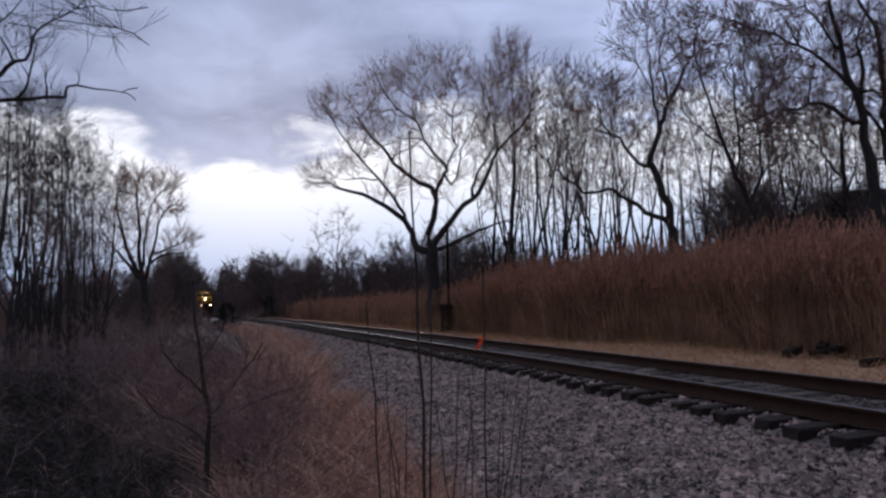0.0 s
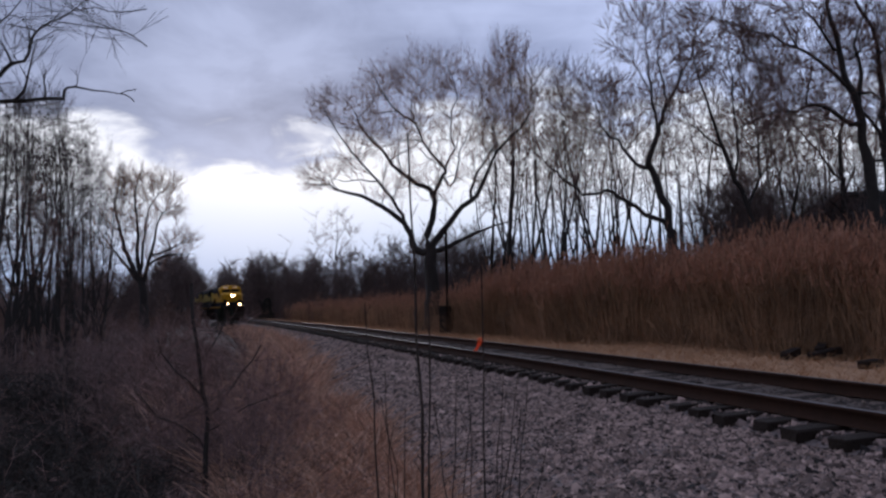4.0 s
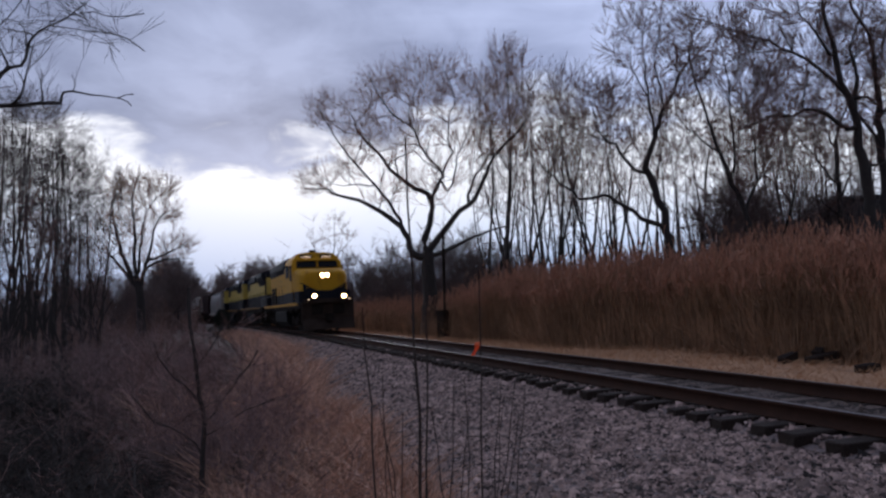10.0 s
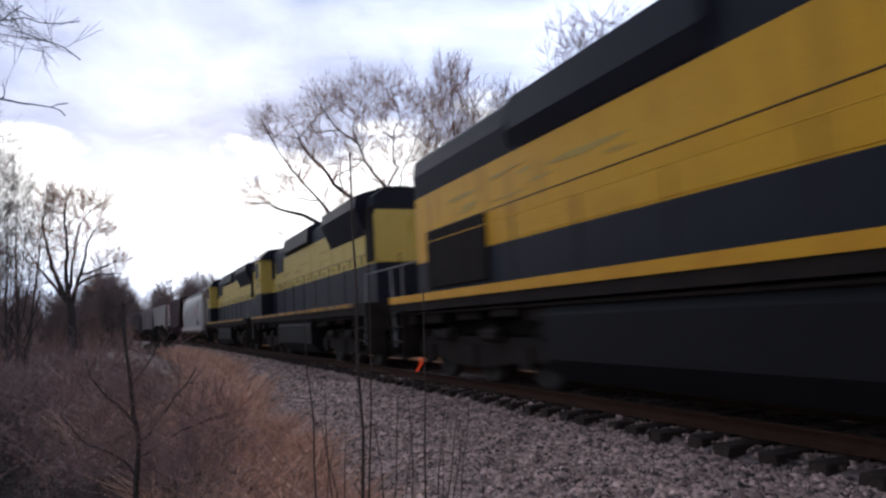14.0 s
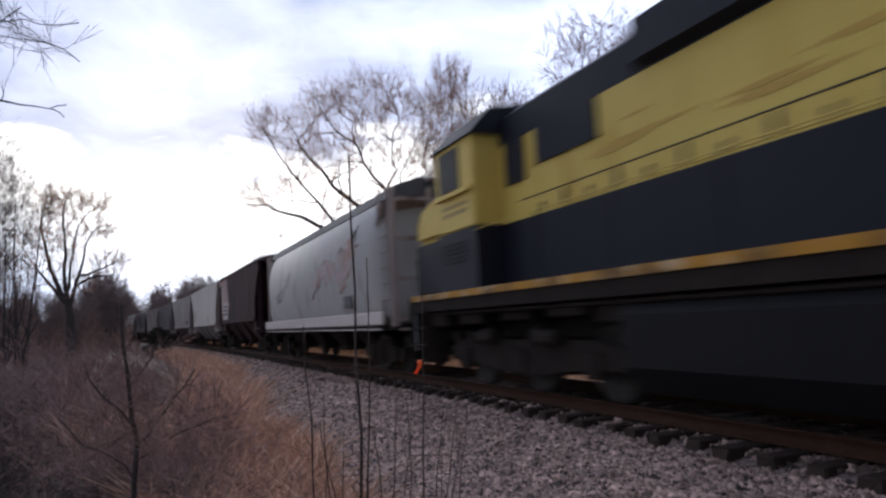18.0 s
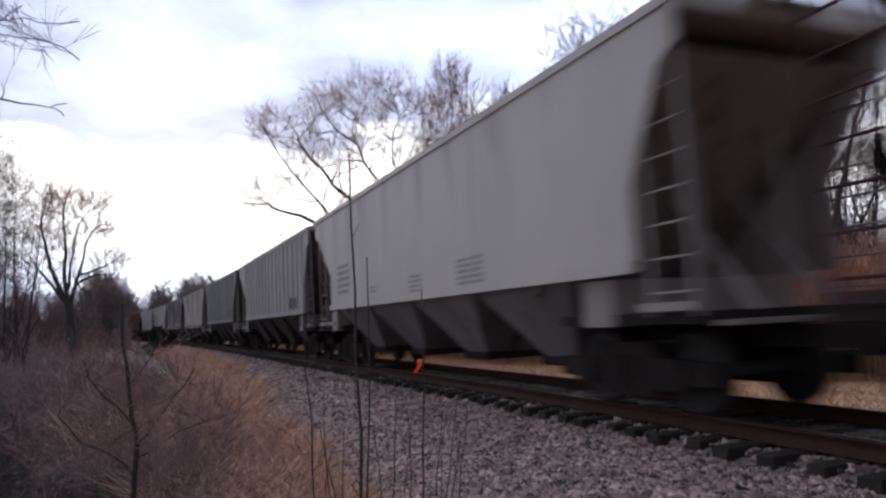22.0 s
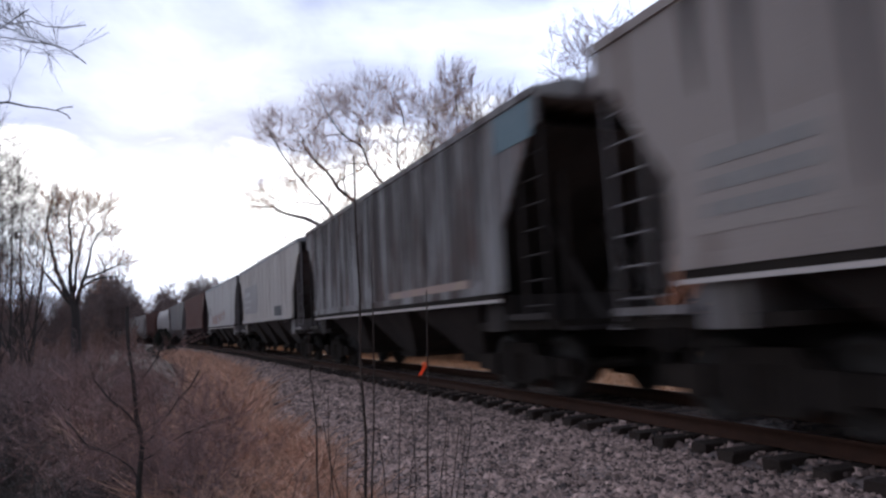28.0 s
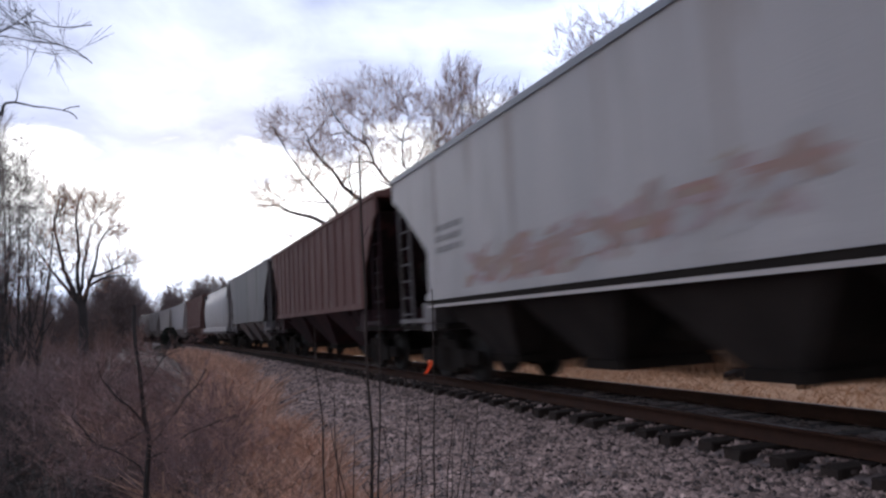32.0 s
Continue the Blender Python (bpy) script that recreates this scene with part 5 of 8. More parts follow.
def motions():
    """The train runs south at a steady speed; every vehicle follows the line."""
    times = [0, 1 / 30] + [0.5 * i for i in range(1, 64)] + [SECONDS - 1 / 30, SECONDS]
    for vehicle, behind in TRAIN:
        walk(vehicle, [(t, track_pose(NOSE + behind - SPEED * t)) for t in times])
    for (x, r), sets in SPINNERS.items():
        turn = math.degrees(SPEED / r) / FPS
        rows = [(i / FPS, pose(x, 0, r, 0, turn * i, 0)) for i in range(round(SECONDS * FPS) + 1)]
        walk(sets[0], rows)
        keys = sets[0].animation_data
        for other in sets[1:]:
            other.rotation_mode = "QUATERNION"
            other.animation_data_create()
            other.animation_data.action = keys.action
            other.animation_data.action_slot = keys.action_slot

# ---- plants ----


def unit(v):
    return v / (np.linalg.norm(v) + 1e-9)


def branch(rng, start, way, length, n, wander, rise):
    """A bent line of n points."""
    pts = [np.array(start, float)]
    d = unit(np.array(way, float))
    step = length / (n - 1)
    for _ in range(n - 1):
        d = unit(d + rng.normal(0, wander, 3) + np.array([0, 0, rise]))
        pts.append(pts[-1] + d * step)
    return np.array(pts)


def sprout(rng, out, line, r0, r1, level, spec):
    """Adds the line and grows its side branches."""
    n = len(line)
    out[level].append((line, np.linspace(r0, r1, n)))
    if level + 1 >= len(spec):
        return
    k, ratio, angle, wander, rise, start = spec[level + 1]
    length = np.linalg.norm(np.diff(line, axis=0), axis=1).sum()
    turn = rng.uniform(0, 6.28)
    for i in range(k):
        t = start + (1 - start) * (i + rng.uniform(0.1, 0.9)) / k
        p = t * (n - 1)
        a = min(int(p), n - 2)
        q = line[a] + (line[a + 1] - line[a]) * (p - a)
        d = unit(line[a + 1] - line[a])
        ref = np.array([0, 0, 1.0]) if abs(d[2]) < .9 else np.array([1.0, 0, 0])
        e1 = unit(np.cross(d, ref))
        e2 = np.cross(d, e1)
        turn += 2.4 + rng.uniform(-.5, .5)
        th = angle * rng.uniform(.65, 1.3)
        way = d * math.cos(th) + (e1 * math.cos(turn) + e2 * math.sin(turn)) * math.sin(th)
        ln = length * ratio * rng.uniform(.6, 1.2) * (1.15 - .5 * t)
        rr = (r0 + (r1 - r0) * t) * .5
        sub = branch(rng, q, way, ln, 6 if level == 0 else (5 if level == 1 else 4), wander, rise)
        sprout(rng, out, sub, max(rr, .0024), max(rr * .35, .0013), level + 1, spec)


def tree(name, seed, height, radius, limbs, spec, bark, twig, label, category="tree", trunk_way=(0, 0, 1), trunk_part=1.0):
    """A bare tree: trunk, limbs and a crown of fine twigs. limbs: extra stems (start fraction, way, length fraction, thickness fraction)."""
    rng = np.random.default_rng(seed)
    out = [[] for _ in range(max(len(spec), 2))]
    line = branch(rng, (0, 0, -.3), trunk_way, height * trunk_part, 9, .07, .02)
    sprout(rng, out, line, radius, radius * (.22 if trunk_part > .7 else .75), 0, spec)
    for start, way, ln, thick in limbs:
        p = start * 8
        a = min(int(p), 7)
        q = line[a] + (line[a + 1] - line[a]) * (p - a)
        sub = branch(rng, q, way, height * ln, 9, .15, .035)
        sprout(rng, out, sub, radius * thick, radius * thick * .15, 0, spec)
    root = tagged(new(name), label, category)
    v, f = merge([tubes(out[0], 8)] + ([tubes(out[1], 6)] if out[1] else []))
    raw("trunk", v, f, bark, root, smooth=True)
    rest = [tubes(lv, 3) if i == 0 else ribbons(lv) for i, lv in enumerate(out[2:]) if lv]
    if rest:
        v, f = merge(rest)
        raw("crown", v, f, twig, root, "fine bare twigs")
    return root


def smooth_line(g, pts, step, wander):
    """Even steps along a smooth curve through the points."""
    P = np.array(pts, float)
    Q = np.concatenate([2 * P[:1] - P[1:2], P, 2 * P[-1:] - P[-2:-1]])
    out = [P[0]]
    for k in range(1, len(Q) - 2):
        a, b, c, d = Q[k - 1:k + 3]
        n = max(2, int(np.linalg.norm(c - b) / step))
        for t in np.arange(1, n + 1) / n:
            out.append(.5 * (2 * b + (c - a) * t + (2 * a - 5 * b + 4 * c - d) * t * t + (3 * b - a - 3 * c + d) * t ** 3))
    out = np.array(out)
    out[1:-1] += g.normal(0, wander, out[1:-1].shape)
    return out


def bow(P0, T0, P1, T1, n):
    """Smooth curves between places with given end directions."""
    t = np.linspace(0, 1, n)[None, :, None]
    return (2 * t ** 3 - 3 * t ** 2 + 1) * P0[:, None] + (t ** 3 - 2 * t ** 2 + t) * T0[:, None] + (3 * t ** 2 - 2 * t ** 3) * P1[:, None] + (t ** 3 - t ** 2) * T1[:, None]


def crown_tree(name, seed, stems, lobes, girth, label, bark, twig, category="tree", twigs=6, twig_length=.8, lift=.45, thin=1.0, first=.2, spray=2, limb=1.0, kink=.025):
    """A bare tree. stems: bent lines of the trunk and main limbs, the first from the ground; lobes: (x, y, z, half width, half depth, half height, points)
    of the crown that its branches reach for; then side twigs all along the branches."""
    g = np.random.default_rng(seed)
    pos, tan, rad, low = [], [], [], []
    trunk = []
    for k, pts in enumerate(stems):
        line = smooth_line(g, pts, .45, kink)
        d = np.gradient(line, axis=0)
        d /= np.linalg.norm(d, axis=1, keepdims=True) + 1e-9
        ln = np.linalg.norm(np.diff(line, axis=0), axis=1).sum()
        if k == 0:
            r = (np.linspace(girth, girth * .72, len(line)) if ln < 7 and len(stems) > 1 else girth * (1 - .9 * np.linspace(0, 1, len(line)) ** .68)) * (1 + .4 * np.exp(-np.maximum(0, line[:, 2]) * 1.6))
        else:
            a = int(np.argmin(np.linalg.norm(np.concatenate(pos) - line[0], axis=1)))
            r0 = min(.72 * np.concatenate(rad)[a], .022 * ln + .035) * limb
            line[0] = np.concatenate(pos)[a]
            r = np.maximum(r0 * (1 - .9 * np.linspace(0, 1, len(line)) ** .8), min(.011, .3 * girth))
        pos.append(line)
        tan.append(d)
        rad.append(r)
        low.append(np.full(len(line), 60.0 * (k == 0)) * (np.arange(len(line)) < (.35 * len(line) if len(stems) < 3 else len(line) - 2)) + 60.0 * (k > 0) * (np.arange(len(line)) < 3))
        trunk.append(tubes([(line, r)], 8))
    N, T, R, W = (np.concatenate(v) for v in (pos, tan, rad, low))
    points = []
    for x, y, z, rx, ry, rz, n in lobes:
        v = g.normal(0, 1, (n, 3))
        v /= np.linalg.norm(v, axis=1, keepdims=True)
        points.append(np.array([x, y, z]) + v * np.array([rx, ry, rz]) * (g.uniform(.03, 1, (n, 1)) ** .42))
    points = np.concatenate(points)
    # the first few aims lie far apart
    aims = [int(np.argmax(points[:, 2]))]
    near = np.linalg.norm(points - points[aims[0]], axis=1)
    for _ in range(len(points) - 1):
        aims.append(int(np.argmax(near)))
        near = np.minimum(near, np.linalg.norm(points - points[aims[-1]], axis=1))
    points = points[aims]
    k0, k1 = max(4, int(.06 * len(points))), max(8, int((.06 + first) * len(points)))
    curves = []
    up = np.array([0, 0, 1.0])
    inner = points.mean(0)
    for stage, pts in enumerate((points[:k0] * .8 + inner * .2, points[k0:k1], points[k1:])):
        n = (10, 8, 6)[stage]
        use = np.zeros(len(N))
        pick = []
        for p in pts:
            D = p - N
            far = np.linalg.norm(D, axis=1) + 1e-6
            bend = 1 - (D * T).sum(1) / far
            c = int(np.argmin(far * (1 + .6 * bend) + .7 * np.maximum(0, N[:, 2] - p[2] + .2) + W + use))
            pick.append(c)
            use[max(0, c - 1):c + 2] += .8
        pick = np.array(pick)
        P0, t0, r0 = N[pick], T[pick], R[pick]
        d = pts - P0
        ln = np.linalg.norm(d, axis=1, keepdims=True)
        d = d / (ln + 1e-6)
        C = bow(P0, (t0 * .5 + d * .6) * ln, pts, (d * .75 + up * lift * .8) * ln, n)
        C[:, 1:-1] += g.normal(0, .008, (len(C), n - 2, 3)) * ln[:, None]
        ra = np.minimum(.66 * r0, (.011, .0085, .0055)[stage] * ln[:, 0] + (.022, .012, .005)[stage]) * (thin if stage == 2 else 1)
        rr = np.maximum(ra[:, None] * np.linspace(1, .28, n)[None], .0045 * thin)
        curves.append((C, rr))
        G = np.gradient(C, axis=1)
        G /= np.linalg.norm(G, axis=2, keepdims=True) + 1e-9
        cut = n // 4
        N, T, R = np.concatenate([N, C[:, cut:].reshape(-1, 3)]), np.concatenate([T, G[:, cut:].reshape(-1, 3)]), np.concatenate([R, rr[:, cut:].reshape(-1)])
        W = np.concatenate([W, np.zeros(C[:, cut:].shape[0] * (n - cut))])
    root = tagged(new(name), label, category)
    v, f = merge(trunk + [tubes(list(zip(*curves[0])), 6), tubes(list(zip(*curves[1])), 4)])
    raw("trunk", v, f, bark, root, smooth=True)
    pieces = [tubes(list(zip(*curves[2])), 3)]
    # side twigs along the branches, and a spray on each
    for (C, rr), m in zip(curves, (int(twigs * 2), int(twigs * 1.4), twigs)):
        n = C.shape[1]
        i = np.repeat(np.arange(len(C)), m)
        f = np.tile((np.arange(m) + 1.0) / m, len(C)) * .8 + g.uniform(0, .2, len(i))
        p = np.minimum((.2 + .8 * f) * (n - 1), n - 1.001)
        j = p.astype(int)
        base = C[i, j] + (C[i, j + 1] - C[i, j]) * (p - j)[:, None]
        d = C[i, j + 1] - C[i, j]
        d /= np.linalg.norm(d, axis=1, keepdims=True) + 1e-9
        side = np.cross(d, g.normal(0, 1, d.shape))
        side /= np.linalg.norm(side, axis=1, keepdims=True) + 1e-9
        d = d + side * g.uniform(.2, .55, (len(i), 1)) * (f < .93)[:, None] + up * lift * .8
        d /= np.linalg.norm(d, axis=1, keepdims=True)
        ln = twig_length * g.uniform(.4, 1.2, (len(i), 1)) * (1.25 - .5 * f[:, None])
        end = base + d * ln + up * ln * .12 * lift
        tw = np.stack([base, base + d * ln * .5 + g.normal(0, .02, d.shape) * ln, end], 1)
        pieces.append(ribbons(list(zip(tw, np.broadcast_to(np.array([.0065, .005, .0025]) * thin, (len(i), 3))))))
        j = np.repeat(np.arange(len(i)), spray)
        d2 = d[j] + g.normal(0, .2, (len(j), 3)) + up * lift * .3
        d2 /= np.linalg.norm(d2, axis=1, keepdims=True)
        q = tw[j, 0] + (tw[j, 1] - tw[j, 0]) * g.uniform(.5, 1.3, (len(j), 1))
        pieces.append(ribbons(list(zip(np.stack([q, q + d2 * ln[j] * g.uniform(.35, .75, (len(j), 1))], 1), np.broadcast_to(np.array([.005, .0025]) * thin, (len(j), 2))))))
    v, f = merge(pieces)
    raw("crown", v, f, twig, root, "fine bare twigs")
    return root


def plant(ob, x, y, turn=0, size=1.0, sink=0.05):
    ob.matrix_basis = pose(x, y, soil(x, y) - sink, 0, 0, turn) @ Matrix.Diagonal((size, size, size, 1))
    return ob


def plant_copy(ob, x, y, turn, size):
    return copy_thing(ob, pose(x, y, soil(x, y) - .05, 0, 0, turn) @ Matrix.Diagonal((size / ob.scale[0],) * 3 + (1,)))


def spot(bearing, far):
    """Plan place at a bearing east of north and a distance from the camera's stand."""
    return far * math.sin(radians(bearing)), far * math.cos(radians(bearing))


def clear(x, y, room):
    """The place, moved sideways until it leaves that much room to the middle of the track."""
    u = math.hypot(x - AWAY + RADIUS, y) - RADIUS
    return (x + math.copysign(room, u) - u, y) if abs(u) < room else (x, y)


AXIS = -16.87  # turn that lays a tree's x across the line of sight

willow = crown_tree("willow_tree", 11, [[(-0.01, 0, -0.4), (0.06, 0, 2.93), (0.02, 0, 4.41), (-0, 0, 4.98)], [(-0.04, 0, 4.58), (-0.93, 0.1, 4.94), (-1.16, 0.24, 5.79), (-1.59, 0.4, 6.49), (-2.43, 0.58, 7.2), (-3.62, 0.78, 8.04), (-4.65, 0.99, 8.4), (-5.54, 1.21, 8.62), (-6.15, 1.44, 9.09), (-6.98, 1.67, 9.08), (-7.62, 1.92, 9.34)], [(-1.35, 0.36, 6.48), (-1.9, 0.19, 7.37), (-2.37, -0.07, 8.12), (-3.32, -0.36, 9.26), (-4.2, -0.69, 10.21), (-4.7, -1.04, 10.88), (-5.29, -1.42, 11.79), (-5.71, -1.81, 12.45), (-5.96, -2.23, 13.09)], [(-0, 0, 4.91), (-0.19, 0.06, 5.65), (0.12, 0.15, 6.59), (0.28, 0.26, 7.61), (0.02, 0.38, 8.48), (-0.71, 0.5, 8.85), (-1.55, 0.64, 9.48), (-2.23, 0.78, 10.13), (-2.91, 0.93, 11.15), (-3.6, 1.08, 11.79), (-4.13, 1.24, 12.54), (-4.41, 1.41, 13.29), (-4.84, 1.57, 14.05)], [(0.29, 0.32, 8.12), (0.81, 0.2, 9.28), (0.92, 0.02, 9.58), (0.5, -0.19, 10.22), (-0.15, -0.42, 10.79), (-0.46, -0.67, 11.48), (-0.77, -0.93, 12.25), (-1.41, -1.21, 12.52), (-2.03, -1.5, 12.95), (-2.48, -1.8, 13.7), (-2.93, -2.11, 14.43), (-3.14, -2.44, 15.05)], [(-0.55, -0.8, 11.78), (-1, -0.67, 13), (-0.76, -0.48, 14.06), (-0.41, -0.26, 14.98), (-0.57, -0.01, 16.27)], [(0.88, 0.07, 9.52), (1.33, -0.02, 10.41), (1.51, -0.15, 10.82), (1.35, -0.29, 11.53), (1.24, -0.45, 12.51), (1.55, -0.63, 13.3), (1.67, -0.81, 14.08), (1.42, -1.01, 14.87), (1.1, -1.21, 15.58), (1.21, -1.42, 16.24)], [(1.24, -0.45, 12.44), (0.72, -0.3, 13.07), (0.23, -0.08, 13.82), (-0.03, 0.18, 14.77), (0.16, 0.47, 15.9), (0.04, 0.78, 16.99)], [(-0, 0, 4.91), (0.41, -0.12, 5.56), (1.08, -0.29, 6.35), (1.92, -0.49, 7.3), (2.75, -0.72, 7.91), (3.25, -0.96, 9.02), (3.91, -1.21, 10.27), (4.72, -1.48, 11.18), (5.52, -1.76, 11.91), (6.05, -2.05, 12.7)], [(2.25, -0.6, 7.61), (2.55, -0.47, 8.72), (2.97, -0.28, 9.48), (3.4, -0.05, 10.19), (3.87, 0.2, 11.09), (3.82, 0.46, 12.28), (4.32, 0.75, 13.63)], [(0.84, 0.2, 9.21), (1.3, 0.13, 8.51), (1.72, 0.02, 9.57), (1.84, -0.1, 10.55), (2.35, -0.24, 11.52), (2.64, -0.39, 12.43), (3.12, -0.55, 13.46), (3.07, -0.72, 14.42)], [(0.19, 0, 4.71), (1.06, 0.18, 5.07), (2.07, 0.43, 5.58), (3.28, 0.73, 6.09), (4.67, 1.07, 6.54), (5.6, 1.43, 6.74)], [(-2.94, -0.29, 8.86), (-3.91, -0.43, 8.99), (-4.87, -0.63, 8.87), (-5.75, -0.87, 9.15), (-6.42, -1.14, 9.67)]],
    [(-6.2, 0.28, 13.4, 1.1, 1.2, 1.4, 48), (-4, -0.32, 12.9, 1.3, 1.4, 1.5, 48), (-3, 0.33, 14.9, 1.3, 1.4, 1.4, 56), (-0.76, -0.4, 15.1, 1.6, 1.7, 1.8, 80), (1.4, 0.39, 15.4, 1.5, 1.7, 1.6, 76), (3.4, -0.38, 14, 1.5, 1.7, 1.8, 68), (5, 0.38, 12, 1.5, 1.7, 1.7, 60), (3, -0.38, 11.2, 1.5, 1.7, 1.6, 48), (-6.6, 0.37, 9.32, 1.5, 1.6, 1.1, 44), (-4.5, -0.41, 10.2, 1.6, 1.8, 1.5, 48), (-2.3, 0.44, 11.7, 1.8, 1.9, 1.7, 56), (0.2, -0.47, 12.5, 1.9, 2, 1.8, 60), (-1.9, 0.51, 8.45, 2, 2.2, 1.2, 40), (1.3, -0.51, 8.9, 2.1, 2.2, 1.5, 40), (-0.31, 1.1, 12, 4.4, 4.8, 3.3, 96)],
    .46, "large bare willow with a spreading tan crown behind the reeds", M["bark_dark"], M["willow_twig"], twigs=6, twig_length=1.2, limb=1.0, kink=.04, thin=.9, lift=.6, first=.3)
willow = plant(willow, *spot(16.00, 42.0), AXIS)
SLANT = (-2.6, .7, 2.2, -.9, 1.3)
slim_trees = [crown_tree("bare_tree", 20 + i, [[(-.3 * k, 0, -.4), (.25 * k, .1, 4.5), (.7 * k, -.1, 9), (1.1 * k, .1, 13.5)], [(.05 * k, 0, 2.4), (-.5 - .3 * k, .4, 6.5), (-.9 - .2 * k, .6, 11)]] + ([[(.1 * k, 0, 3.6), (.9 + .3 * k, -.4, 7), (1.6 + .3 * k, -.6, 11.5)]] if i != 1 else []),
                         [(.7 * k, 0, 12.0, 2.0, 1.9, 4.2, 64), (.9 * k, 0, 15.5, 1.1, 1.0, 2.2, 26), (0, 0, 8.5, 1.7, 1.5, 2.2, 10)], .175, "tall slim bare tree at the wood's edge", M["bark_dark"], M["twig"], thin=1.35, spray=1, twigs=4, twig_length=1.3, limb=.9, kink=.015, lift=.7) for i, k in enumerate(SLANT)]
young_trees = [crown_tree("bare_tree", 70 + i, [[(0, 0, -.4), (.2 * k, .1, 4.0), (.5 * k, -.1, 8.5), (.6 * k, .1, 13.0)], [(.05 * k, 0, 1.2), (-.7 - .4 * k, .4, 5.0), (-1.3 - .3 * k, .6, 9.5)], [(.1 * k, 0, 2.2), (1.2 + .4 * k, -.5, 6), (2.0 + .3 * k, -.7, 10.0)]],
                         [(.3 * k, 0, 11.0, 2.6, 2.3, 4.0, 80), (0, 0, 6.5, 2.4, 2.0, 2.6, 18)], .14, "slender young bare tree at the wood's edge", M["bark_dark"], M["hedge"], thin=1.0, spray=2, twigs=5, twig_length=1.1, limb=.8, kink=.02) for i, k in enumerate((-1.2, .7, 1.6))]
broad_trees = [crown_tree("bare_tree", 30 + i, [[(0, 0, -.4), (.2 - .4 * i, 0, 2.5), (.4 - .8 * i, .1, 4.5)], [(0, 0, 2.2), (-1.2 + 2 * i, .3, 5.0), (-2.0 + 3.4 * i, .4, 8.0)], [(.2 - .4 * i, 0, 2.5), (1.0 - .6 * i, -.4, 6.0), (1.6 - 1.0 * i, -.5, 9.5)]],
                          [(0, 0, 9.0, 3.4, 3.2, 3.6, 150), (-1.2 + 2 * i, 0, 12.0, 2.2, 2.2, 2.4, 60)], .24, "spreading bare tree with dark limbs", M["bark_dark"], M["twig"], thin=1.4, spray=1, twigs=4) for i in range(3)]
bush_trees = [crown_tree("bare_tree", 40 + i, [[(0, 0, -.3), (.1, 0, 1.2)], [(.05, 0, .3), (-.8, .2, 2.5)], [(.05, 0, .3), (.8, -.2, 2.6)], [(.05, 0, .3), (.1, .7, 2.8)]],
                         [(0, 0, 4.3, 2.3, 2.3, 2.9, 210)], .15, "small bushy bare tree in the far hedge", M["bark_dark"], M["far_twig"], twigs=6, twig_length=1.0, thin=1.7, lift=.6) for i in range(3)]
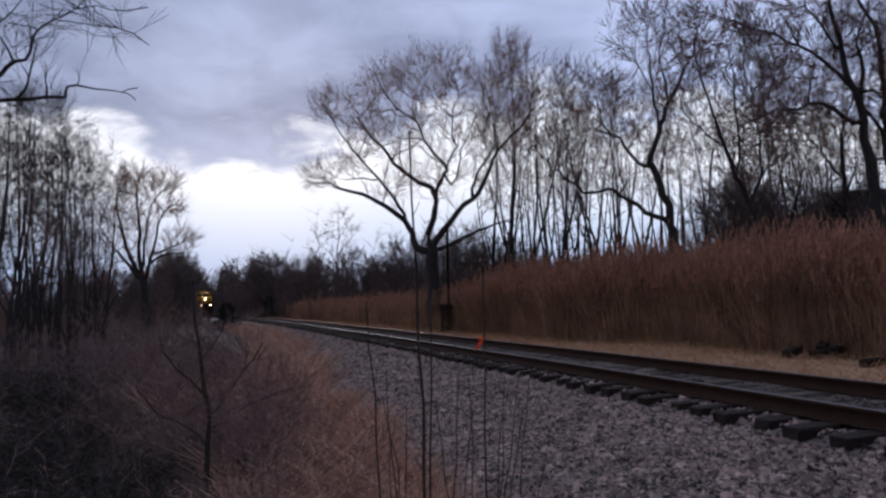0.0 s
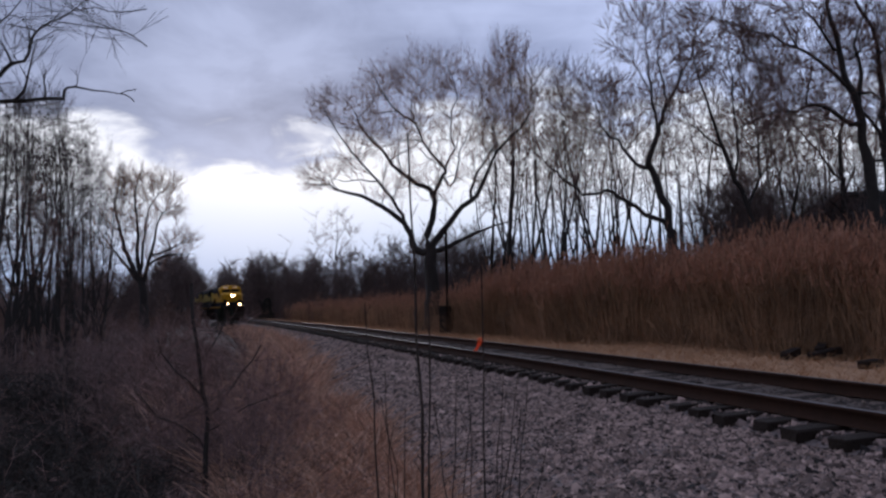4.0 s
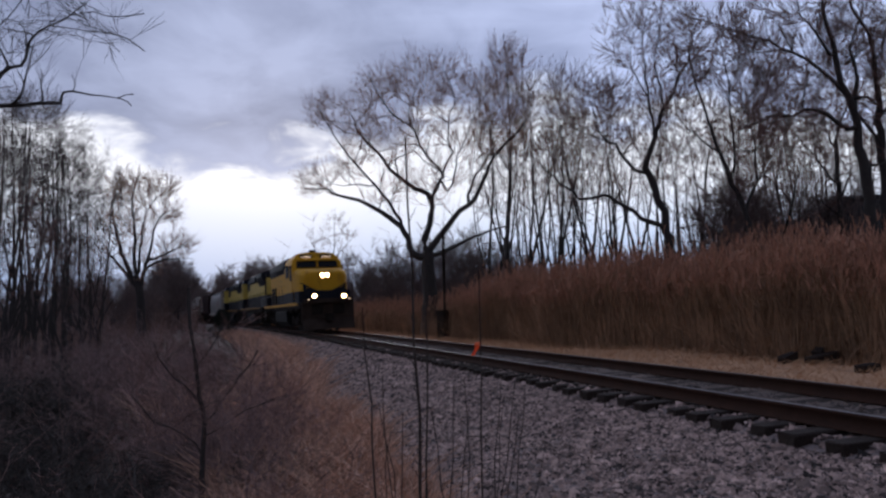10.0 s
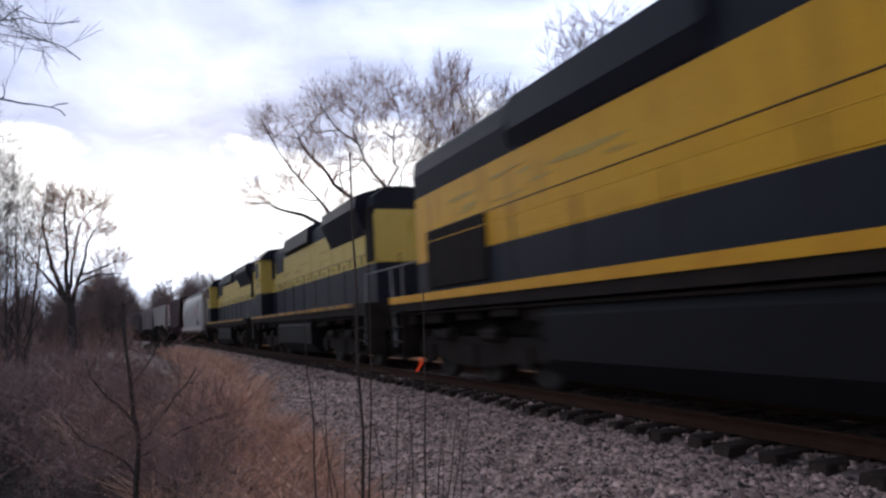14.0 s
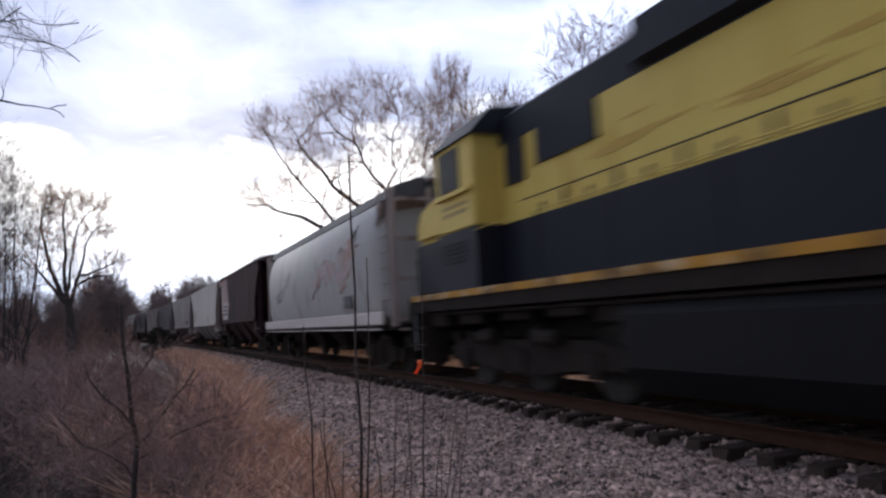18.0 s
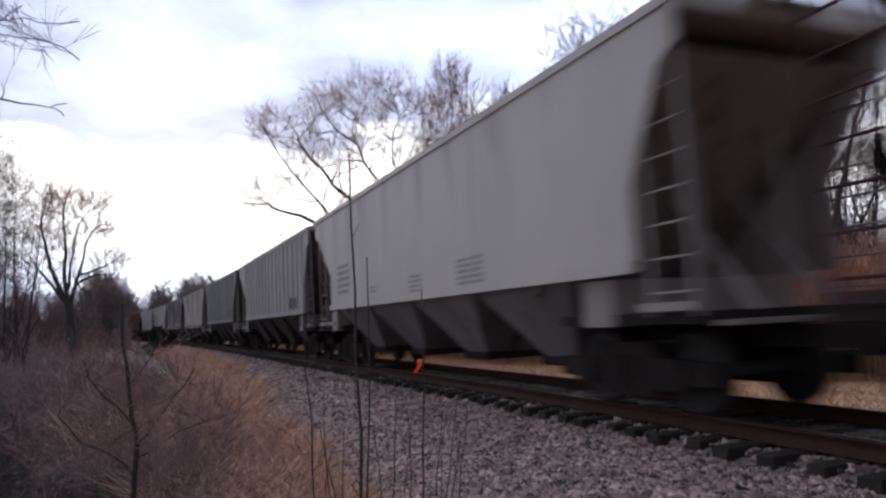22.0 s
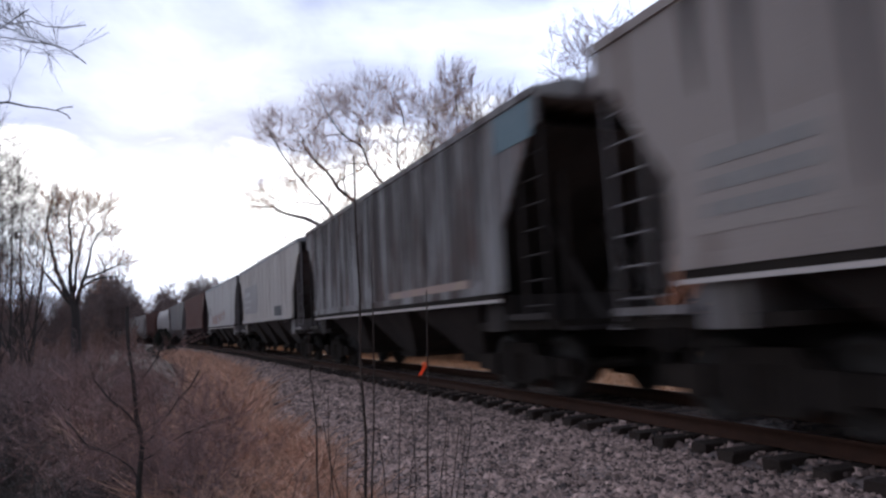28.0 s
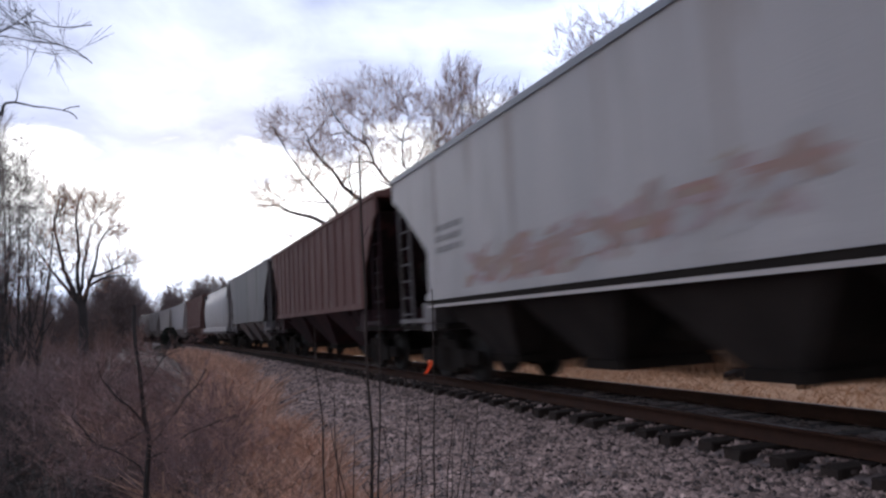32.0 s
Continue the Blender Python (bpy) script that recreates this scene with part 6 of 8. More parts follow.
for kind, bearing, far, turn, size in (
    ("slim", 20.82, 46.1, 31, 1),
    ("slim", 22.29, 50.2, 62, 1.2),
    ("slim", 24.07, 44.3, 93, 0.95),
    ("slim", 25.83, 47.6, 125, 1),
    ("slim", 26.93, 52.8, 151, 0.95),
    ("slim", 29.09, 45.0, 182, 0.95),
    ("slim", 30.16, 41.1, 213, 0.85),
    ("slim", 36.56, 44.6, 272, 0.9),
    ("slim", 39.30, 49.8, 301, 0.95),
    ("slim", 43.39, 44.7, 10, 0.9),
    ("slim", 45.16, 56.8, 41, 1),
    ("slim", 49.50, 45.1, 100, 1),
    ("slim", 52.58, 41.9, 133, 1),
    ("slim", 33.52, 52.2, 220, 1),
    ("slim", 34.54, 46.2, 43, 0.85),
    ("slim", 35.56, 54.9, 74, 1),
    ("slim", 37.55, 53.4, 104, 1),
    ("slim", 40.44, 52.4, 135, 1.05),
    ("slim", 42.12, 48.6, 166, 0.95),
    ("slim", 44.11, 60.7, 197, 1.1),
    ("slim", 46.54, 50.6, 228, 1),
    ("slim", 47.88, 58.3, 259, 1.1),
    ("slim", 24.95, 56.6, 288, 0.9),
    ("slim", 23.18, 58.4, 320, 0.95),
    ("slim", 27.80, 44.8, 351, 0.8),
    ("slim", 50.91, 55.5, 14, 1.1),
    ("slim", 21.40, 54.0, 17, 1.00),
    ("slim", 23.60, 49.0, 140, 1.05),
    ("slim", 25.20, 52.0, 260, 1.10),
    ("slim", 26.30, 45.0, 75, 0.90),
    ("slim", 28.40, 50.0, 200, 1.05),
    ("slim", 29.70, 56.0, 320, 1.05),
    ("slim", 31.00, 47.0, 45, 0.90),
    ("slim", 31.90, 55.0, 165, 1.10),
    ("slim", 32.70, 45.0, 285, 0.90),
    ("slim", 30.60, 60.0, 100, 1.10),
    ("slim", 27.30, 60.0, 230, 1.10),
    ("slim", 22.80, 44.0, 310, 0.85),
    ("broad", 38.91, 41.0, 20, 0.9),
    ("broad", 41.19, 37.3, 141, 0.9),
    ("broad", 45.16, 45.4, 61, 1),
    ("broad", 51.37, 36.4, 181, 1),
    ("broad", 26.49, 60.9, 41, 0.9),
    ("young", -16.65, 28.8, 1, 0.76),
    ("young", -14.40, 30.4, 32, 0.73),
    ("young", -13.34, 34.7, 63, 0.83),
    ("young", -12.22, 30.9, 94, 0.73),
    ("young", -11.07, 32.8, 124, 0.76),
    ("young", -9.94, 40.3, 155, 0.81),
    ("young", -15.38, 40.2, 186, 0.92),
    ("young", -8.86, 44.4, 217, 0.81),
    ("young", -12.73, 50.6, 247, 1.10),
    ("young", -18.48, 34.3, 278, 0.85),
    ("young", -10.65, 56.4, 300, 0.98),
    ("young", -17.57, 43.7, 12, 0.98),
    ("young", -13.91, 44.2, 44, 0.98),
    ("young", -11.70, 41.0, 76, 0.88),
    ("young", -10.30, 33.7, 107, 0.67),
    ("young", -15.06, 33.0, 138, 0.81),
    ("young", -9.40, 35.7, 169, 0.67),
    ("young", -8.31, 55.2, 201, 0.92),
    ("young", -13.07, 39.2, 232, 0.85),
    ("broad", -13.74, 27.9, 10, 0.5),
    ("broad", -11.53, 37.5, 51, 0.55),
    ("broad", -16.02, 47.6, 91, 0.7),
    ("broad", -9.58, 51.4, 131, 0.6),
    ("broad", -10.65, 29.3, 142, 0.42),
    ("broad", -8.49, 37.6, 202, 0.45),
    ("bush", -3.93, 128.4, 0, 1.7),
    ("bush", -2.54, 116.6, 37, 1.5),
    ("bush", -1.13, 136.7, 74, 1.8),
    ("bush", 0.10, 104.4, 111, 1.35),
    ("bush", 1.35, 124.5, 148, 1.6),
    ("bush", 2.60, 134.1, 185, 1.6),
    ("bush", 3.88, 123.2, 222, 1.4),
    ("bush", 4.95, 117.5, 259, 1.4),
    ("bush", 6.25, 101.7, 296, 1.2),
    ("bush", 7.34, 106.5, 333, 1.25),
    ("bush", 9.98, 90.7, 370, 1.25),
    ("bush", 11.09, 92.5, 407, 1),
    ("bush", 12.65, 85.2, 444, 0.9),
    ("bush", 13.99, 95.1, 481, 0.95),
    ("bush", 19.83, 90.1, 518, 1.1),
    ("bush", -4.71, 96.8, 555, 0.9),
    ("bush", -9.22, 77.9, 592, 0.9),
    ("bush", -12.73, 75.9, 629, 0.9),
    ("bush", -7.56, 98.9, 666, 1.05),
    ("bush", -6.44, 108.9, 703, 1.15),
    ("bush", -3.22, 101.2, 740, 1.2),
    ("bush", -1.74, 147.7, 777, 1.7),
    ("bush", 2.10, 98.2, 814, 0.95),
    ("bush", 8.21, 121.4, 851, 1.2),
    ("bush", 9.09, 80.7, 888, 0.8),
    ("bush", 11.98, 110.4, 925, 1.15),
    ("bush", 14.89, 75.0, 962, 1.1),
    ("bush", 13.10, 70.2, 999, 1.1),
    ("bush", 16.47, 72.0, 1036, 1.2),
    ("bush", 18.13, 64.0, 1073, 1.1),
    ("bush", 19.48, 68.1, 1110, 1.2),
    ("bush", -5.67, 81.2, 1147, 0.85),
    ("bush", 21.18, 70.2, 1184, 1),
    ("bush", 22.74, 80.4, 1221, 1.1),
    ("bush", 38.33, 36.5, 1258, 0.95),
    ("bush", 39.61, 39.0, 1295, 1),
    ("bush", 40.82, 41.6, 1332, 0.9),
    ("bush", 42.67, 46.6, 1369, 1.1),
    ("bush", 44.46, 45.1, 1406, 1),
    ("bush", 46.20, 48.2, 1443, 1),
    ("bush", 0.15, 185.0, 1480, 1.75),
    ("bush", -1.00, 205.0, 1517, 1.5),
):
    models = {"slim": slim_trees, "young": young_trees, "broad": broad_trees, "bush": bush_trees}[kind]
    model = models[int(abs(turn)) % len(models)]
    x, y = clear(*spot(bearing, far), 7.0 if kind == "bush" else 4.0)
    if model.get("set"):
        plant_copy(model, x, y, turn, size)
    else:
        model["set"] = 1
        plant(model, x, y, turn, size)
for model in slim_trees + young_trees + broad_trees + bush_trees:
    if "set" in model:
        del model["set"]

left_tree = crown_tree("bare_tree", 51, [[(0.01, 0, -0.4), (-0.15, 0, 3.36), (-0.34, 0, 4.6)], [(-0.29, 0, 4.03), (-1.13, 0.16, 5.61), (-1.84, 0.39, 6.98), (-2.43, 0.66, 8.83), (-2.92, 0.96, 10.7), (-2.77, 1.29, 12.6), (-3.08, 1.63, 13.69)], [(-0.38, 0, 4.6), (-0.61, -0.15, 6.47), (-0.5, -0.37, 8.23), (-0.5, -0.63, 9.54), (-0.53, -0.91, 10.83), (-0.2, -1.21, 12.11), (0.37, -1.54, 13.01)], [(-0.29, -0.04, 5.13), (-0.3, 0.24, 7.39), (-0.18, 0.65, 9.69), (0.2, 1.12, 11.12), (0.91, 1.65, 11.89), (1.66, 2.21, 13.05)], [(-0.16, 0, 4.25), (0.31, -0.12, 6.01), (0.81, -0.3, 7.76), (1.18, -0.5, 9.07), (1.84, -0.73, 9.92), (2.94, -0.98, 10.17)], [(0.17, -0.09, 5.57), (1.1, 0.13, 6.23), (2.09, 0.45, 6.46), (3.67, 0.83, 6.5)], [(0.46, -0.16, 6.22), (1.52, -0.39, 6.63), (2.96, -0.73, 7.24), (4.06, -1.12, 7.97)], [(-0.53, 0.04, 4.25), (-1.6, 0.2, 5.62), (-2.84, 0.42, 7), (-3.89, 0.69, 8.41), (-4.72, 0.99, 9.28)]],
    [(-2.2, 0.27, 11.8, 1.1, 1.5, 1.7, 50), (-0.48, -0.4, 12.1, 1.6, 1.7, 1.5, 70), (1.5, 0.34, 11.9, 1.3, 1.5, 1.1, 45), (2, -0.34, 9.93, 1.3, 1.4, 0.9, 36), (2.7, 0.38, 7.4, 1.5, 1.6, 0.99, 40), (-0.68, -0.51, 9.71, 2.1, 2.2, 1.8, 60), (-0.33, 0.56, 6.92, 2.2, 2.4, 2.1, 60), (-3, -0.38, 8.54, 1.5, 1.8, 2.1, 45)], .40,
    "forked bare tree with a rounded tan crown", M["bark_dark"], M["willow_twig"], twigs=6, twig_length=1.3, thin=1.3, lift=.6)
plant(left_tree, *spot(-5.51, 67.3), AXIS, 1.1)
thin_tree = crown_tree("bare_tree", 52, [[(-0, 0, -0.4), (-0.05, 0, 4.73), (-0.09, 0, 8.42), (0.15, 0, 10.65), (0.1, 0, 12.88), (0.33, 0, 14.53)], [(-0.03, 0, 6.94), (-1.09, 0.27, 8.46), (-2.34, 0.67, 9.56), (-3.24, 1.13, 10.82)], [(-0.02, 0, 8.05), (1.24, -0.45, 9.69), (2.52, -1.11, 11.08)], [(0.07, 0, 9.9), (-0.86, 0.33, 11.3), (-1.67, 0.8, 12.64)], [(0.15, 0, 10.27), (1.08, -0.21, 11.72), (1.58, -0.53, 13.16)], [(-0.04, 0, 5.46), (-1.62, 0.24, 6.99), (-2.79, 0.59, 7.62)]],
    [(0.17, 0.45, 13.3, 1.8, 1.9, 1.6, 26), (-1.9, -0.44, 10.7, 1.8, 1.9, 1.8, 18), (1.6, 0.41, 11.2, 1.6, 1.8, 1.8, 18), (0.14, -0.63, 9.16, 2.5, 2.7, 2.7, 20)], .2, "lone slender bare tree in the far field", M["bark_dark"], M["twig"], twig_length=1.1, thin=1.3)
plant(thin_tree, *spot(8.53, 95.0), AXIS)
slender_tree = crown_tree("bare_tree", 53, [[(-0.01, 0, -0.4), (0.26, 0, 6.32), (0.54, 0, 9.97), (0.55, 0, 12.93), (0.51, 0, 15.55), (0.39, 0, 17.81), (0.32, 0, 19.25)], [(0.53, 0, 12.19), (-0.04, 0.22, 14.69), (-0.17, 0.55, 17.26), (-0.32, 0.94, 19.02)], [(0.56, 0, 13.3), (1.24, -0.27, 15.08), (1.43, -0.66, 16.81), (1.52, -1.12, 18.05)], [(0.54, 0, 11.08), (1.58, 0.34, 13), (2.25, 0.84, 14.63)], [(0.51, 0, 9.97), (-0.52, -0.19, 11.8), (-0.93, -0.46, 13.21)]],
    [(0.5, 0.31, 17.6, 1.3, 1.6, 1.8, 50), (-0.2, -0.18, 16.3, 0.74, 1.3, 1.5, 20), (1.4, 0.2, 16.3, 0.81, 1.3, 1.5, 20), (0.47, -0.4, 14.1, 1.6, 1.7, 1.9, 50)], .17, "tall slender bare tree with upright rusty twigs", M["bark_dark"], M["willow_twig"], twigs=5, twig_length=1.4, lift=.9, limb=.8, kink=.02)
plant(slender_tree, *spot(22.11, 46.0), AXIS)
leaning_tree = crown_tree("leaning_tree", 61, [[(0.01, 0, -0.4), (-0.37, 0, 4.38), (-0.74, 0, 5.58), (-0.98, 0, 6.55), (-1.18, 0, 7.03), (-1.1, 0, 7.63), (-0.79, 0, 8.35), (-0.64, 0, 8.96), (-0.25, 0, 9.68), (0.1, 0, 10.41), (0.41, 0, 11.02), (0.81, 0, 11.75), (1.02, 0, 12.62)], [(-1.22, 0, 6.67), (-1.67, 0.05, 7.05), (-2.1, 0.11, 7.56), (-2.42, 0.19, 8.07), (-2.75, 0.28, 8.34), (-3.07, 0.37, 8.98), (-3.27, 0.47, 9.63), (-3.39, 0.58, 10.29)], [(-0.79, 0, 8.35), (-0.85, -0.09, 9.18), (-1.02, -0.22, 10), (-1.19, -0.37, 10.81), (-1.16, -0.54, 11.72), (-1.22, -0.72, 12.63), (-1.07, -0.91, 13.51)], [(-1.02, -0.22, 10), (-1.31, -0.08, 10.66), (-1.58, 0.13, 11.47), (-1.59, 0.37, 12.56), (-1.6, 0.63, 13.68), (-1.79, 0.92, 14.57)], [(-0.39, 0, 9.32), (-0.4, -0.13, 10.01), (-0.66, -0.33, 10.81), (-0.8, -0.55, 11.71), (-0.67, -0.8, 12.82), (-0.53, -1.07, 13.55)], [(-0.37, 0, 4.38), (-1.05, 0.06, 4.76), (-1.83, 0.14, 5.26), (-2.5, 0.24, 5.77), (-2.95, 0.35, 5.97), (-4.01, 0.46, 5.89), (-4.46, 0.58, 6.36), (-5.03, 0.71, 6.88), (-5.6, 0.85, 7.54), (-6.3, 0.99, 8.03)], [(-2.5, 0.24, 5.77), (-2.15, 0.15, 6.23), (-1.83, 0.02, 6.61)]],
    [(-1.5, 0.36, 13.2, 1.5, 1.6, 1.7, 70), (0.038, -0.36, 13.4, 1.5, 1.6, 1.8, 70), (-3.2, 0.24, 9.99, 0.96, 1.1, 1.2, 36), (-1.1, -0.36, 11.2, 1.4, 1.6, 1.5, 50), (0.57, 0.27, 11.9, 1.1, 1.2, 1.4, 40), (-5.5, -0.3, 7.72, 1.2, 1.3, 0.97, 26), (-2.3, 0.36, 8.75, 1.4, 1.5, 1.2, 36), (-0.46, -0.42, 7.74, 1.7, 1.8, 1.5, 30)], .31, "leaning dark-barked bare tree with a long low limb", M["bark_dark"], M["twig"], twigs=6, limb=.95, kink=.05)
plant(leaning_tree, *spot(35.37, 31.6), AXIS)
crooked_tree = crown_tree("leaning_tree", 67, [[(0.04, 0, -0.4), (-0.48, 0, 4.65), (-0.93, 0, 5.9), (-1.37, 0, 7.11), (-1.71, 0, 8.43), (-2.04, 0, 9.47), (-2.29, 0, 10.41), (-2.41, 0, 11.34)], [(-1.41, 0, 7.21), (-1.97, 0.14, 7.66), (-2.44, 0.34, 8.19), (-2.78, 0.58, 8.96), (-2.78, 0.85, 9.7)], [(-0.98, 0, 5.97), (-0.76, -0.17, 7.11), (-1.02, -0.42, 8.41), (-1.18, -0.72, 9.69), (-1.4, -1.04, 10.94), (-1.66, -1.39, 11.93)], [(-0.48, 0, 4.65), (0.15, 0.26, 6.04), (0.3, 0.63, 7.74), (0.32, 1.07, 9.04), (0.98, 1.56, 10.63), (1.42, 2.09, 12.29)], [(-2.49, 0.24, 7.74), (-2.84, 0.18, 7.18), (-3.7, 0.08, 7.18), (-4.2, -0.03, 6.94)]],
    [(-2.3, 0.28, 11, 1.1, 1.4, 1.6, 58), (-1, -0.31, 11.3, 1.3, 1.5, 1.8, 71), (0.43, 0.31, 11.1, 1.3, 1.6, 1.9, 71), (-2.9, -0.2, 9.03, 0.79, 0.86, 0.93, 28), (-0.62, 0.34, 8.52, 1.4, 1.5, 1.4, 58), (0.19, -0.34, 6.67, 1.3, 1.5, 1.6, 65)], .22, "crooked dark bare tree leaning over the reeds", M["bark_dark"], M["twig"], twigs=6, limb=.9, kink=.04, thin=1.2)
plant(crooked_tree, *spot(40.96, 31.0), AXIS)
big_tree = crown_tree("large_tree", 62, [[(0.05, 0, -0.4), (-0.22, 0, 4.81), (-0.41, 0, 6.42), (-0.53, 0, 7.64), (-0.86, 0, 8.67), (-1.1, 0, 9.7), (-1.23, 0, 10.74), (-1.35, 0, 11.78), (-1.41, 0, 12.83)], [(-0.8, 0, 8.16), (-1.18, 0.12, 8.92), (-1.66, 0.3, 9.51), (-2.34, 0.51, 10.02), (-3.02, 0.74, 10.54), (-3.93, 0.99, 10.98), (-4.64, 1.25, 11.42), (-5.59, 1.53, 11.84), (-6.01, 1.82, 12.19)], [(-1.05, 0, 9.49), (-1.55, -0.15, 10.07), (-2.12, -0.36, 10.82), (-2.61, -0.61, 11.33), (-3, -0.88, 12.03)], [(-0.58, 0, 7.85), (-0.26, 0.15, 8.91), (-0.26, 0.37, 10.03), (0.27, 0.62, 11.17), (0.63, 0.9, 12.36)], [(-0.5, 0.04, 8.06), (-0.02, -0.05, 8.23), (0.46, -0.18, 7.57), (1.04, -0.33, 7.32)], [(-0.36, 0, 5.72), (0.07, 0.04, 5.76), (0.62, 0.11, 5.9), (1.09, 0.19, 6.23)], [(-0.5, 0, 6.93), (-1.21, -0.09, 7.23), (-2.04, -0.23, 7.75), (-2.92, -0.38, 7.46), (-3.79, -0.55, 7.45), (-4.67, -0.74, 7.03), (-5.39, -0.94, 6.66)], [(-2.34, 0.51, 10.02), (-2.55, 0.62, 10.8), (-2.95, 0.78, 11.52), (-3.23, 0.97, 12.36)]],
    [(-1.7, 0.4, 10.7, 1.6, 1.7, 1.5, 80), (-4, -0.35, 10.6, 1.4, 1.5, 1, 46), (-5.6, 0.3, 10.9, 1.2, 1.3, 0.75, 25), (-3.1, -0.35, 8.51, 1.4, 1.5, 1, 46), (-0.13, 0.35, 10.7, 1.4, 1.5, 1.5, 69), (0.72, -0.3, 8.43, 1.2, 1.3, 1.4, 46), (-1.9, 0.35, 7.57, 1.4, 1.5, 1, 41), (-4, -0.3, 7.1, 1.2, 1.3, 0.73, 27), (-1.6, 0.56, 12.8, 2.2, 2.4, 1.3, 57)], .38, "large dark bare tree with long level limbs", M["bark_dark"], M["twig"], limb=.95, kink=.04, thin=1.1)
plant(big_tree, *spot(48.45, 29.3), AXIS)
tall_tree = crown_tree("large_tree", 66, [[(0.03, 0, -0.4), (-0.02, 0, 4.83), (0.01, 0, 6.49), (0.05, 0, 7.96), (-0.04, 0, 9.66), (-0.18, 0, 10.73), (-0.59, 0, 11.81), (-0.81, 0, 12.79)], [(0.04, 0, 7.54), (1.07, 0.31, 9.31), (1.99, 0.75, 10.76), (2.77, 1.28, 12.3)], [(-0.01, 0, 9.45), (0.46, -0.15, 10.66), (0.59, -0.37, 11.63), (0.7, -0.62, 12.57)], [(-0, 0, 6.29), (-0.32, 0.15, 7.27), (-0.67, 0.37, 7.87), (-1, 0.62, 8.81)], [(-0.02, 0, 5.45), (0.74, -0.21, 6.43), (1.38, -0.52, 6.96), (1.96, -0.88, 7.26)]],
    [(0.14, 0.47, 10.7, 1.9, 2, 1.9, 67), (1.7, -0.41, 9.41, 1.7, 1.8, 1.9, 60), (-1.2, 0.36, 9.26, 1.5, 1.6, 1.3, 37), (0.67, -0.41, 6.48, 1.6, 1.8, 1.3, 30), (-0.6, 0.42, 12.2, 1.7, 1.8, 1.3, 37)], .34, "large dark bare tree forking above the reeds", M["bark_dark"], M["twig"], limb=.9, kink=.04, thin=1.1)
plant(tall_tree, *spot(49.01, 30.5), AXIS)
spreading_tree = crown_tree("large_tree", 68, [[(-0.01, 0, -0.4), (0.35, 0, 4.3), (0.84, 0, 6.41), (1.39, 0, 8.11), (2, 0, 10.04), (2.32, 0, 12.01)], [(0.84, 0, 6.41), (0.63, 0.31, 7.99), (0.83, 0.76, 9.67), (0.94, 1.29, 11.22)], [(1.44, 0, 8.21), (2.21, -0.19, 9.54), (2.71, -0.46, 10.5)]],
    [(2, 0.42, 10.7, 1.7, 1.8, 2, 60), (0.28, -0.32, 10.3, 1.3, 1.5, 1.7, 45), (3, 0.32, 10.2, 1.3, 1.5, 1.7, 37), (1.1, -0.42, 7.25, 1.7, 1.8, 1.1, 30)], .26, "dark bare tree leaning away from the reeds", M["bark_dark"], M["twig"], limb=.9, kink=.04, thin=1.1)
plant(spreading_tree, *spot(50.03, 31.5), AXIS)
plant_copy(tall_tree, *spot(46.3, 42.0), 120, .9)
side_tree = crown_tree("side_tree", 63, [[(-0, 0, -0.4), (-0.01, 0, 3.84), (0.11, 0, 5.15), (0.25, 0, 5.86), (0.39, 0, 6.58)], [(0.25, 0, 5.97), (0.53, 0.04, 6.48), (0.81, 0.11, 6.81), (0.98, 0.18, 7.05), (1.2, 0.27, 7.12), (1.25, 0.36, 7.48), (1.31, 0.45, 7.8), (1.59, 0.55, 8.04), (1.93, 0.66, 8.28), (2.27, 0.77, 8.68)], [(0.97, 0.2, 7.06), (0.88, 0.15, 7.35), (0.72, 0.08, 7.63)], [(1.33, 0.41, 7.78), (1.02, 0.45, 7.91), (0.66, 0.52, 7.99)], [(1.57, 0.58, 8.05), (2.12, 0.52, 7.94), (2.73, 0.43, 7.85), (3.29, 0.33, 7.63), (3.64, 0.21, 7.35)], [(0.15, 0, 5.75), (0.42, 0.06, 6.15), (0.81, 0.14, 6.28), (1.3, 0.23, 6.33), (1.84, 0.34, 6.38), (1.88, 0.45, 6.45), (1.88, 0.57, 6.69), (2.17, 0.7, 6.7), (2.51, 0.83, 6.67), (2.76, 0.97, 6.68), (3.05, 1.11, 6.78)], [(2.69, 1.11, 6.72), (2.86, 1.08, 6.65), (3.04, 1.03, 6.5)], [(0.39, 0, 6.58), (0.47, 0.09, 7.28), (0.7, 0.23, 7.9), (0.93, 0.39, 8.31), (1.16, 0.56, 8.85)], [(2.01, 0.5, 8.22), (2.49, 0.43, 8.27), (3.05, 0.34, 8.11), (3.6, 0.24, 8.13)]],
    [(2, 0.19, 8.06, 0.77, 0.83, 0.51, 26), (3, -0.21, 7.7, 0.82, 0.89, 0.45, 24), (1.2, 0.14, 7.63, 0.55, 0.59, 0.57, 22), (1.7, -0.22, 6.83, 0.87, 0.94, 0.34, 12), (0.52, 0.16, 7.81, 0.66, 0.88, 1, 24)], .38, "bare tree reaching over the brush with crooked limbs", M["bark_dark"], M["bark_dark"], twigs=3, twig_length=.6, thin=.75, limb=1.2, kink=.012, lift=.1, spray=1)
plant(side_tree, *spot(-17.64, 16.5), AXIS)


# ---- reeds, grass and brush ----


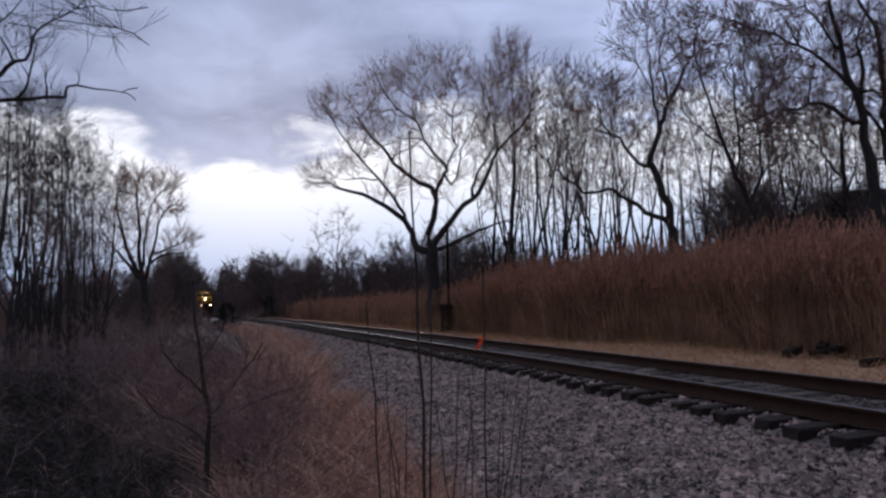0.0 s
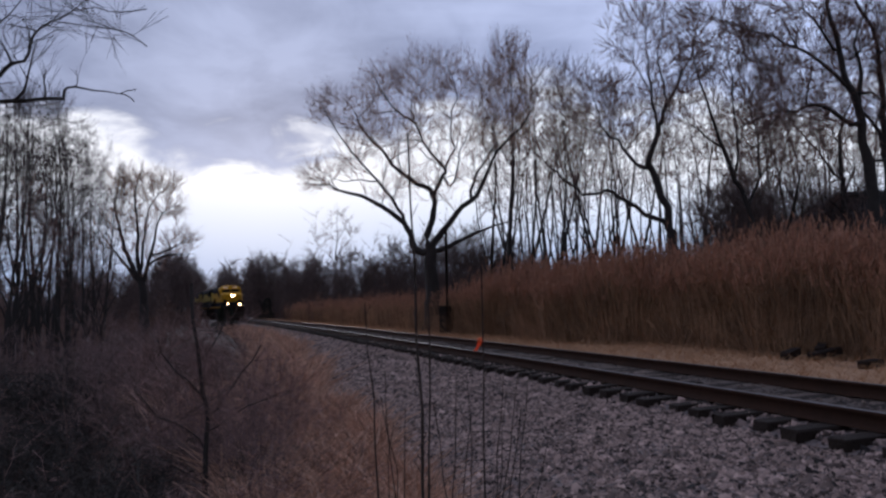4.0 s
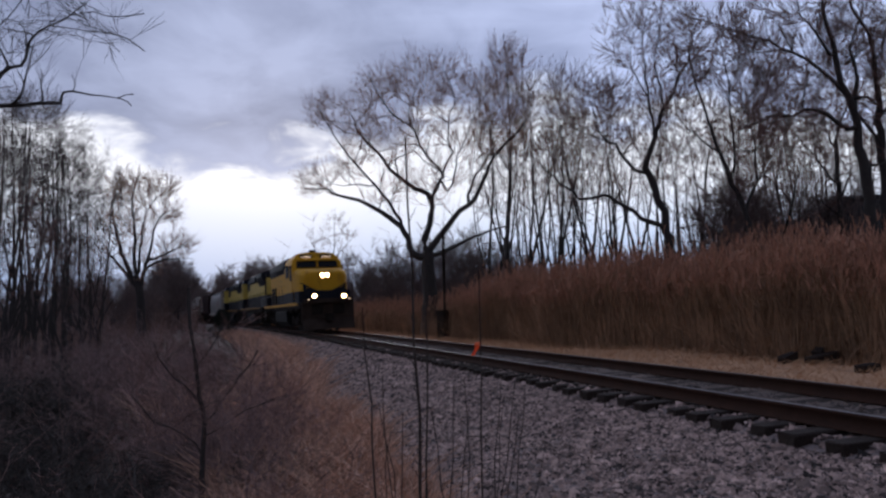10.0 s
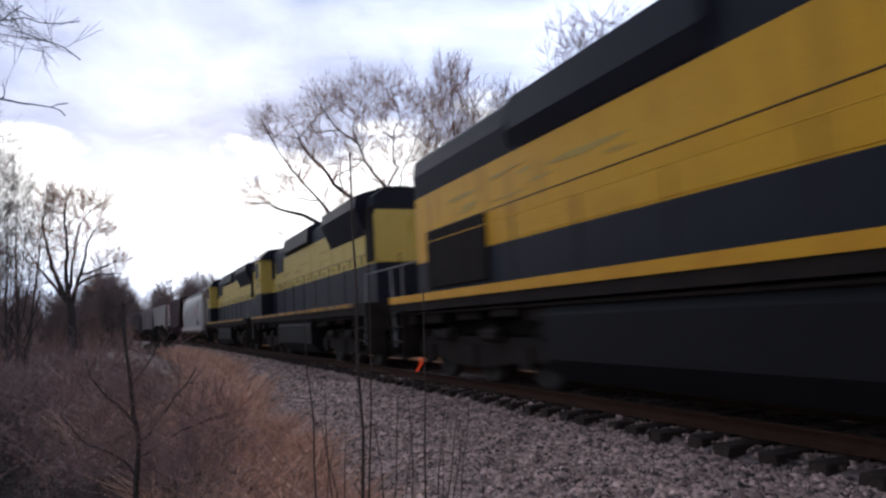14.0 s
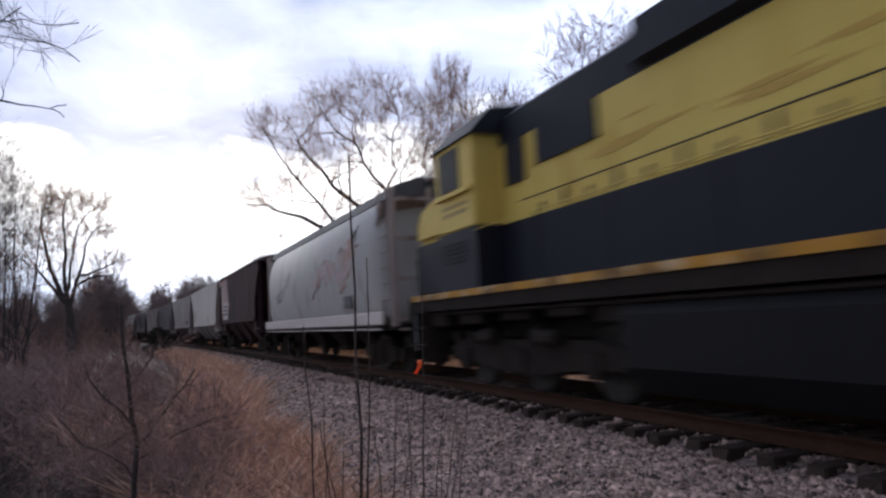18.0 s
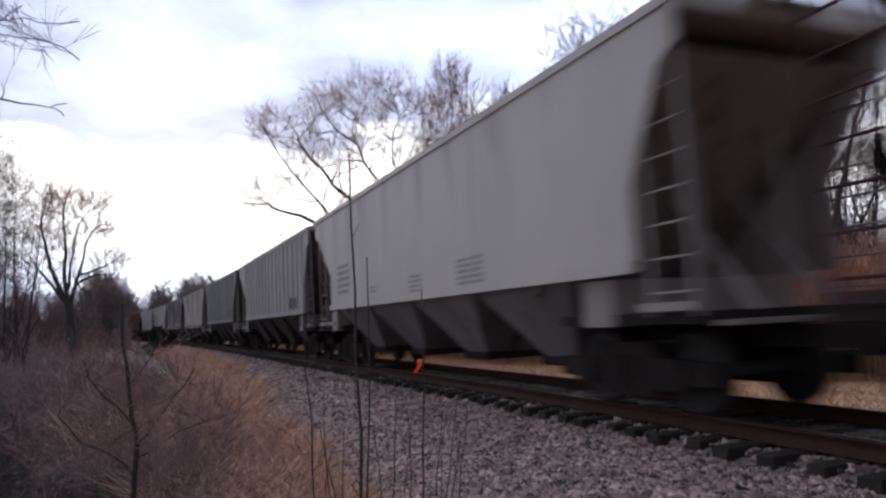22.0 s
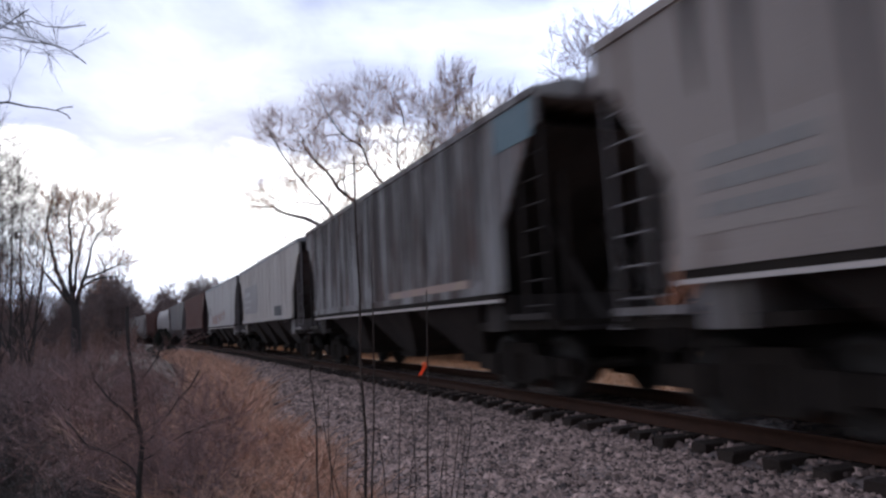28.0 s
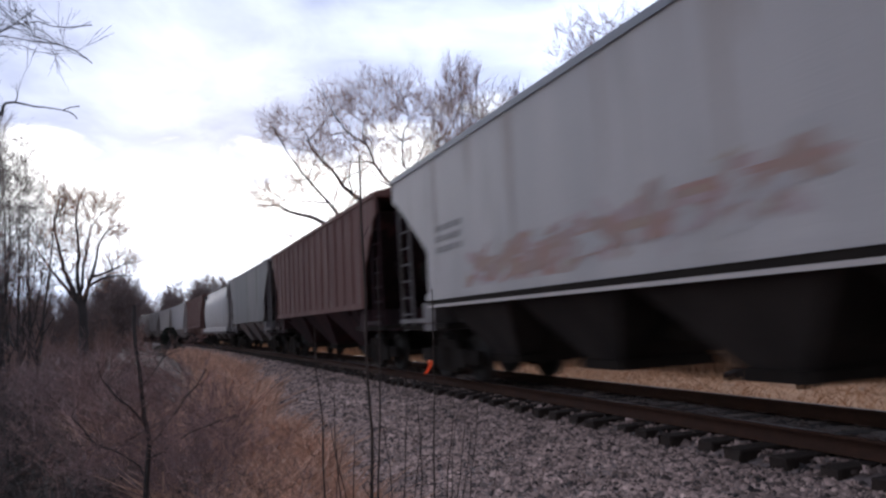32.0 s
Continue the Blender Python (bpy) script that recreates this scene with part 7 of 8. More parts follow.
def blades(rng, s, u, z, height, width, lean, bend, n=4):
    """Flat-sided thin stems standing at track places."""
    k = len(s)
    P = on_track(s, u, z)
    a = rng.uniform(0, 6.28, k)
    t = np.linspace(0, 1, n)
    off = lean[:, None] * t[None] + bend[:, None] * t[None] ** 2
    X = P[:, None, 0] + np.cos(a)[:, None] * off * height[:, None]
    Y = P[:, None, 1] + np.sin(a)[:, None] * off * height[:, None]
    Z = P[:, None, 2] + height[:, None] * t[None] * (1 - .25 * (off / (1 + off)))
    lines = np.stack([X, Y, Z], -1)
    r = width[:, None] * np.linspace(1, .35, n)[None]
    return lines, r


def tube_arrays(lines, r):
    return tubes(list(zip(lines, r)), 3)


def strip_arrays(lines, r):
    return ribbons(list(zip(lines, r * 1.5)))


rng = np.random.default_rng(21)


def reed_edge(s):
    return 8.6 - 2.4 * smooth(9, 29, s) - .8 * smooth(30, 38, s) + .25 * np.sin(np.asarray(s) * .7) + .15 * np.sin(np.asarray(s) * 1.9)


def reeds(n, s0, s1, depth, thick, tufts=4):
    s = rng.uniform(s0, s1, n)
    u = reed_edge(s) + rng.uniform(0, 1, n) ** 1.6 * depth
    h = rng.normal(2.75, .36, n) * (1 - .28 * smooth(31, 40, s)) * (1 + .07 * np.sin(s * 1.7 + u) + .06 * np.sin(s * .8 - u * .6)) * (0.8 + .2 * smooth(0, 1.2, u - reed_edge(s)))
    L, r = blades(rng, s, u, ground_z(s, u) - .03, h, np.full(n, thick), rng.uniform(0, .16, n), rng.uniform(0, .24, n), 4)
    stem = strip_arrays(L, r)
    # long dry leaves
    k = int(n * .75)
    i = rng.integers(0, n, k)
    f = rng.uniform(.25, .9, k)
    base = L[i, 0] + (L[i, 3] - L[i, 0]) * f[:, None]
    a = rng.uniform(0, 6.28, k)
    ln = rng.uniform(.3, .6, k)
    leaf = np.stack([base, base + np.stack([np.cos(a) * ln * .4, np.sin(a) * ln * .4, ln * .5], -1), base + np.stack([np.cos(a) * ln, np.sin(a) * ln, ln * .35], -1)], 1)
    leaves = strip_arrays(leaf, np.broadcast_to(np.array([.0035, .0058, .0015]) * thick / .007, (k, 3)))
    # feathery plumes on most of them
    m = rng.random(n) < .7
    top = L[m, 3]
    a = rng.uniform(0, 6.28, len(top))
    d = np.stack([np.cos(a) * .08, np.sin(a) * .08, np.full(len(a), .30)], -1) * rng.uniform(.7, 1.2, (len(a), 1))
    m = len(top)
    i = np.repeat(np.arange(m), tufts)
    f = rng.uniform(-.3, .8, (len(i), 1))
    root_at = top[i] + d[i] * f
    away = d[i] * rng.uniform(.35, .7, (len(i), 1)) + rng.normal(0, .035, (len(i), 3)) + np.array([0, 0, -.03])
    pl = np.stack([root_at, root_at + away], 1)
    plume = strip_arrays(pl, np.broadcast_to(np.array([.0065, .003]) * (1 if tufts > 6 else 1.7), (len(pl), 2)))
    return stem, leaves, plume


def broken_reeds(n, s0, s1):
    """Short bent stems at the foot of the stand."""
    s = rng.uniform(s0, s1, n)
    u = reed_edge(s) + rng.normal(-.1, .3, n)
    L, r = blades(rng, s, u, ground_z(s, u) - .03, rng.uniform(.3, 1.5, n), np.full(n, .004), rng.uniform(.05, .8, n), rng.uniform(0, .9, n), 4)
    return strip_arrays(L, r)


near, mid, back = reeds(17000, 2, 34, 3.2, .0055, 7), reeds(12000, -2, 36, 9.0, .008), reeds(7000, 34, 95, 7.0, .013)
v, f = merge([near[0], near[1], mid[0], mid[1], back[0], back[1], broken_reeds(3500, 2, 40)])
tagged(raw("reed_bed", v, f, M["reed"]), "dense stand of tall dry brown reeds beside the track", "reeds", kind="stuff")
v, f = merge([near[2], mid[2], back[2]])
tagged(raw("reed_plumes", v, f, M["plume"]), "feathery rust-brown seed heads of the reeds", "reeds", kind="stuff")


def grass(n, s0, s1, ufun, height, width):
    s = rng.uniform(s0, s1, n)
    u = ufun(s, rng.uniform(0, 1, n))
    h = height * np.minimum(rng.lognormal(0, .35, n), 1.9)
    L, r = blades(rng, s, u, np.maximum(ground_z(s, u), np.where((u > toe(s)) & (u < 2.6), bed_z(s, u), -9)) - .02, h, np.full(n, width), rng.uniform(.1, .9, n), rng.uniform(0, .9, n), 3)
    return strip_arrays(L, r)


v, f = sheet(steps((-20, 60, 1.0), (60, 121, 5)), np.linspace(0, 1, 12), lambda s, k: 0 * s)
S, K = np.meshgrid(steps((-20, 60, 1.0), (60, 121, 5)), np.linspace(0, 1, 12), indexing="ij")
U = 2.3 + (reed_edge(S) + .5 - 2.3) * K
v = on_track(S, U, np.maximum(ground_z(S, U), -.6) + .03 * np.sin(K * np.pi) + .012 * np.sin(S * 2.1 + U * 3)).reshape(-1, 3)
tagged(raw("grass_verge", v, f, M["straw"], smooth=True), "strip of flattened straw-coloured grass beside the far rail", "verge", kind="structure")
v, f = merge([grass(16000, 0, 40, lambda s, k: 2.5 + (reed_edge(s) + .4 - 2.5) * k, .16, .006), grass(5000, 40, 110, lambda s, k: 2.4 + 3.2 * k, .22, .014)])
tagged(raw("dry_grass", v, f, M["straw"]), "flattened straw-coloured dry grass beside the far rail", "grass", kind="stuff")
def tussock(s0, u0, tall):
    """One clump of long dry grass."""
    n = 220
    s, u = rng.normal(s0, .28, n), rng.normal(u0, .28, n)
    L, r = blades(rng, s, u, ground_z(s, u) - .03, tall * np.minimum(rng.lognormal(0, .25, n), 1.4), np.full(n, .004), rng.uniform(.1, .8, n), rng.uniform(.1, 1.0, n), 3)
    return strip_arrays(L, r)


tufts = [tussock(a, b, h) for a, b, h in ((11.2, -6.6, .58), (10.9, -6.8, .55), (9.4, -5.9, .40), (10.6, -6.6, .42), (14.0, -6.6, .5))]
v, f = merge([grass(4000, -9, 1.5, lambda s, k: toe(s) - 5 + 5.2 * k, .25, .008), grass(20000, 3, 16, lambda s, k: toe(s) - 1.5 + 1.7 * k ** .8 - .1, .27, .0042), grass(12000, 14, 60, lambda s, k: toe(s) - 1.3 + 1.5 * k ** .7, .36, .010)] + tufts)
tagged(raw("dead_grass", v, f, M["gold_straw"]), "dead tan grass at the foot of the stone bed", "grass", kind="stuff")


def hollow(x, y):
    """1 where shade is put into the brush beside the camera's stand, 0 outside it."""
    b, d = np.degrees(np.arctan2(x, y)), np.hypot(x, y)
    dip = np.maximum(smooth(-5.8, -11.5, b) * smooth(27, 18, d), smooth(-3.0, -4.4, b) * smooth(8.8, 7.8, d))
    # small round pocket of shade, drawn with the dark stems
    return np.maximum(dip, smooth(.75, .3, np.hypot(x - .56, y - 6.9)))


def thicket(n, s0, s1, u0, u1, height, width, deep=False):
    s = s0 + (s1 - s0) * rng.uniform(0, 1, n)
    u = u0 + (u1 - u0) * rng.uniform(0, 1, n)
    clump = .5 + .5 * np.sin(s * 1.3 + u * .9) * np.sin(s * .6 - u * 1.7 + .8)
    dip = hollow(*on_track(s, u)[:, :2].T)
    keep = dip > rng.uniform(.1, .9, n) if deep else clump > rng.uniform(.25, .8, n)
    s, u, dip = s[keep], u[keep], dip[keep]
    n = len(s)
    lump = .65 + .35 * np.sin(s * .8 + u * .6) * np.sin(s * .37 - u * 1.1)
    h = height * rng.lognormal(-.1, .35, n) * lump * (1 - .55 * smooth(-7.2, -5.4, u))
    h = np.minimum(h, height * 1.05) * (.6 + .4 * smooth(4.5, 8, s)) * (1 if deep else 1 - .72 * dip)
    L, r = blades(rng, s, u, ground_z(s, u) - .03, h, width * rng.lognormal(0, .3, n), rng.uniform(0, .5, n), rng.uniform(-.2, .8, n), 5)
    L[:, 1:] += np.cumsum(rng.normal(0, .05, L[:, 1:].shape), axis=1) * h[:, None, None]
    stems = strip_arrays(L, r)
    # side twigs
    k = n * 8
    i = rng.integers(0, n, k)
    j = rng.integers(1, 5, k)
    base = L[i, j]
    a, e = rng.uniform(0, 6.28, k), rng.uniform(-.2, .9, k)
    ln = rng.uniform(.15, .45, k) * h[i] * .7
    d = np.stack([np.cos(a) * np.cos(e), np.sin(a) * np.cos(e), np.sin(e)], -1) * ln[:, None]
    tw = np.stack([base, base + d * .5 + rng.normal(0, .03, (k, 3)), base + d], 1)
    return stems, strip_arrays(tw, np.broadcast_to(np.array([.6, .45, .25]) * width, (k, 3)))


pieces = [*thicket(5200, 3.5, 12, -12, -5.3, .85, .0028), *thicket(5000, 9, 30, -18, -5.5, 1.1, .0045), *thicket(3600, 28, 100, -30, -4.6, 1.3, .010)]
v, f = merge(pieces)
tagged(raw("bramble_thicket", v, f, M["bramble"]), "tangled grey-brown leafless brambles and brush", "brush", kind="stuff")


# ---- the wood that closes the view to the north ----
def far_wood(n, b0, b1, d0, d1, tall, width, twigs=12):
    b = np.radians(rng.uniform(b0, b1, n))
    d = rng.uniform(d0, d1, n)
    x, y = d * np.sin(b), d * np.cos(b)
    keep = np.abs(np.hypot(x - AWAY + RADIUS, y) - RADIUS) > 5.0
    b, d, x, y = b[keep], d[keep], x[keep], y[keep]
    n = len(x)
    lump = .70 + .22 * np.sin(np.degrees(b) * 2.9 + .7) + .12 * np.sin(np.degrees(b) * 1.13)
    h = tall * lump * np.minimum(rng.lognormal(-.05, .22, n), 1.3)
    z = np.array([soil(p, q) for p, q in zip(x, y)]) - .1
    t = np.linspace(0, 1, 4)
    sway = rng.normal(0, .05, (n, 4, 2)) * h[:, None, None]
    sway[:, 0] = 0
    L = np.stack([x[:, None] + sway[..., 0], y[:, None] + sway[..., 1], z[:, None] + h[:, None] * t], -1)
    stems = tube_arrays(L, (width * rng.lognormal(0, .3, n))[:, None] * np.array([1, .7, .45, .15]))
    k = n * twigs
    i = rng.integers(0, n, k)
    f = rng.uniform(.15, 1, k) * 2.99
    j = f.astype(int)
    base = L[i, j] + (L[i, j + 1] - L[i, j]) * (f - j)[:, None]
    a, e = rng.uniform(0, 6.28, k), rng.uniform(.1, 1.2, k)
    ln = rng.uniform(.10, .24, k) * h[i]
    dv = np.stack([np.cos(a) * np.cos(e), np.sin(a) * np.cos(e), np.sin(e)], -1) * ln[:, None]
    tw = np.stack([base, base + dv * .55 + rng.normal(0, .04, (k, 3)) * ln[:, None], base + dv], 1)
    return stems, strip_arrays(tw, np.broadcast_to(np.array([.45, .3, .12]) * width, (k, 3)))


pieces = [*far_wood(2000, -10, 7, 200, 300, 13.0, .14, 16), *far_wood(900, -14, 0, 300, 420, 18.0, .2, 16), *far_wood(2400, -24, 29.5, 135, 200, 9.0, .11, 16), *far_wood(600, -32, 26, 120, 190, 13.0, .055, 20), *far_wood(2400, -26, 27, 105, 150, 5.0, .08, 14), *far_wood(260, 14, 60, 60, 110, 10.0, .06), *far_wood(900, 37.0, 58, 38, 62, 9.5, .03)]
v, f = merge(pieces)
tagged(raw("far_wood", v, f, M["far_twig"]), "dense leafless wood closing the distance", "woods", kind="stuff")
pieces = [*far_wood(700, -34, -4, 30, 72, 1.7, .022, 14), *far_wood(3200, -30, 30, 75, 130, 3.0, .06, 12), *far_wood(160, -34, -4, 60, 115, 6.0, .04)]
v, f = merge(pieces)
tagged(raw("far_scrub", v, f, M["scrub"]), "low brown leafless scrub before the far wood", "scrub", kind="stuff")

# ---- small things beside the line ----
# base x, base y, lean x, lean y, height, stem radius
STALKS = (
    (0.705, 3.224, -0.092, 0.018, 1.65, 0.0045),
    (0.744, 3.010, -0.087, 0.019, 1.36, 0.0030),
    (0.899, 3.180, -0.221, 0.049, 1.23, 0.0030),
    (0.710, 2.915, 0.004, -0.001, 1.21, 0.0030),
    (0.852, 3.085, -0.060, 0.016, 2.41, 0.0065),
    (0.907, 3.277, 0.011, -0.003, 1.96, 0.0045),
    (1.021, 2.930, -0.167, 0.049, 1.21, 0.0030),
    (0.941, 3.163, 0.068, -0.022, 1.29, 0.0030),
    (0.841, 2.882, 0.132, -0.044, 1.18, 0.0025),
    (1.081, 3.012, 0.013, -0.005, 1.80, 0.0040),
    (1.080, 3.120, 0.129, -0.050, 1.30, 0.0030),
    (1.027, 2.927, 0.119, -0.046, 1.26, 0.0025),
    (1.055, 3.025, 0.175, -0.071, 1.31, 0.0030),
    (1.237, 3.168, 0.112, -0.048, 1.28, 0.0030),
    (1.073, 2.916, 0.226, -0.102, 1.06, 0.0025),
    (0.568, 2.947, 0.101, -0.023, 1.16, 0.0025),
    (1.050, 3.023, -0.028, 0.010, 1.33, 0.0025),
    (0.994, 2.835, 0.171, -0.070, 1.21, 0.0025),
)


def weed_stalk(x, y, dx, dy, height, r, seed):
    g = np.random.default_rng(seed)
    n = 9
    t = np.linspace(0, 1, n)
    z0 = soil(x, y) - .03
    line = np.stack([x + dx * t, y + dy * t, z0 + (height - .6 - z0) * t], -1)
    line[1:-1, :2] += g.normal(0, .006, (n - 2, 2))
    v, f = tubes([(line, r * np.linspace(1.15, .45, n))], 6)
    root = tagged(raw("weed_stalk", v, f, M["stalk"], smooth=True), "thin dark dead weed stalk standing in dry grass", "weed", group="dead weed stalks")
    twigs = []
    for _ in range(int(4 + height * 3)):
        k = g.uniform(.25, .97)
        p = np.array([np.interp(k, t, line[:, i]) for i in range(3)])
        a = g.uniform(0, 6.28)
        ln = g.uniform(.02, .09)
        d = np.array([math.cos(a) * .5, math.sin(a) * .5, .85]) * ln
        twigs.append((np.array([p, p + d * .6, p + d]), np.array([.5, .4, .25]) * max(r * .6, .0016)))
    v, f = tubes(twigs, 3)
    tagged(raw("side_twig", v, f, M["stalk"], root), kind="stuff")
    return root


for i, row in enumerate(STALKS):
    weed_stalk(*row[:5], row[5] * 1.25, seed=100 + i)

# orange flagging tape tied round one stalk
tape = tagged(new("flagging_tape"), "bright orange plastic tape tied round a weed stalk", "tape")
tape.matrix_basis = pose(1.078, 3.002, .865)
bm = bmesh.new()
rod(bm, (0, 0, .004), (0, 0, .022), .011, 8)
bmesh.ops.create_uvsphere(bm, u_segments=8, v_segments=6, radius=.011, matrix=Matrix.Translation((-.006, -.006, .012)))
part("knot", bm, M["orange"], tape)
bm = bmesh.new()
rows = []
for i in range(7):
    t = i / 6
    x, z = -.006 - .016 * t + .004 * math.sin(t * 5), .012 - .048 * t
    rows.append([bm.verts.new((x - .009, -.012 + .004 * math.sin(t * 7), z)), bm.verts.new((x + .009, -.014 - .004 * math.sin(t * 6), z + .002))])
for a, b in zip(rows[:-1], rows[1:]):
    bm.faces.new((a[0], a[1], b[1], b[0]))
bmesh.ops.solidify(bm, geom=bm.faces[:], thickness=.001)
tail = part("tail", bm, M["orange"], tape, "short hanging tape end")

# mast with an equipment cabinet beside the track
mast = tagged(new("equipment_mast"), "dark metal mast with a cabinet at its foot beside the reeds", "mast")
mx, my = 11.1, 35.8
mast.matrix_basis = pose(mx, my, soil(mx, my) - .02, 0, 0, 20)
bm = bmesh.new()
rod(bm, (0, 0, 0), (0, 0, 5.6), .07, 10)
part("pole", bm, M["under"], mast)
part("cabinet", boxes((-.34, .34, -.30, .30, .05, 1.45), bevel=.03), M["under"], mast, "dark steel cabinet")
part("cabinet_roof", boxes((-.38, .38, -.34, .34, 1.45, 1.52), bevel=.02), M["under"], mast)
part("cabinet_door", boxes((-.29, .29, -.325, -.30, .15, 1.38), bevel=.01), M["under"], mast)
part("plinth", boxes((-.4, .4, -.36, .36, -.2, .05)), M["house"], mast)

# old timbers lying on the straw
for x, y, turn, ln, lift in ((12.9, 14.1, 25, .7, .10), (13.7, 13.9, 12, 1.1, .12), (14.0, 14.3, 40, .8, .28), (12.9, 11.9, 15, .7, .02)):
    bm = boxes((-ln / 2, ln / 2, -.11, .11, -.09, .09), bevel=.02)
    for vert in bm.verts:
        vert.co += Vector((noise.random() * .03, noise.random() * .03, noise.random() * .03))
    log = part("timber", bm, M["tie"], None)
    log.matrix_basis = pose(x, y, soil(x, y) + .07 + lift * .8, 0, -6 if lift > .05 else 0, turn)
    tagged(log, "short weathered black timber dumped on dry grass", "timber", group="old timbers by the reeds")

# sapling and scrubby bushes on the camera's side
sapling = crown_tree("sapling", 71, [[(0, 0, -0.4), (0.01, 0, 0.48), (0.03, 0, 0.77), (-0.01, 0, 1.01), (-0.06, 0, 1.25), (-0.09, 0, 1.59), (-0.12, 0, 1.93)], [(0.03, 0, 0.74), (0.15, 0.03, 0.95), (0.3, 0.08, 1.14), (0.45, 0.14, 1.38)], [(0, 0, 0.94), (-0.12, -0.05, 1.1), (-0.26, -0.12, 1.26), (-0.33, -0.2, 1.46)], [(0.02, 0, 0.63), (0.22, 0.04, 0.78), (0.5, 0.09, 0.92), (0.73, 0.15, 0.98)], [(0.02, 0, 0.48), (-0.14, -0.05, 0.69), (-0.35, -0.13, 0.82), (-0.51, -0.22, 1.04)], [(-0.05, 0, 1.2), (0.04, 0.05, 1.39), (0.14, 0.13, 1.63)]],
    [(-0.017, 0.085, 1.39, 0.34, 0.37, 0.39, 26), (-0.31, -0.085, 1.21, 0.34, 0.37, 0.34, 26), (0.32, 0.097, 1.19, 0.39, 0.42, 0.34, 30), (0.62, -0.073, 0.9, 0.29, 0.31, 0.24, 22), (-0.5, 0.073, 0.923, 0.29, 0.31, 0.29, 20), (0.034, -0.11, 0.864, 0.44, 0.47, 0.29, 26)], .02, "dark forked sapling standing among brambles", M["bark_dark"], M["bramble"], twigs=5, twig_length=.3, thin=.32, kink=.012, spray=2, limb=.42)
plant(sapling, *spot(-1.33, 6.6), AXIS)
# dark stems whose colour carries the shade low in the brush
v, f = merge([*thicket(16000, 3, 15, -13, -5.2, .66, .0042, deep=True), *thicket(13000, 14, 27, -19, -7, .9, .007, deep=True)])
tagged(raw("dark_tangle", v, f, M["tangle"]), "low tangle of dark stems, shade among them held in their colour", "brush", kind="stuff")
v, f = merge(thicket(2400, 3, 24, -16, -5.6, .95, .0034, deep=True))
tagged(raw("grey_stems", v, f, M["bramble"]), "sparse grey stems rising out of the dark tangle", "brush", kind="stuff")
v, f = merge([grass(2600, 1.2, 4.2, lambda s, k: toe(s) - 6 + 6.1 * k, .22, .007), grass(5200, -12, 4.5, lambda s, k: toe(s) - 12 + 7.5 * k, .25, .009)])
tagged(raw("matted_grass", v, f, M["gold_straw"]), "matted dead tan grass on bare soil beside the brush", "grass", kind="stuff")
SHRUB = [None, (8, .55, .62, .17, .05, .12), (7, .50, .62, .2, .04, .12), (5, .55, .6, .24, .03, .1)]
shrubs = []
for i in range(5):
    g = random.Random(300 + i)
    arms = [(.02 + .01 * k, (math.cos(k * 1.05 + g.uniform(-.3, .3)) * g.uniform(.45, .95), math.sin(k * 1.05 + g.uniform(-.3, .3)) * g.uniform(.45, .95), .8), g.uniform(.65, .95), g.uniform(.6, .9)) for k in range(6)]
    shrubs.append(tree("shrub", 80 + i, 1.65, .013, arms, SHRUB, M["shrub_twig"], M["shrub_twig"], "leafless purple-brown shrub in the brush", "shrub"))
g = random.Random(17)
spots = []
for y in np.arange(5.2, 26, 1.15):
    x = .55 - .06 * y + g.uniform(-.3, .3)
    while x > -2.2 - .42 * y:
        spots.append((x, y + g.uniform(-.5, .5), g.uniform(.62, 1.0) * (1 + .012 * y) * (.62 if x > -.3 - .05 * y else 1)))
        x -= g.uniform(1.0, 1.7) * (1 + .02 * y)
spots = [q for q in spots if hollow(q[0], q[1]) < .4] + [(*spot(b, d), k) for b, d, k in ((.6, 7.5, .72), (3.2, 7.1, .62), (2.2, 8.5, .8), (5.0, 8.6, .6))]
for i, (x, y, size) in enumerate(spots):
    if i < 5:
        plant(shrubs[i], x, y, i * 77, size)
    else:
        plant_copy(shrubs[i % 5], x, y, i * 77, size)


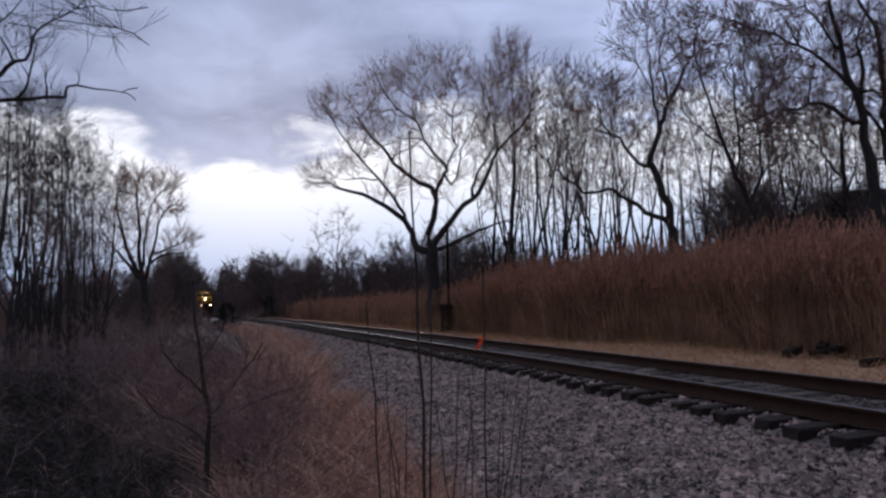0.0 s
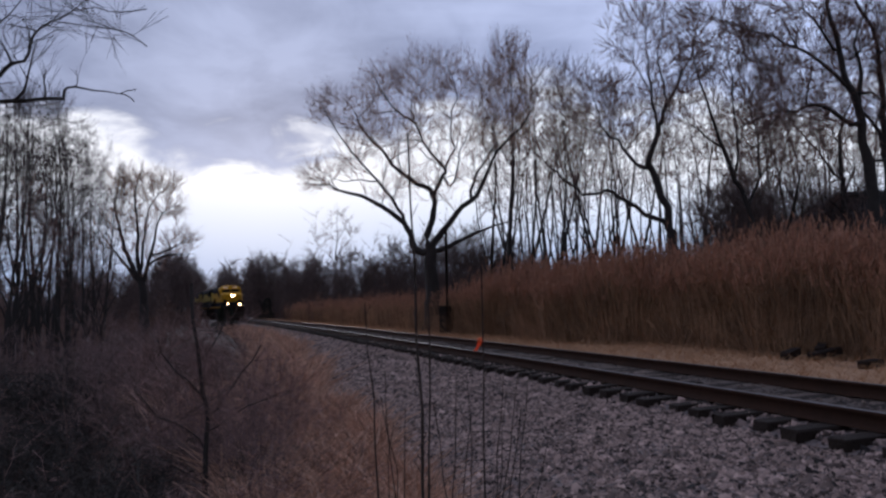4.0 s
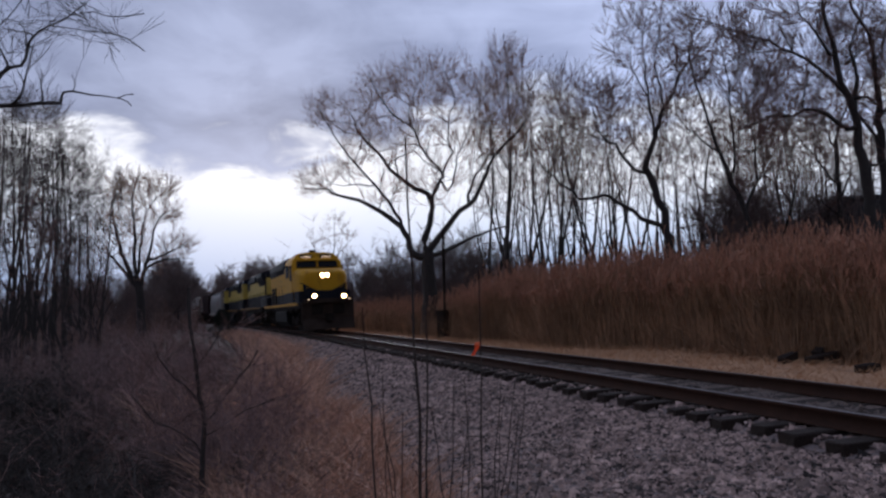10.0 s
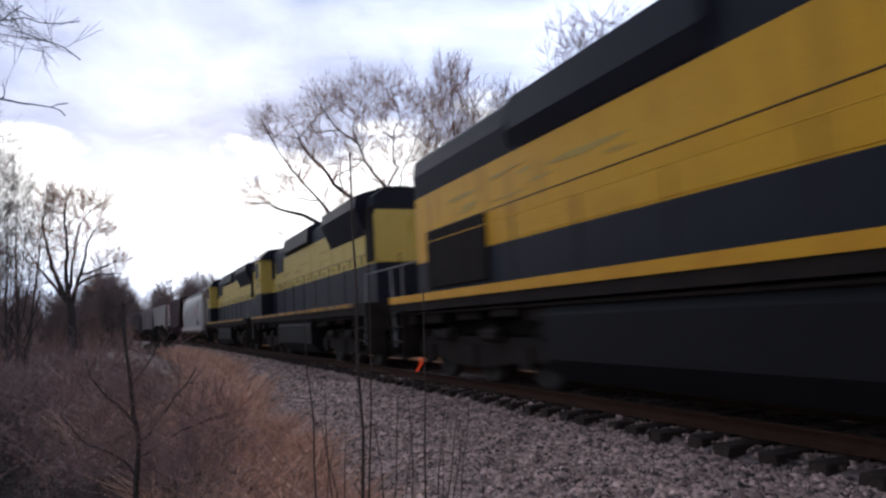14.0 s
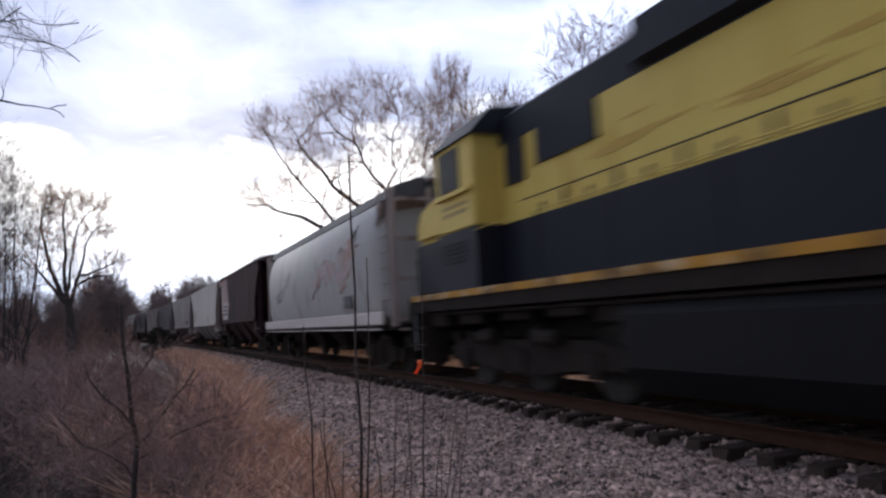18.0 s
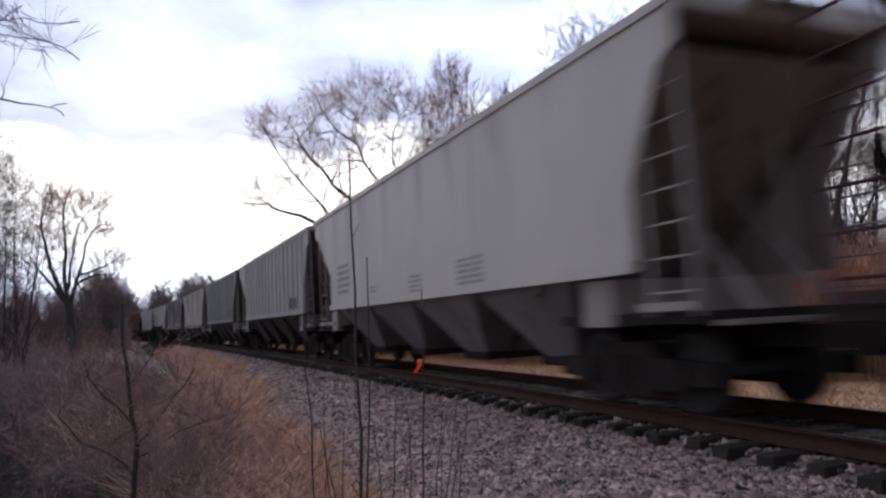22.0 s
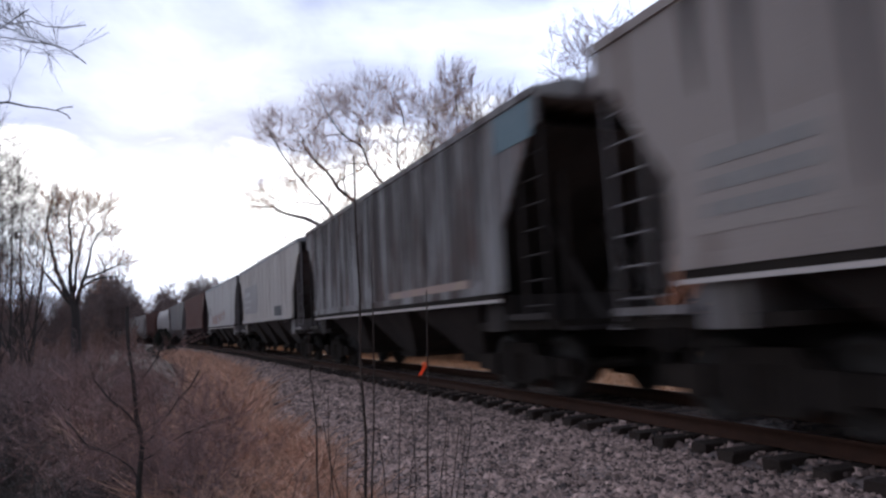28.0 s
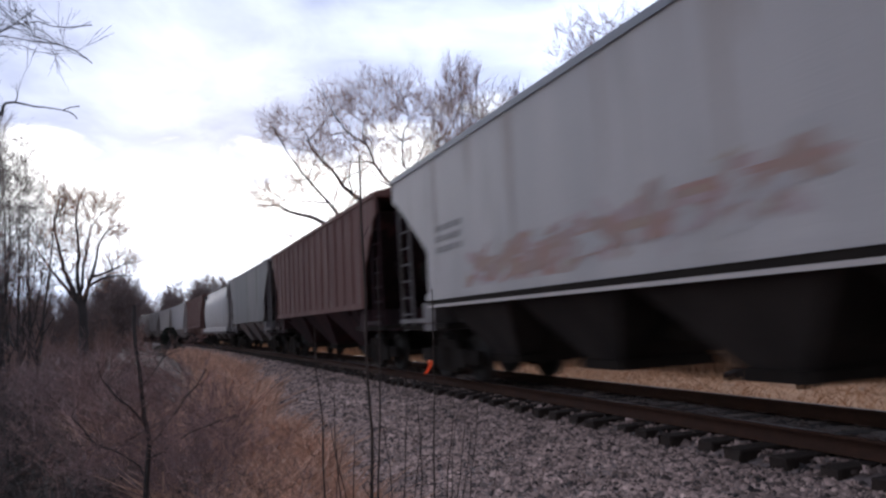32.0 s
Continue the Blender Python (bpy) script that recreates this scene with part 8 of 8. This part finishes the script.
def evergreen(x, y, tall, wide, seed, label="small dark evergreen bush beside the track"):
    """A small dark dense bush: stems and many short leafy clumps."""
    g = np.random.default_rng(seed)
    root = tagged(new("evergreen_bush"), label, "bush")
    root.matrix_basis = pose(x, y, soil(x, y) - .05)
    stems = [branch(g, (0, 0, 0), (g.normal(0, .3), g.normal(0, .3), 1), tall * g.uniform(.7, 1), 5, .1, .05) for _ in range(7)]
    v, f = tubes([(s, np.linspace(.04, .01, 5)) for s in stems], 5)
    raw("stem", v, f, M["bark_dark"], root)
    k = 1500
    h = g.uniform(.05, 1, k)
    rad = wide * np.sqrt(g.uniform(0, 1, k)) * (1 - h ** 2.2 * .85) * (1 + .25 * np.sin(h * 9))
    a = g.uniform(0, 6.28, k)
    base = np.stack([np.cos(a) * rad, np.sin(a) * rad, h * tall], -1)
    d = np.stack([np.cos(a), np.sin(a), g.uniform(-.2, .9, k)], -1) * g.uniform(.08, .2, (k, 1)) * wide
    lines = np.stack([base, base + d * .6, base + d], 1)
    v, f = ribbons(list(zip(lines, np.broadcast_to(np.array([.03, .05, .01]) * wide, (k, 3)))))
    raw("foliage", v, f, M["evergreen"], root)


evergreen(5.85, 104.8, 3.2, .9, 1)
evergreen(.1, 60.0, 2.1, .9, 2)

# house beyond the reeds
house = tagged(new("house"), "dark weathered gabled house half hidden behind reeds", "house")
hx, hy = 35.6, 33.0
house.matrix_basis = pose(hx, hy, soil(hx, hy) - .1, 0, 0, -30) @ Matrix.Diagonal((.80, .80, .90, 1))
part("wall", boxes((-4.6, 4.6, -3.2, 3.2, 0, 4.6)), M["house"], house)
bm = bmesh.new()
side_prism(bm, [(-4.6, 4.6), (4.6, 4.6), (4.2, 5.0), (2.2, 6.9), (-2.2, 6.9), (-4.2, 5.0)], -3.2, 3.2)
part("gable", bm, M["house"], house)
bm = bmesh.new()
side_prism(bm, [(-5.0, 4.5), (-2.3, 7.0), (2.3, 7.0), (5.0, 4.5), (5.0, 4.7), (2.35, 7.2), (-2.35, 7.2), (-5.0, 4.7)], -3.5, 3.5)
part("roof", bm, M["roof"], house)
for x in (-2.2, 1.4):
    win = part("window", boxes((x, x + .9, -3.24, -3.2, 2.6, 3.9)), M["roof"], house)
    part("pane", boxes((x + .07, x + .83, -3.255, -3.24, 2.67, 3.83)), M["glass"], win)

# ---- ties, one by one ----
place_ties(-8, 300)
motions()
